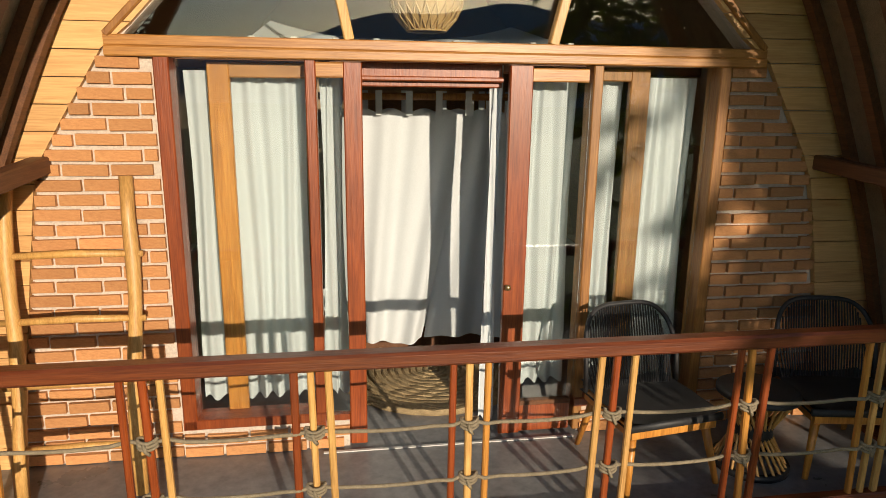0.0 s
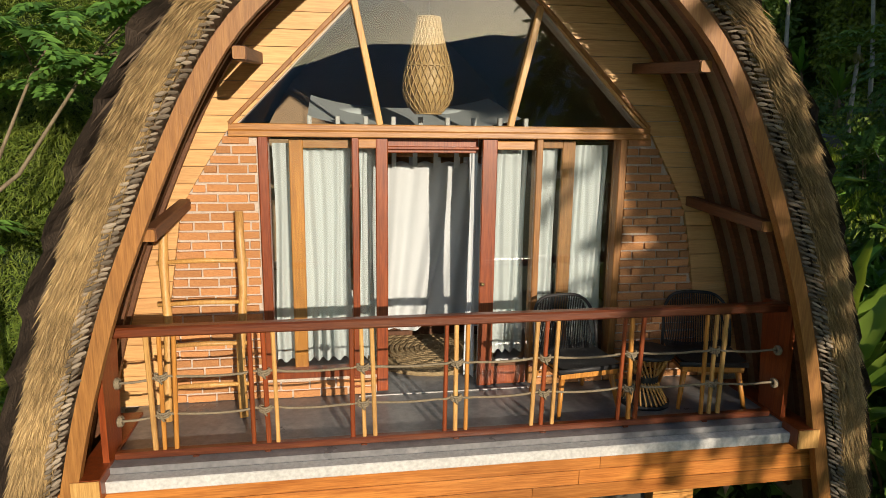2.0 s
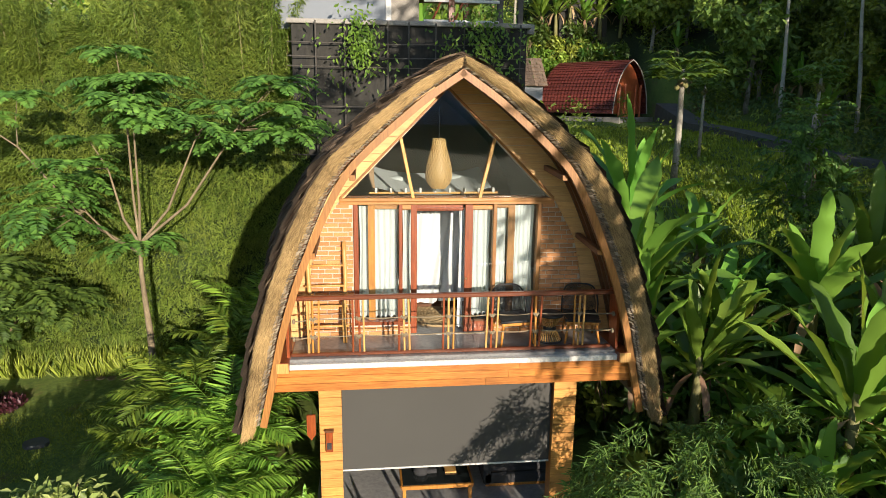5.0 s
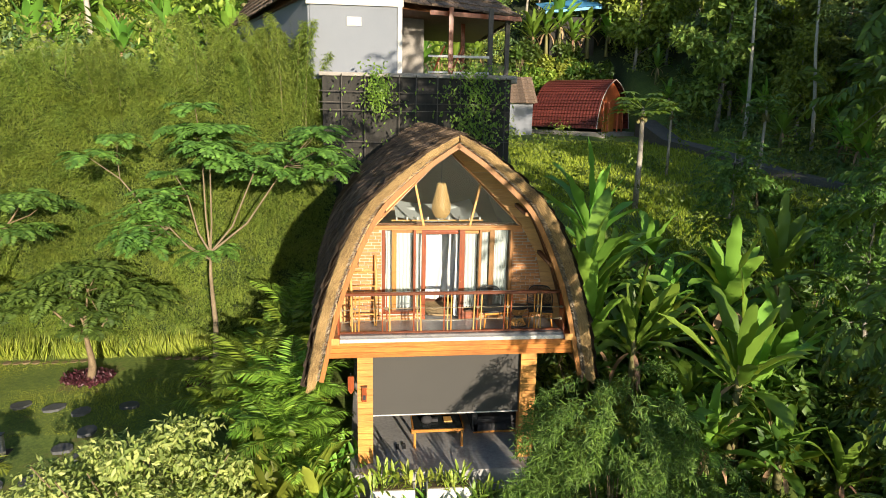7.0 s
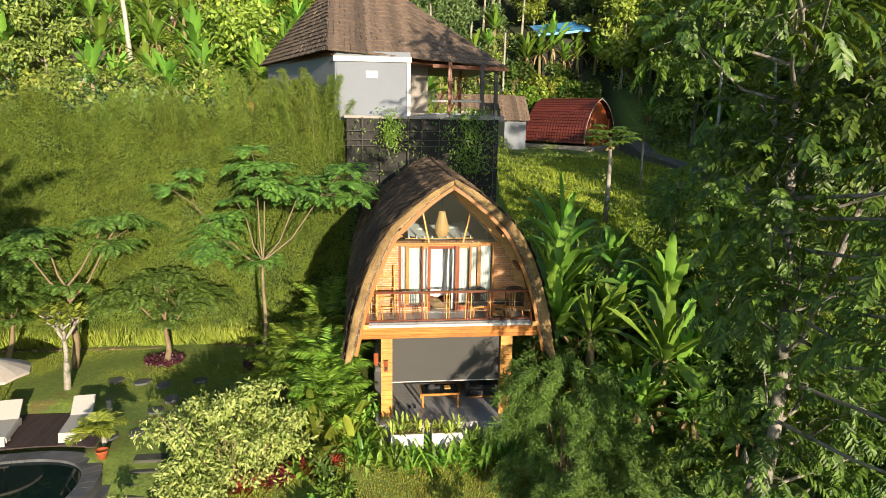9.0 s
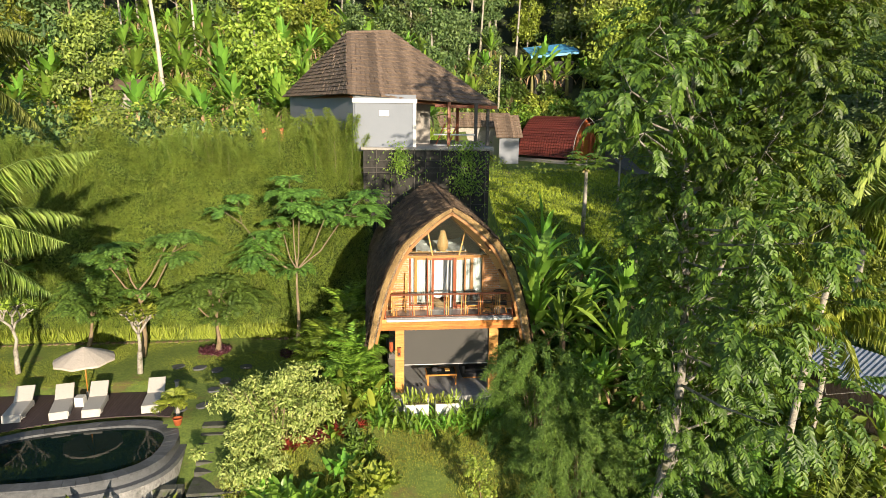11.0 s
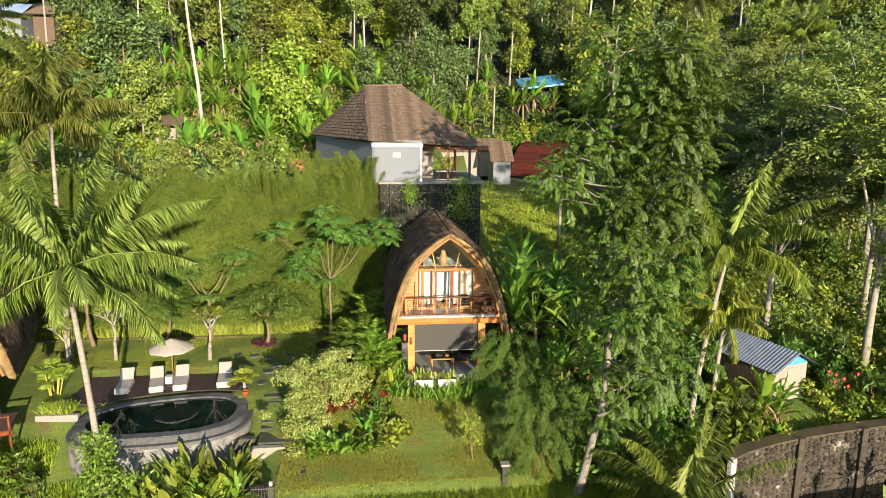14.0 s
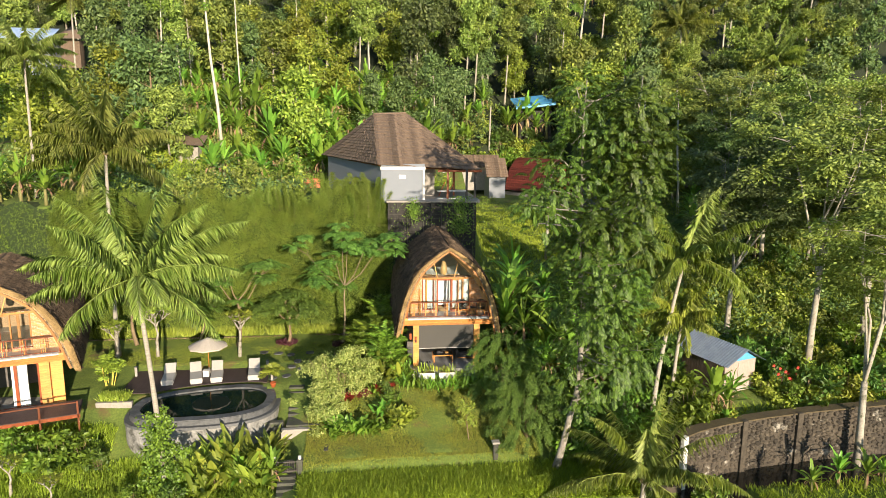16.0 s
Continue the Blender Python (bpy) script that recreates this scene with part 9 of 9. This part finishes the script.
# slender pale trunks
PT = Shape().tube([(0, 0, 0), (-0.3, 0.1, 5), (-0.8, 0.1, 10), (-1.2, 0, 18)], [0.20, 0.17, 0.14, 0.07], 8)
pt = thing("bare_pale_trunk", "tall slender pale trunk with small crown", "tree", (-20.4, 35, gz(-20.4, 35) - 0.5), "pale trunks")
part("trunk", PT, "bark_white", pt, "", True)
g = np.random.default_rng(160)
part("crown", tri_mesh("crown", *clump_leaves(g, np.array([-1.2, 0, 17.5]) + g.normal(0, 1.0, (14, 3)), 40, 0.8, 0.4, 0.2)), "leaf_mid", pt)
for x, y, s in ((-10.5, 62, 1.0), (-6.5, 66, 1.05), (3.5, 52, 0.75), (30, 70, 1.0), (-34, 60, 0.9), (14, 74, 1.0), (-29, 44, 0.7), (25.5, 31, 0.75), (28.0, 27.0, 0.7)):
    again(pt, x, y, gz(x, y) - 0.3, rf.uniform(0, 360), s)
for k in range(20):
    y = rf.uniform(44, 92)
    x = rf.uniform(-26 - y * 0.35, 10 + y * 0.55)
    if free(x, y) and not (13 < x < 22 and y < 56) and not (-57 < x < -37 and y < 61):
        c = again(pt, x, y, gz(x, y) - 0.3, rf.uniform(0, 360), rf.uniform(0.55, 1.0))
        c.scale.x = c.scale.y = c.scale.x * rf.uniform(0.6, 1.0)

# far woods beyond
g = np.random.default_rng(170)
vs = []
for k in range(430):
    y = 88 + 190 * g.random() ** 1.3
    x = g.uniform(-1, 1) * (90 + y * 0.7)
    z = gz(max(-90, min(90, x)), y)
    h, r_ = g.uniform(7, 13), g.uniform(3, 5.5)
    c = rand_unit(g, 14) * np.array([r_ * 0.8, r_ * 0.8, h * 0.3]) + np.array([x, y, z + h * 0.62])
    vs.append(clump_leaves(g, c, 18, r_ * 0.5, 1.4, 0.8, 0.1, 0.8))
solo("far_woods", tri_mesh("far_woods", *join_arrays(vs)), "forest_dark", "distant wooded hillside", "woods", kind="stuff")

# bamboo tops along the hedge beside the upper house
bt = thing("bamboo_clump", "feathery bamboo rising above the hedge", "bamboo", (-4.6, 9.9, 7.5), "bamboo clumps")
g = np.random.default_rng(180)
cl = Shape()
cs = []
for k in range(15):
    x, y, h = g.uniform(-1.1, 1.1), g.uniform(-0.5, 0.5), g.uniform(1.6, 3.6)
    lean = np.array([x * 0.5 + g.normal(0, 0.3), y * 0.5 - 0.3, 0])
    pts = [np.array([x, y, -0.6]) * (1 - t) + np.array([x, y, h]) * t + lean * t ** 2.2 + np.array([0, 0, -0.35]) * t ** 5 for t in np.linspace(0, 1, 8)]
    cl.tube(pts, [0.03 * (1 - 0.12 * i) for i in range(8)], 5, False)
    for t in np.linspace(0.15, 1.0, 13):
        c = np.array([np.interp(t * 7, range(8), [p[i] for p in pts]) for i in range(3)])
        m = 76
        rr = 0.40 * (1.12 - t) + 0.12
        off = rand_unit(g, m) * g.random((m, 1)) ** 0.6 * rr * np.array([1, 0.8, 0.7]) + np.array([0, 0, -0.12])
        cs.append(leaf_arrays(c + off, off * 1.5 + rand_unit(g, m) * 0.35 + np.array([0, -0.1, -0.12]), unit(off) * 0.7 + np.array([0, -0.6, 0.5]) + rand_unit(g, m) * 0.4, g.uniform(0.10, 0.24, m), g.uniform(0.016, 0.03, m), 0.12, 0.15))
tagged(part("cane_clump", cl, "banana_stem", bt), kind="stuff")
part("foliage", tri_mesh("foliage", *join_arrays(cs)), "leaf_bamboo", bt)
for k in range(26):
    x = -4.2 - 0.84 * k
    q = (1.05 if x > -8 else 0.80 if x > -13 else 0.58) * rf.uniform(0.7, 1.12)
    again(bt, x, 10.2 + 0.9 * (k % 2), 7.3, rf.uniform(0, 360), q)

# creepers on the retaining wall
g = np.random.default_rng(190)
n = 1900
cx_ = np.concatenate([g.normal(1.9, 0.45, n // 2), g.uniform(-3.2, 3.2, n // 4), g.normal(-1.5, 0.25, n - n // 2 - n // 4)])
cz_ = np.concatenate([g.uniform(6.3, 9.1, n // 2), g.uniform(4.5, 8.6, n // 4), g.normal(8.1, 0.4, n - n // 2 - n // 4)])
P = np.stack([cx_, g.uniform(8.35, 8.72, n), cz_], 1)
solo("wall_creeper", tri_mesh("wall_creeper", *leaf_arrays(P, rand_unit(g, n) * 0.6 + np.array([0, -0.4, -0.6]), np.array([0, -1.0, 0.4]) + g.normal(0, 0.4, (n, 3)), g.uniform(0.09, 0.20, n), 0.07)), "leaf_mid", "green creepers hanging over the retaining wall", "creeper", kind="stuff")


# ---- grass ----
def grass(name, label, n, x0, x1, y0, y1, l, w, seed, keep=None, lean=0.35, uneven=1.0, blade="grass"):
    g = np.random.default_rng(seed)
    x, y = g.uniform(x0, x1, n), g.uniform(y0, y1, n)
    if keep is not None:
        k = keep(x, y)
        x, y = x[k], y[k]
    n = len(x)
    z = ground_z(x, y)
    P = np.stack([x, y, z - 0.03], 1)
    D = np.stack([g.normal(0, lean, n), g.normal(0, lean, n), np.ones(n)], 1)
    pat = 0.75 + 0.5 * uneven * np.sin(x * 1.7) * np.sin(y * 2.3 + x) + g.uniform(-0.35, 0.5, n)
    return solo(name, tri_mesh(name, *leaf_arrays(P, D, np.array([0, -0.8, 0.4]) + rand_unit(g, n) * 0.7, l * np.clip(pat, 0.3, 1.4), w, 0.1, 0.25)), blade, label, "grass", kind="stuff")


grass("stream_grass", "lush tall grass strip above the stream", 36000, -8.4, 8.8, -10.05, -7.42, 0.44, 0.040, 201, None, 0.75, 0.15, "reed")
grass("lawn_grass", "short sunlit lawn grass on the bank", 60000, -8.4, 4.5, -7.3, -1.6, 0.12, 0.026, 202, None, 0.4, 0.7, "bank")
grass("slope_grass", "rough tall grass below the neighbouring house", 46000, -32, -9.9, -10, -3.0, 0.36, 0.040, 203, lambda x, y: ((x < -19) | (y < -4.8)) & ((np.abs((x - POOL[0]) / (POOL[2] + 0.6)) ** 2.6 + np.abs((y - POOL[1]) / (POOL[3] + 0.6)) ** 2.6) > 1), 0.4, 0.8, "reed")
grass("garden_grass", "mown garden lawn before the hedge", 60000, -24, -4.8, 2.9, 7.3, 0.06, 0.022, 204, None, 0.35, 0.6, "mown")
grass("terrace_grass", "rough grass on the upper terraces", 34000, 3.6, 24, 8, 37.5, 0.30, 0.06, 205)
grass("hill_grass", "tall grass on the cleared hillside", 42000, -34, 2, 23, 60, 0.6, 0.08, 206, lambda x, y: ~((x > -9.3) & (y < 23.5)), 0.35, 1.0, "reed")
grass("right_bank_grass", "rough grass beside the hut and the stream", 60000, 10, 42, -14, 17, 0.38, 0.04, 207, lambda x, y: ~((x > 14.8) & (x < 18.8) & (y > -5.5) & (y < 0)) & ~((x > 10.5) & (y < np.interp(x, wp_[:, 0], wp_[:, 1]) + 0.4) & (y > np.where(x > 14.6, -9.9, -11.6))), 0.5, 1.0, "reed")

# yellow strip and golden-stemmed palm beside the neighbouring terrace
g = np.random.default_rng(210)
n = 900
P = np.stack([g.uniform(-20.4, -18.9, n), g.normal(-1.35, 0.16, n), np.full(n, -1.78)], 1)
solo("sword_leaf_strip", tri_mesh("sword_leaf_strip", *leaf_arrays(P, np.stack([g.normal(0, 0.35, n), g.normal(0, 0.3, n), np.ones(n)], 1), rand_unit(g, n), g.uniform(0.3, 0.6, n), 0.05, 0.1, 0.2)), "leaf_yellow", "yellow-green sword-leaved strip on the low wall", "plants", kind="stuff")
yb_parts = areca(53, 6, 0.7)
yb = plant("golden_palm", "small palm with golden stems by the neighbouring terrace", "palm", (-20.6, 0.3, -1.55), [("stem", yb_parts[0], "brass_stem"), ("fronds", yb_parts[1], "leaf_yellow")])
for x, y, q in ((-20.2, -8.6, 0.8), (-22.5, -7.6, 1.0)):
    again(fg, x, y, gz(x, y), 40, q)

# creeper up the palm's foot, thin shrub on the lawn, hibiscus by the hut
g = np.random.default_rng(220)
cz = np.concatenate([g.uniform(-4.3, -1.2, 60), g.uniform(-1.2, 0.2, 16)])
cc = np.stack([-15.25 + g.normal(0, 0.42, 76) * np.where(cz < -1.6, 1.3, 0.7), -7.75 + g.normal(0, 0.3, 76), cz], 1)
solo("palm_creeper", tri_mesh("palm_creeper", *clump_leaves(g, cc, 42, 0.38, 0.19, 0.12, 0.25, 0.8)), "leaf_mid", "green creeper round the foot of the coconut palm", "creeper", kind="stuff")
sp_tr, sp_tp = limbs(np.random.default_rng(221), 1.9, 0.25, 7, 0.9, 0.035, 1.1, 0.25)
solo_tree("thin_shrub", "thin half-bare shrub on the lawn edge", (0.54, -6.0, gz(0.54, -6.0) - 0.05), sp_tr, clump_leaves(np.random.default_rng(222), sp_tp, 14, 0.16, 0.15, 0.07, 0.1), "bark_brown", "leaf_lime")
hb_ = shrub("hibiscus", "hibiscus bush with red flowers beside the hut", (20.0, -4.0, gz(20.0, -4.0)), 223, 500, 0.9, 2.0, 0.2, 0.11, "leaf_dark")
for k in range(11):
    a, q = k * 2.4, 0.35 + 0.05 * k
    D = np.stack([np.cos(np.arange(5) * 1.256), np.full(5, -0.5), np.sin(np.arange(5) * 1.256)], 1)
    part("flower", tri_mesh("flower", *leaf_arrays(np.zeros((5, 3)), D, np.tile([0, -1.0, 0.1], (5, 1)), 0.13, 0.10)), "petal_red", hb_, "red flower", at=(q * math.cos(a), q * math.sin(a) * 0.6 - 0.55, 1.0 + 0.09 * k))

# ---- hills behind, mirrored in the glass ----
# pale blue-grey instead of leaf green: distance haze painted into the hills' colour
M["hazy_hill"] = plain("hazed_wooded_hill", (0.42, 0.49, 0.55), (0.50, 0.57, 0.63), 0.05, 1.0, 0.0)
hb = []
for k, a in enumerate(np.linspace(-1.25, 1.25, 60)):
    d = 420
    h = 34 + 16 * math.sin(a * 3.1 + 0.8) + 9 * math.sin(a * 7.3) + 3 * math.sin(a * 31)
    hb.append([(d * math.sin(a), -d * math.cos(a), -8), (d * math.sin(a) * 1.02, -d * math.cos(a) * 1.02, h * 0.55), (d * math.sin(a) * 1.1, -d * math.cos(a) * 1.1, h)])
tagged(part("hills", Shape().sheet(hb), "hazy_hill"), "wooded hills across the valley", "hills", kind="structure")
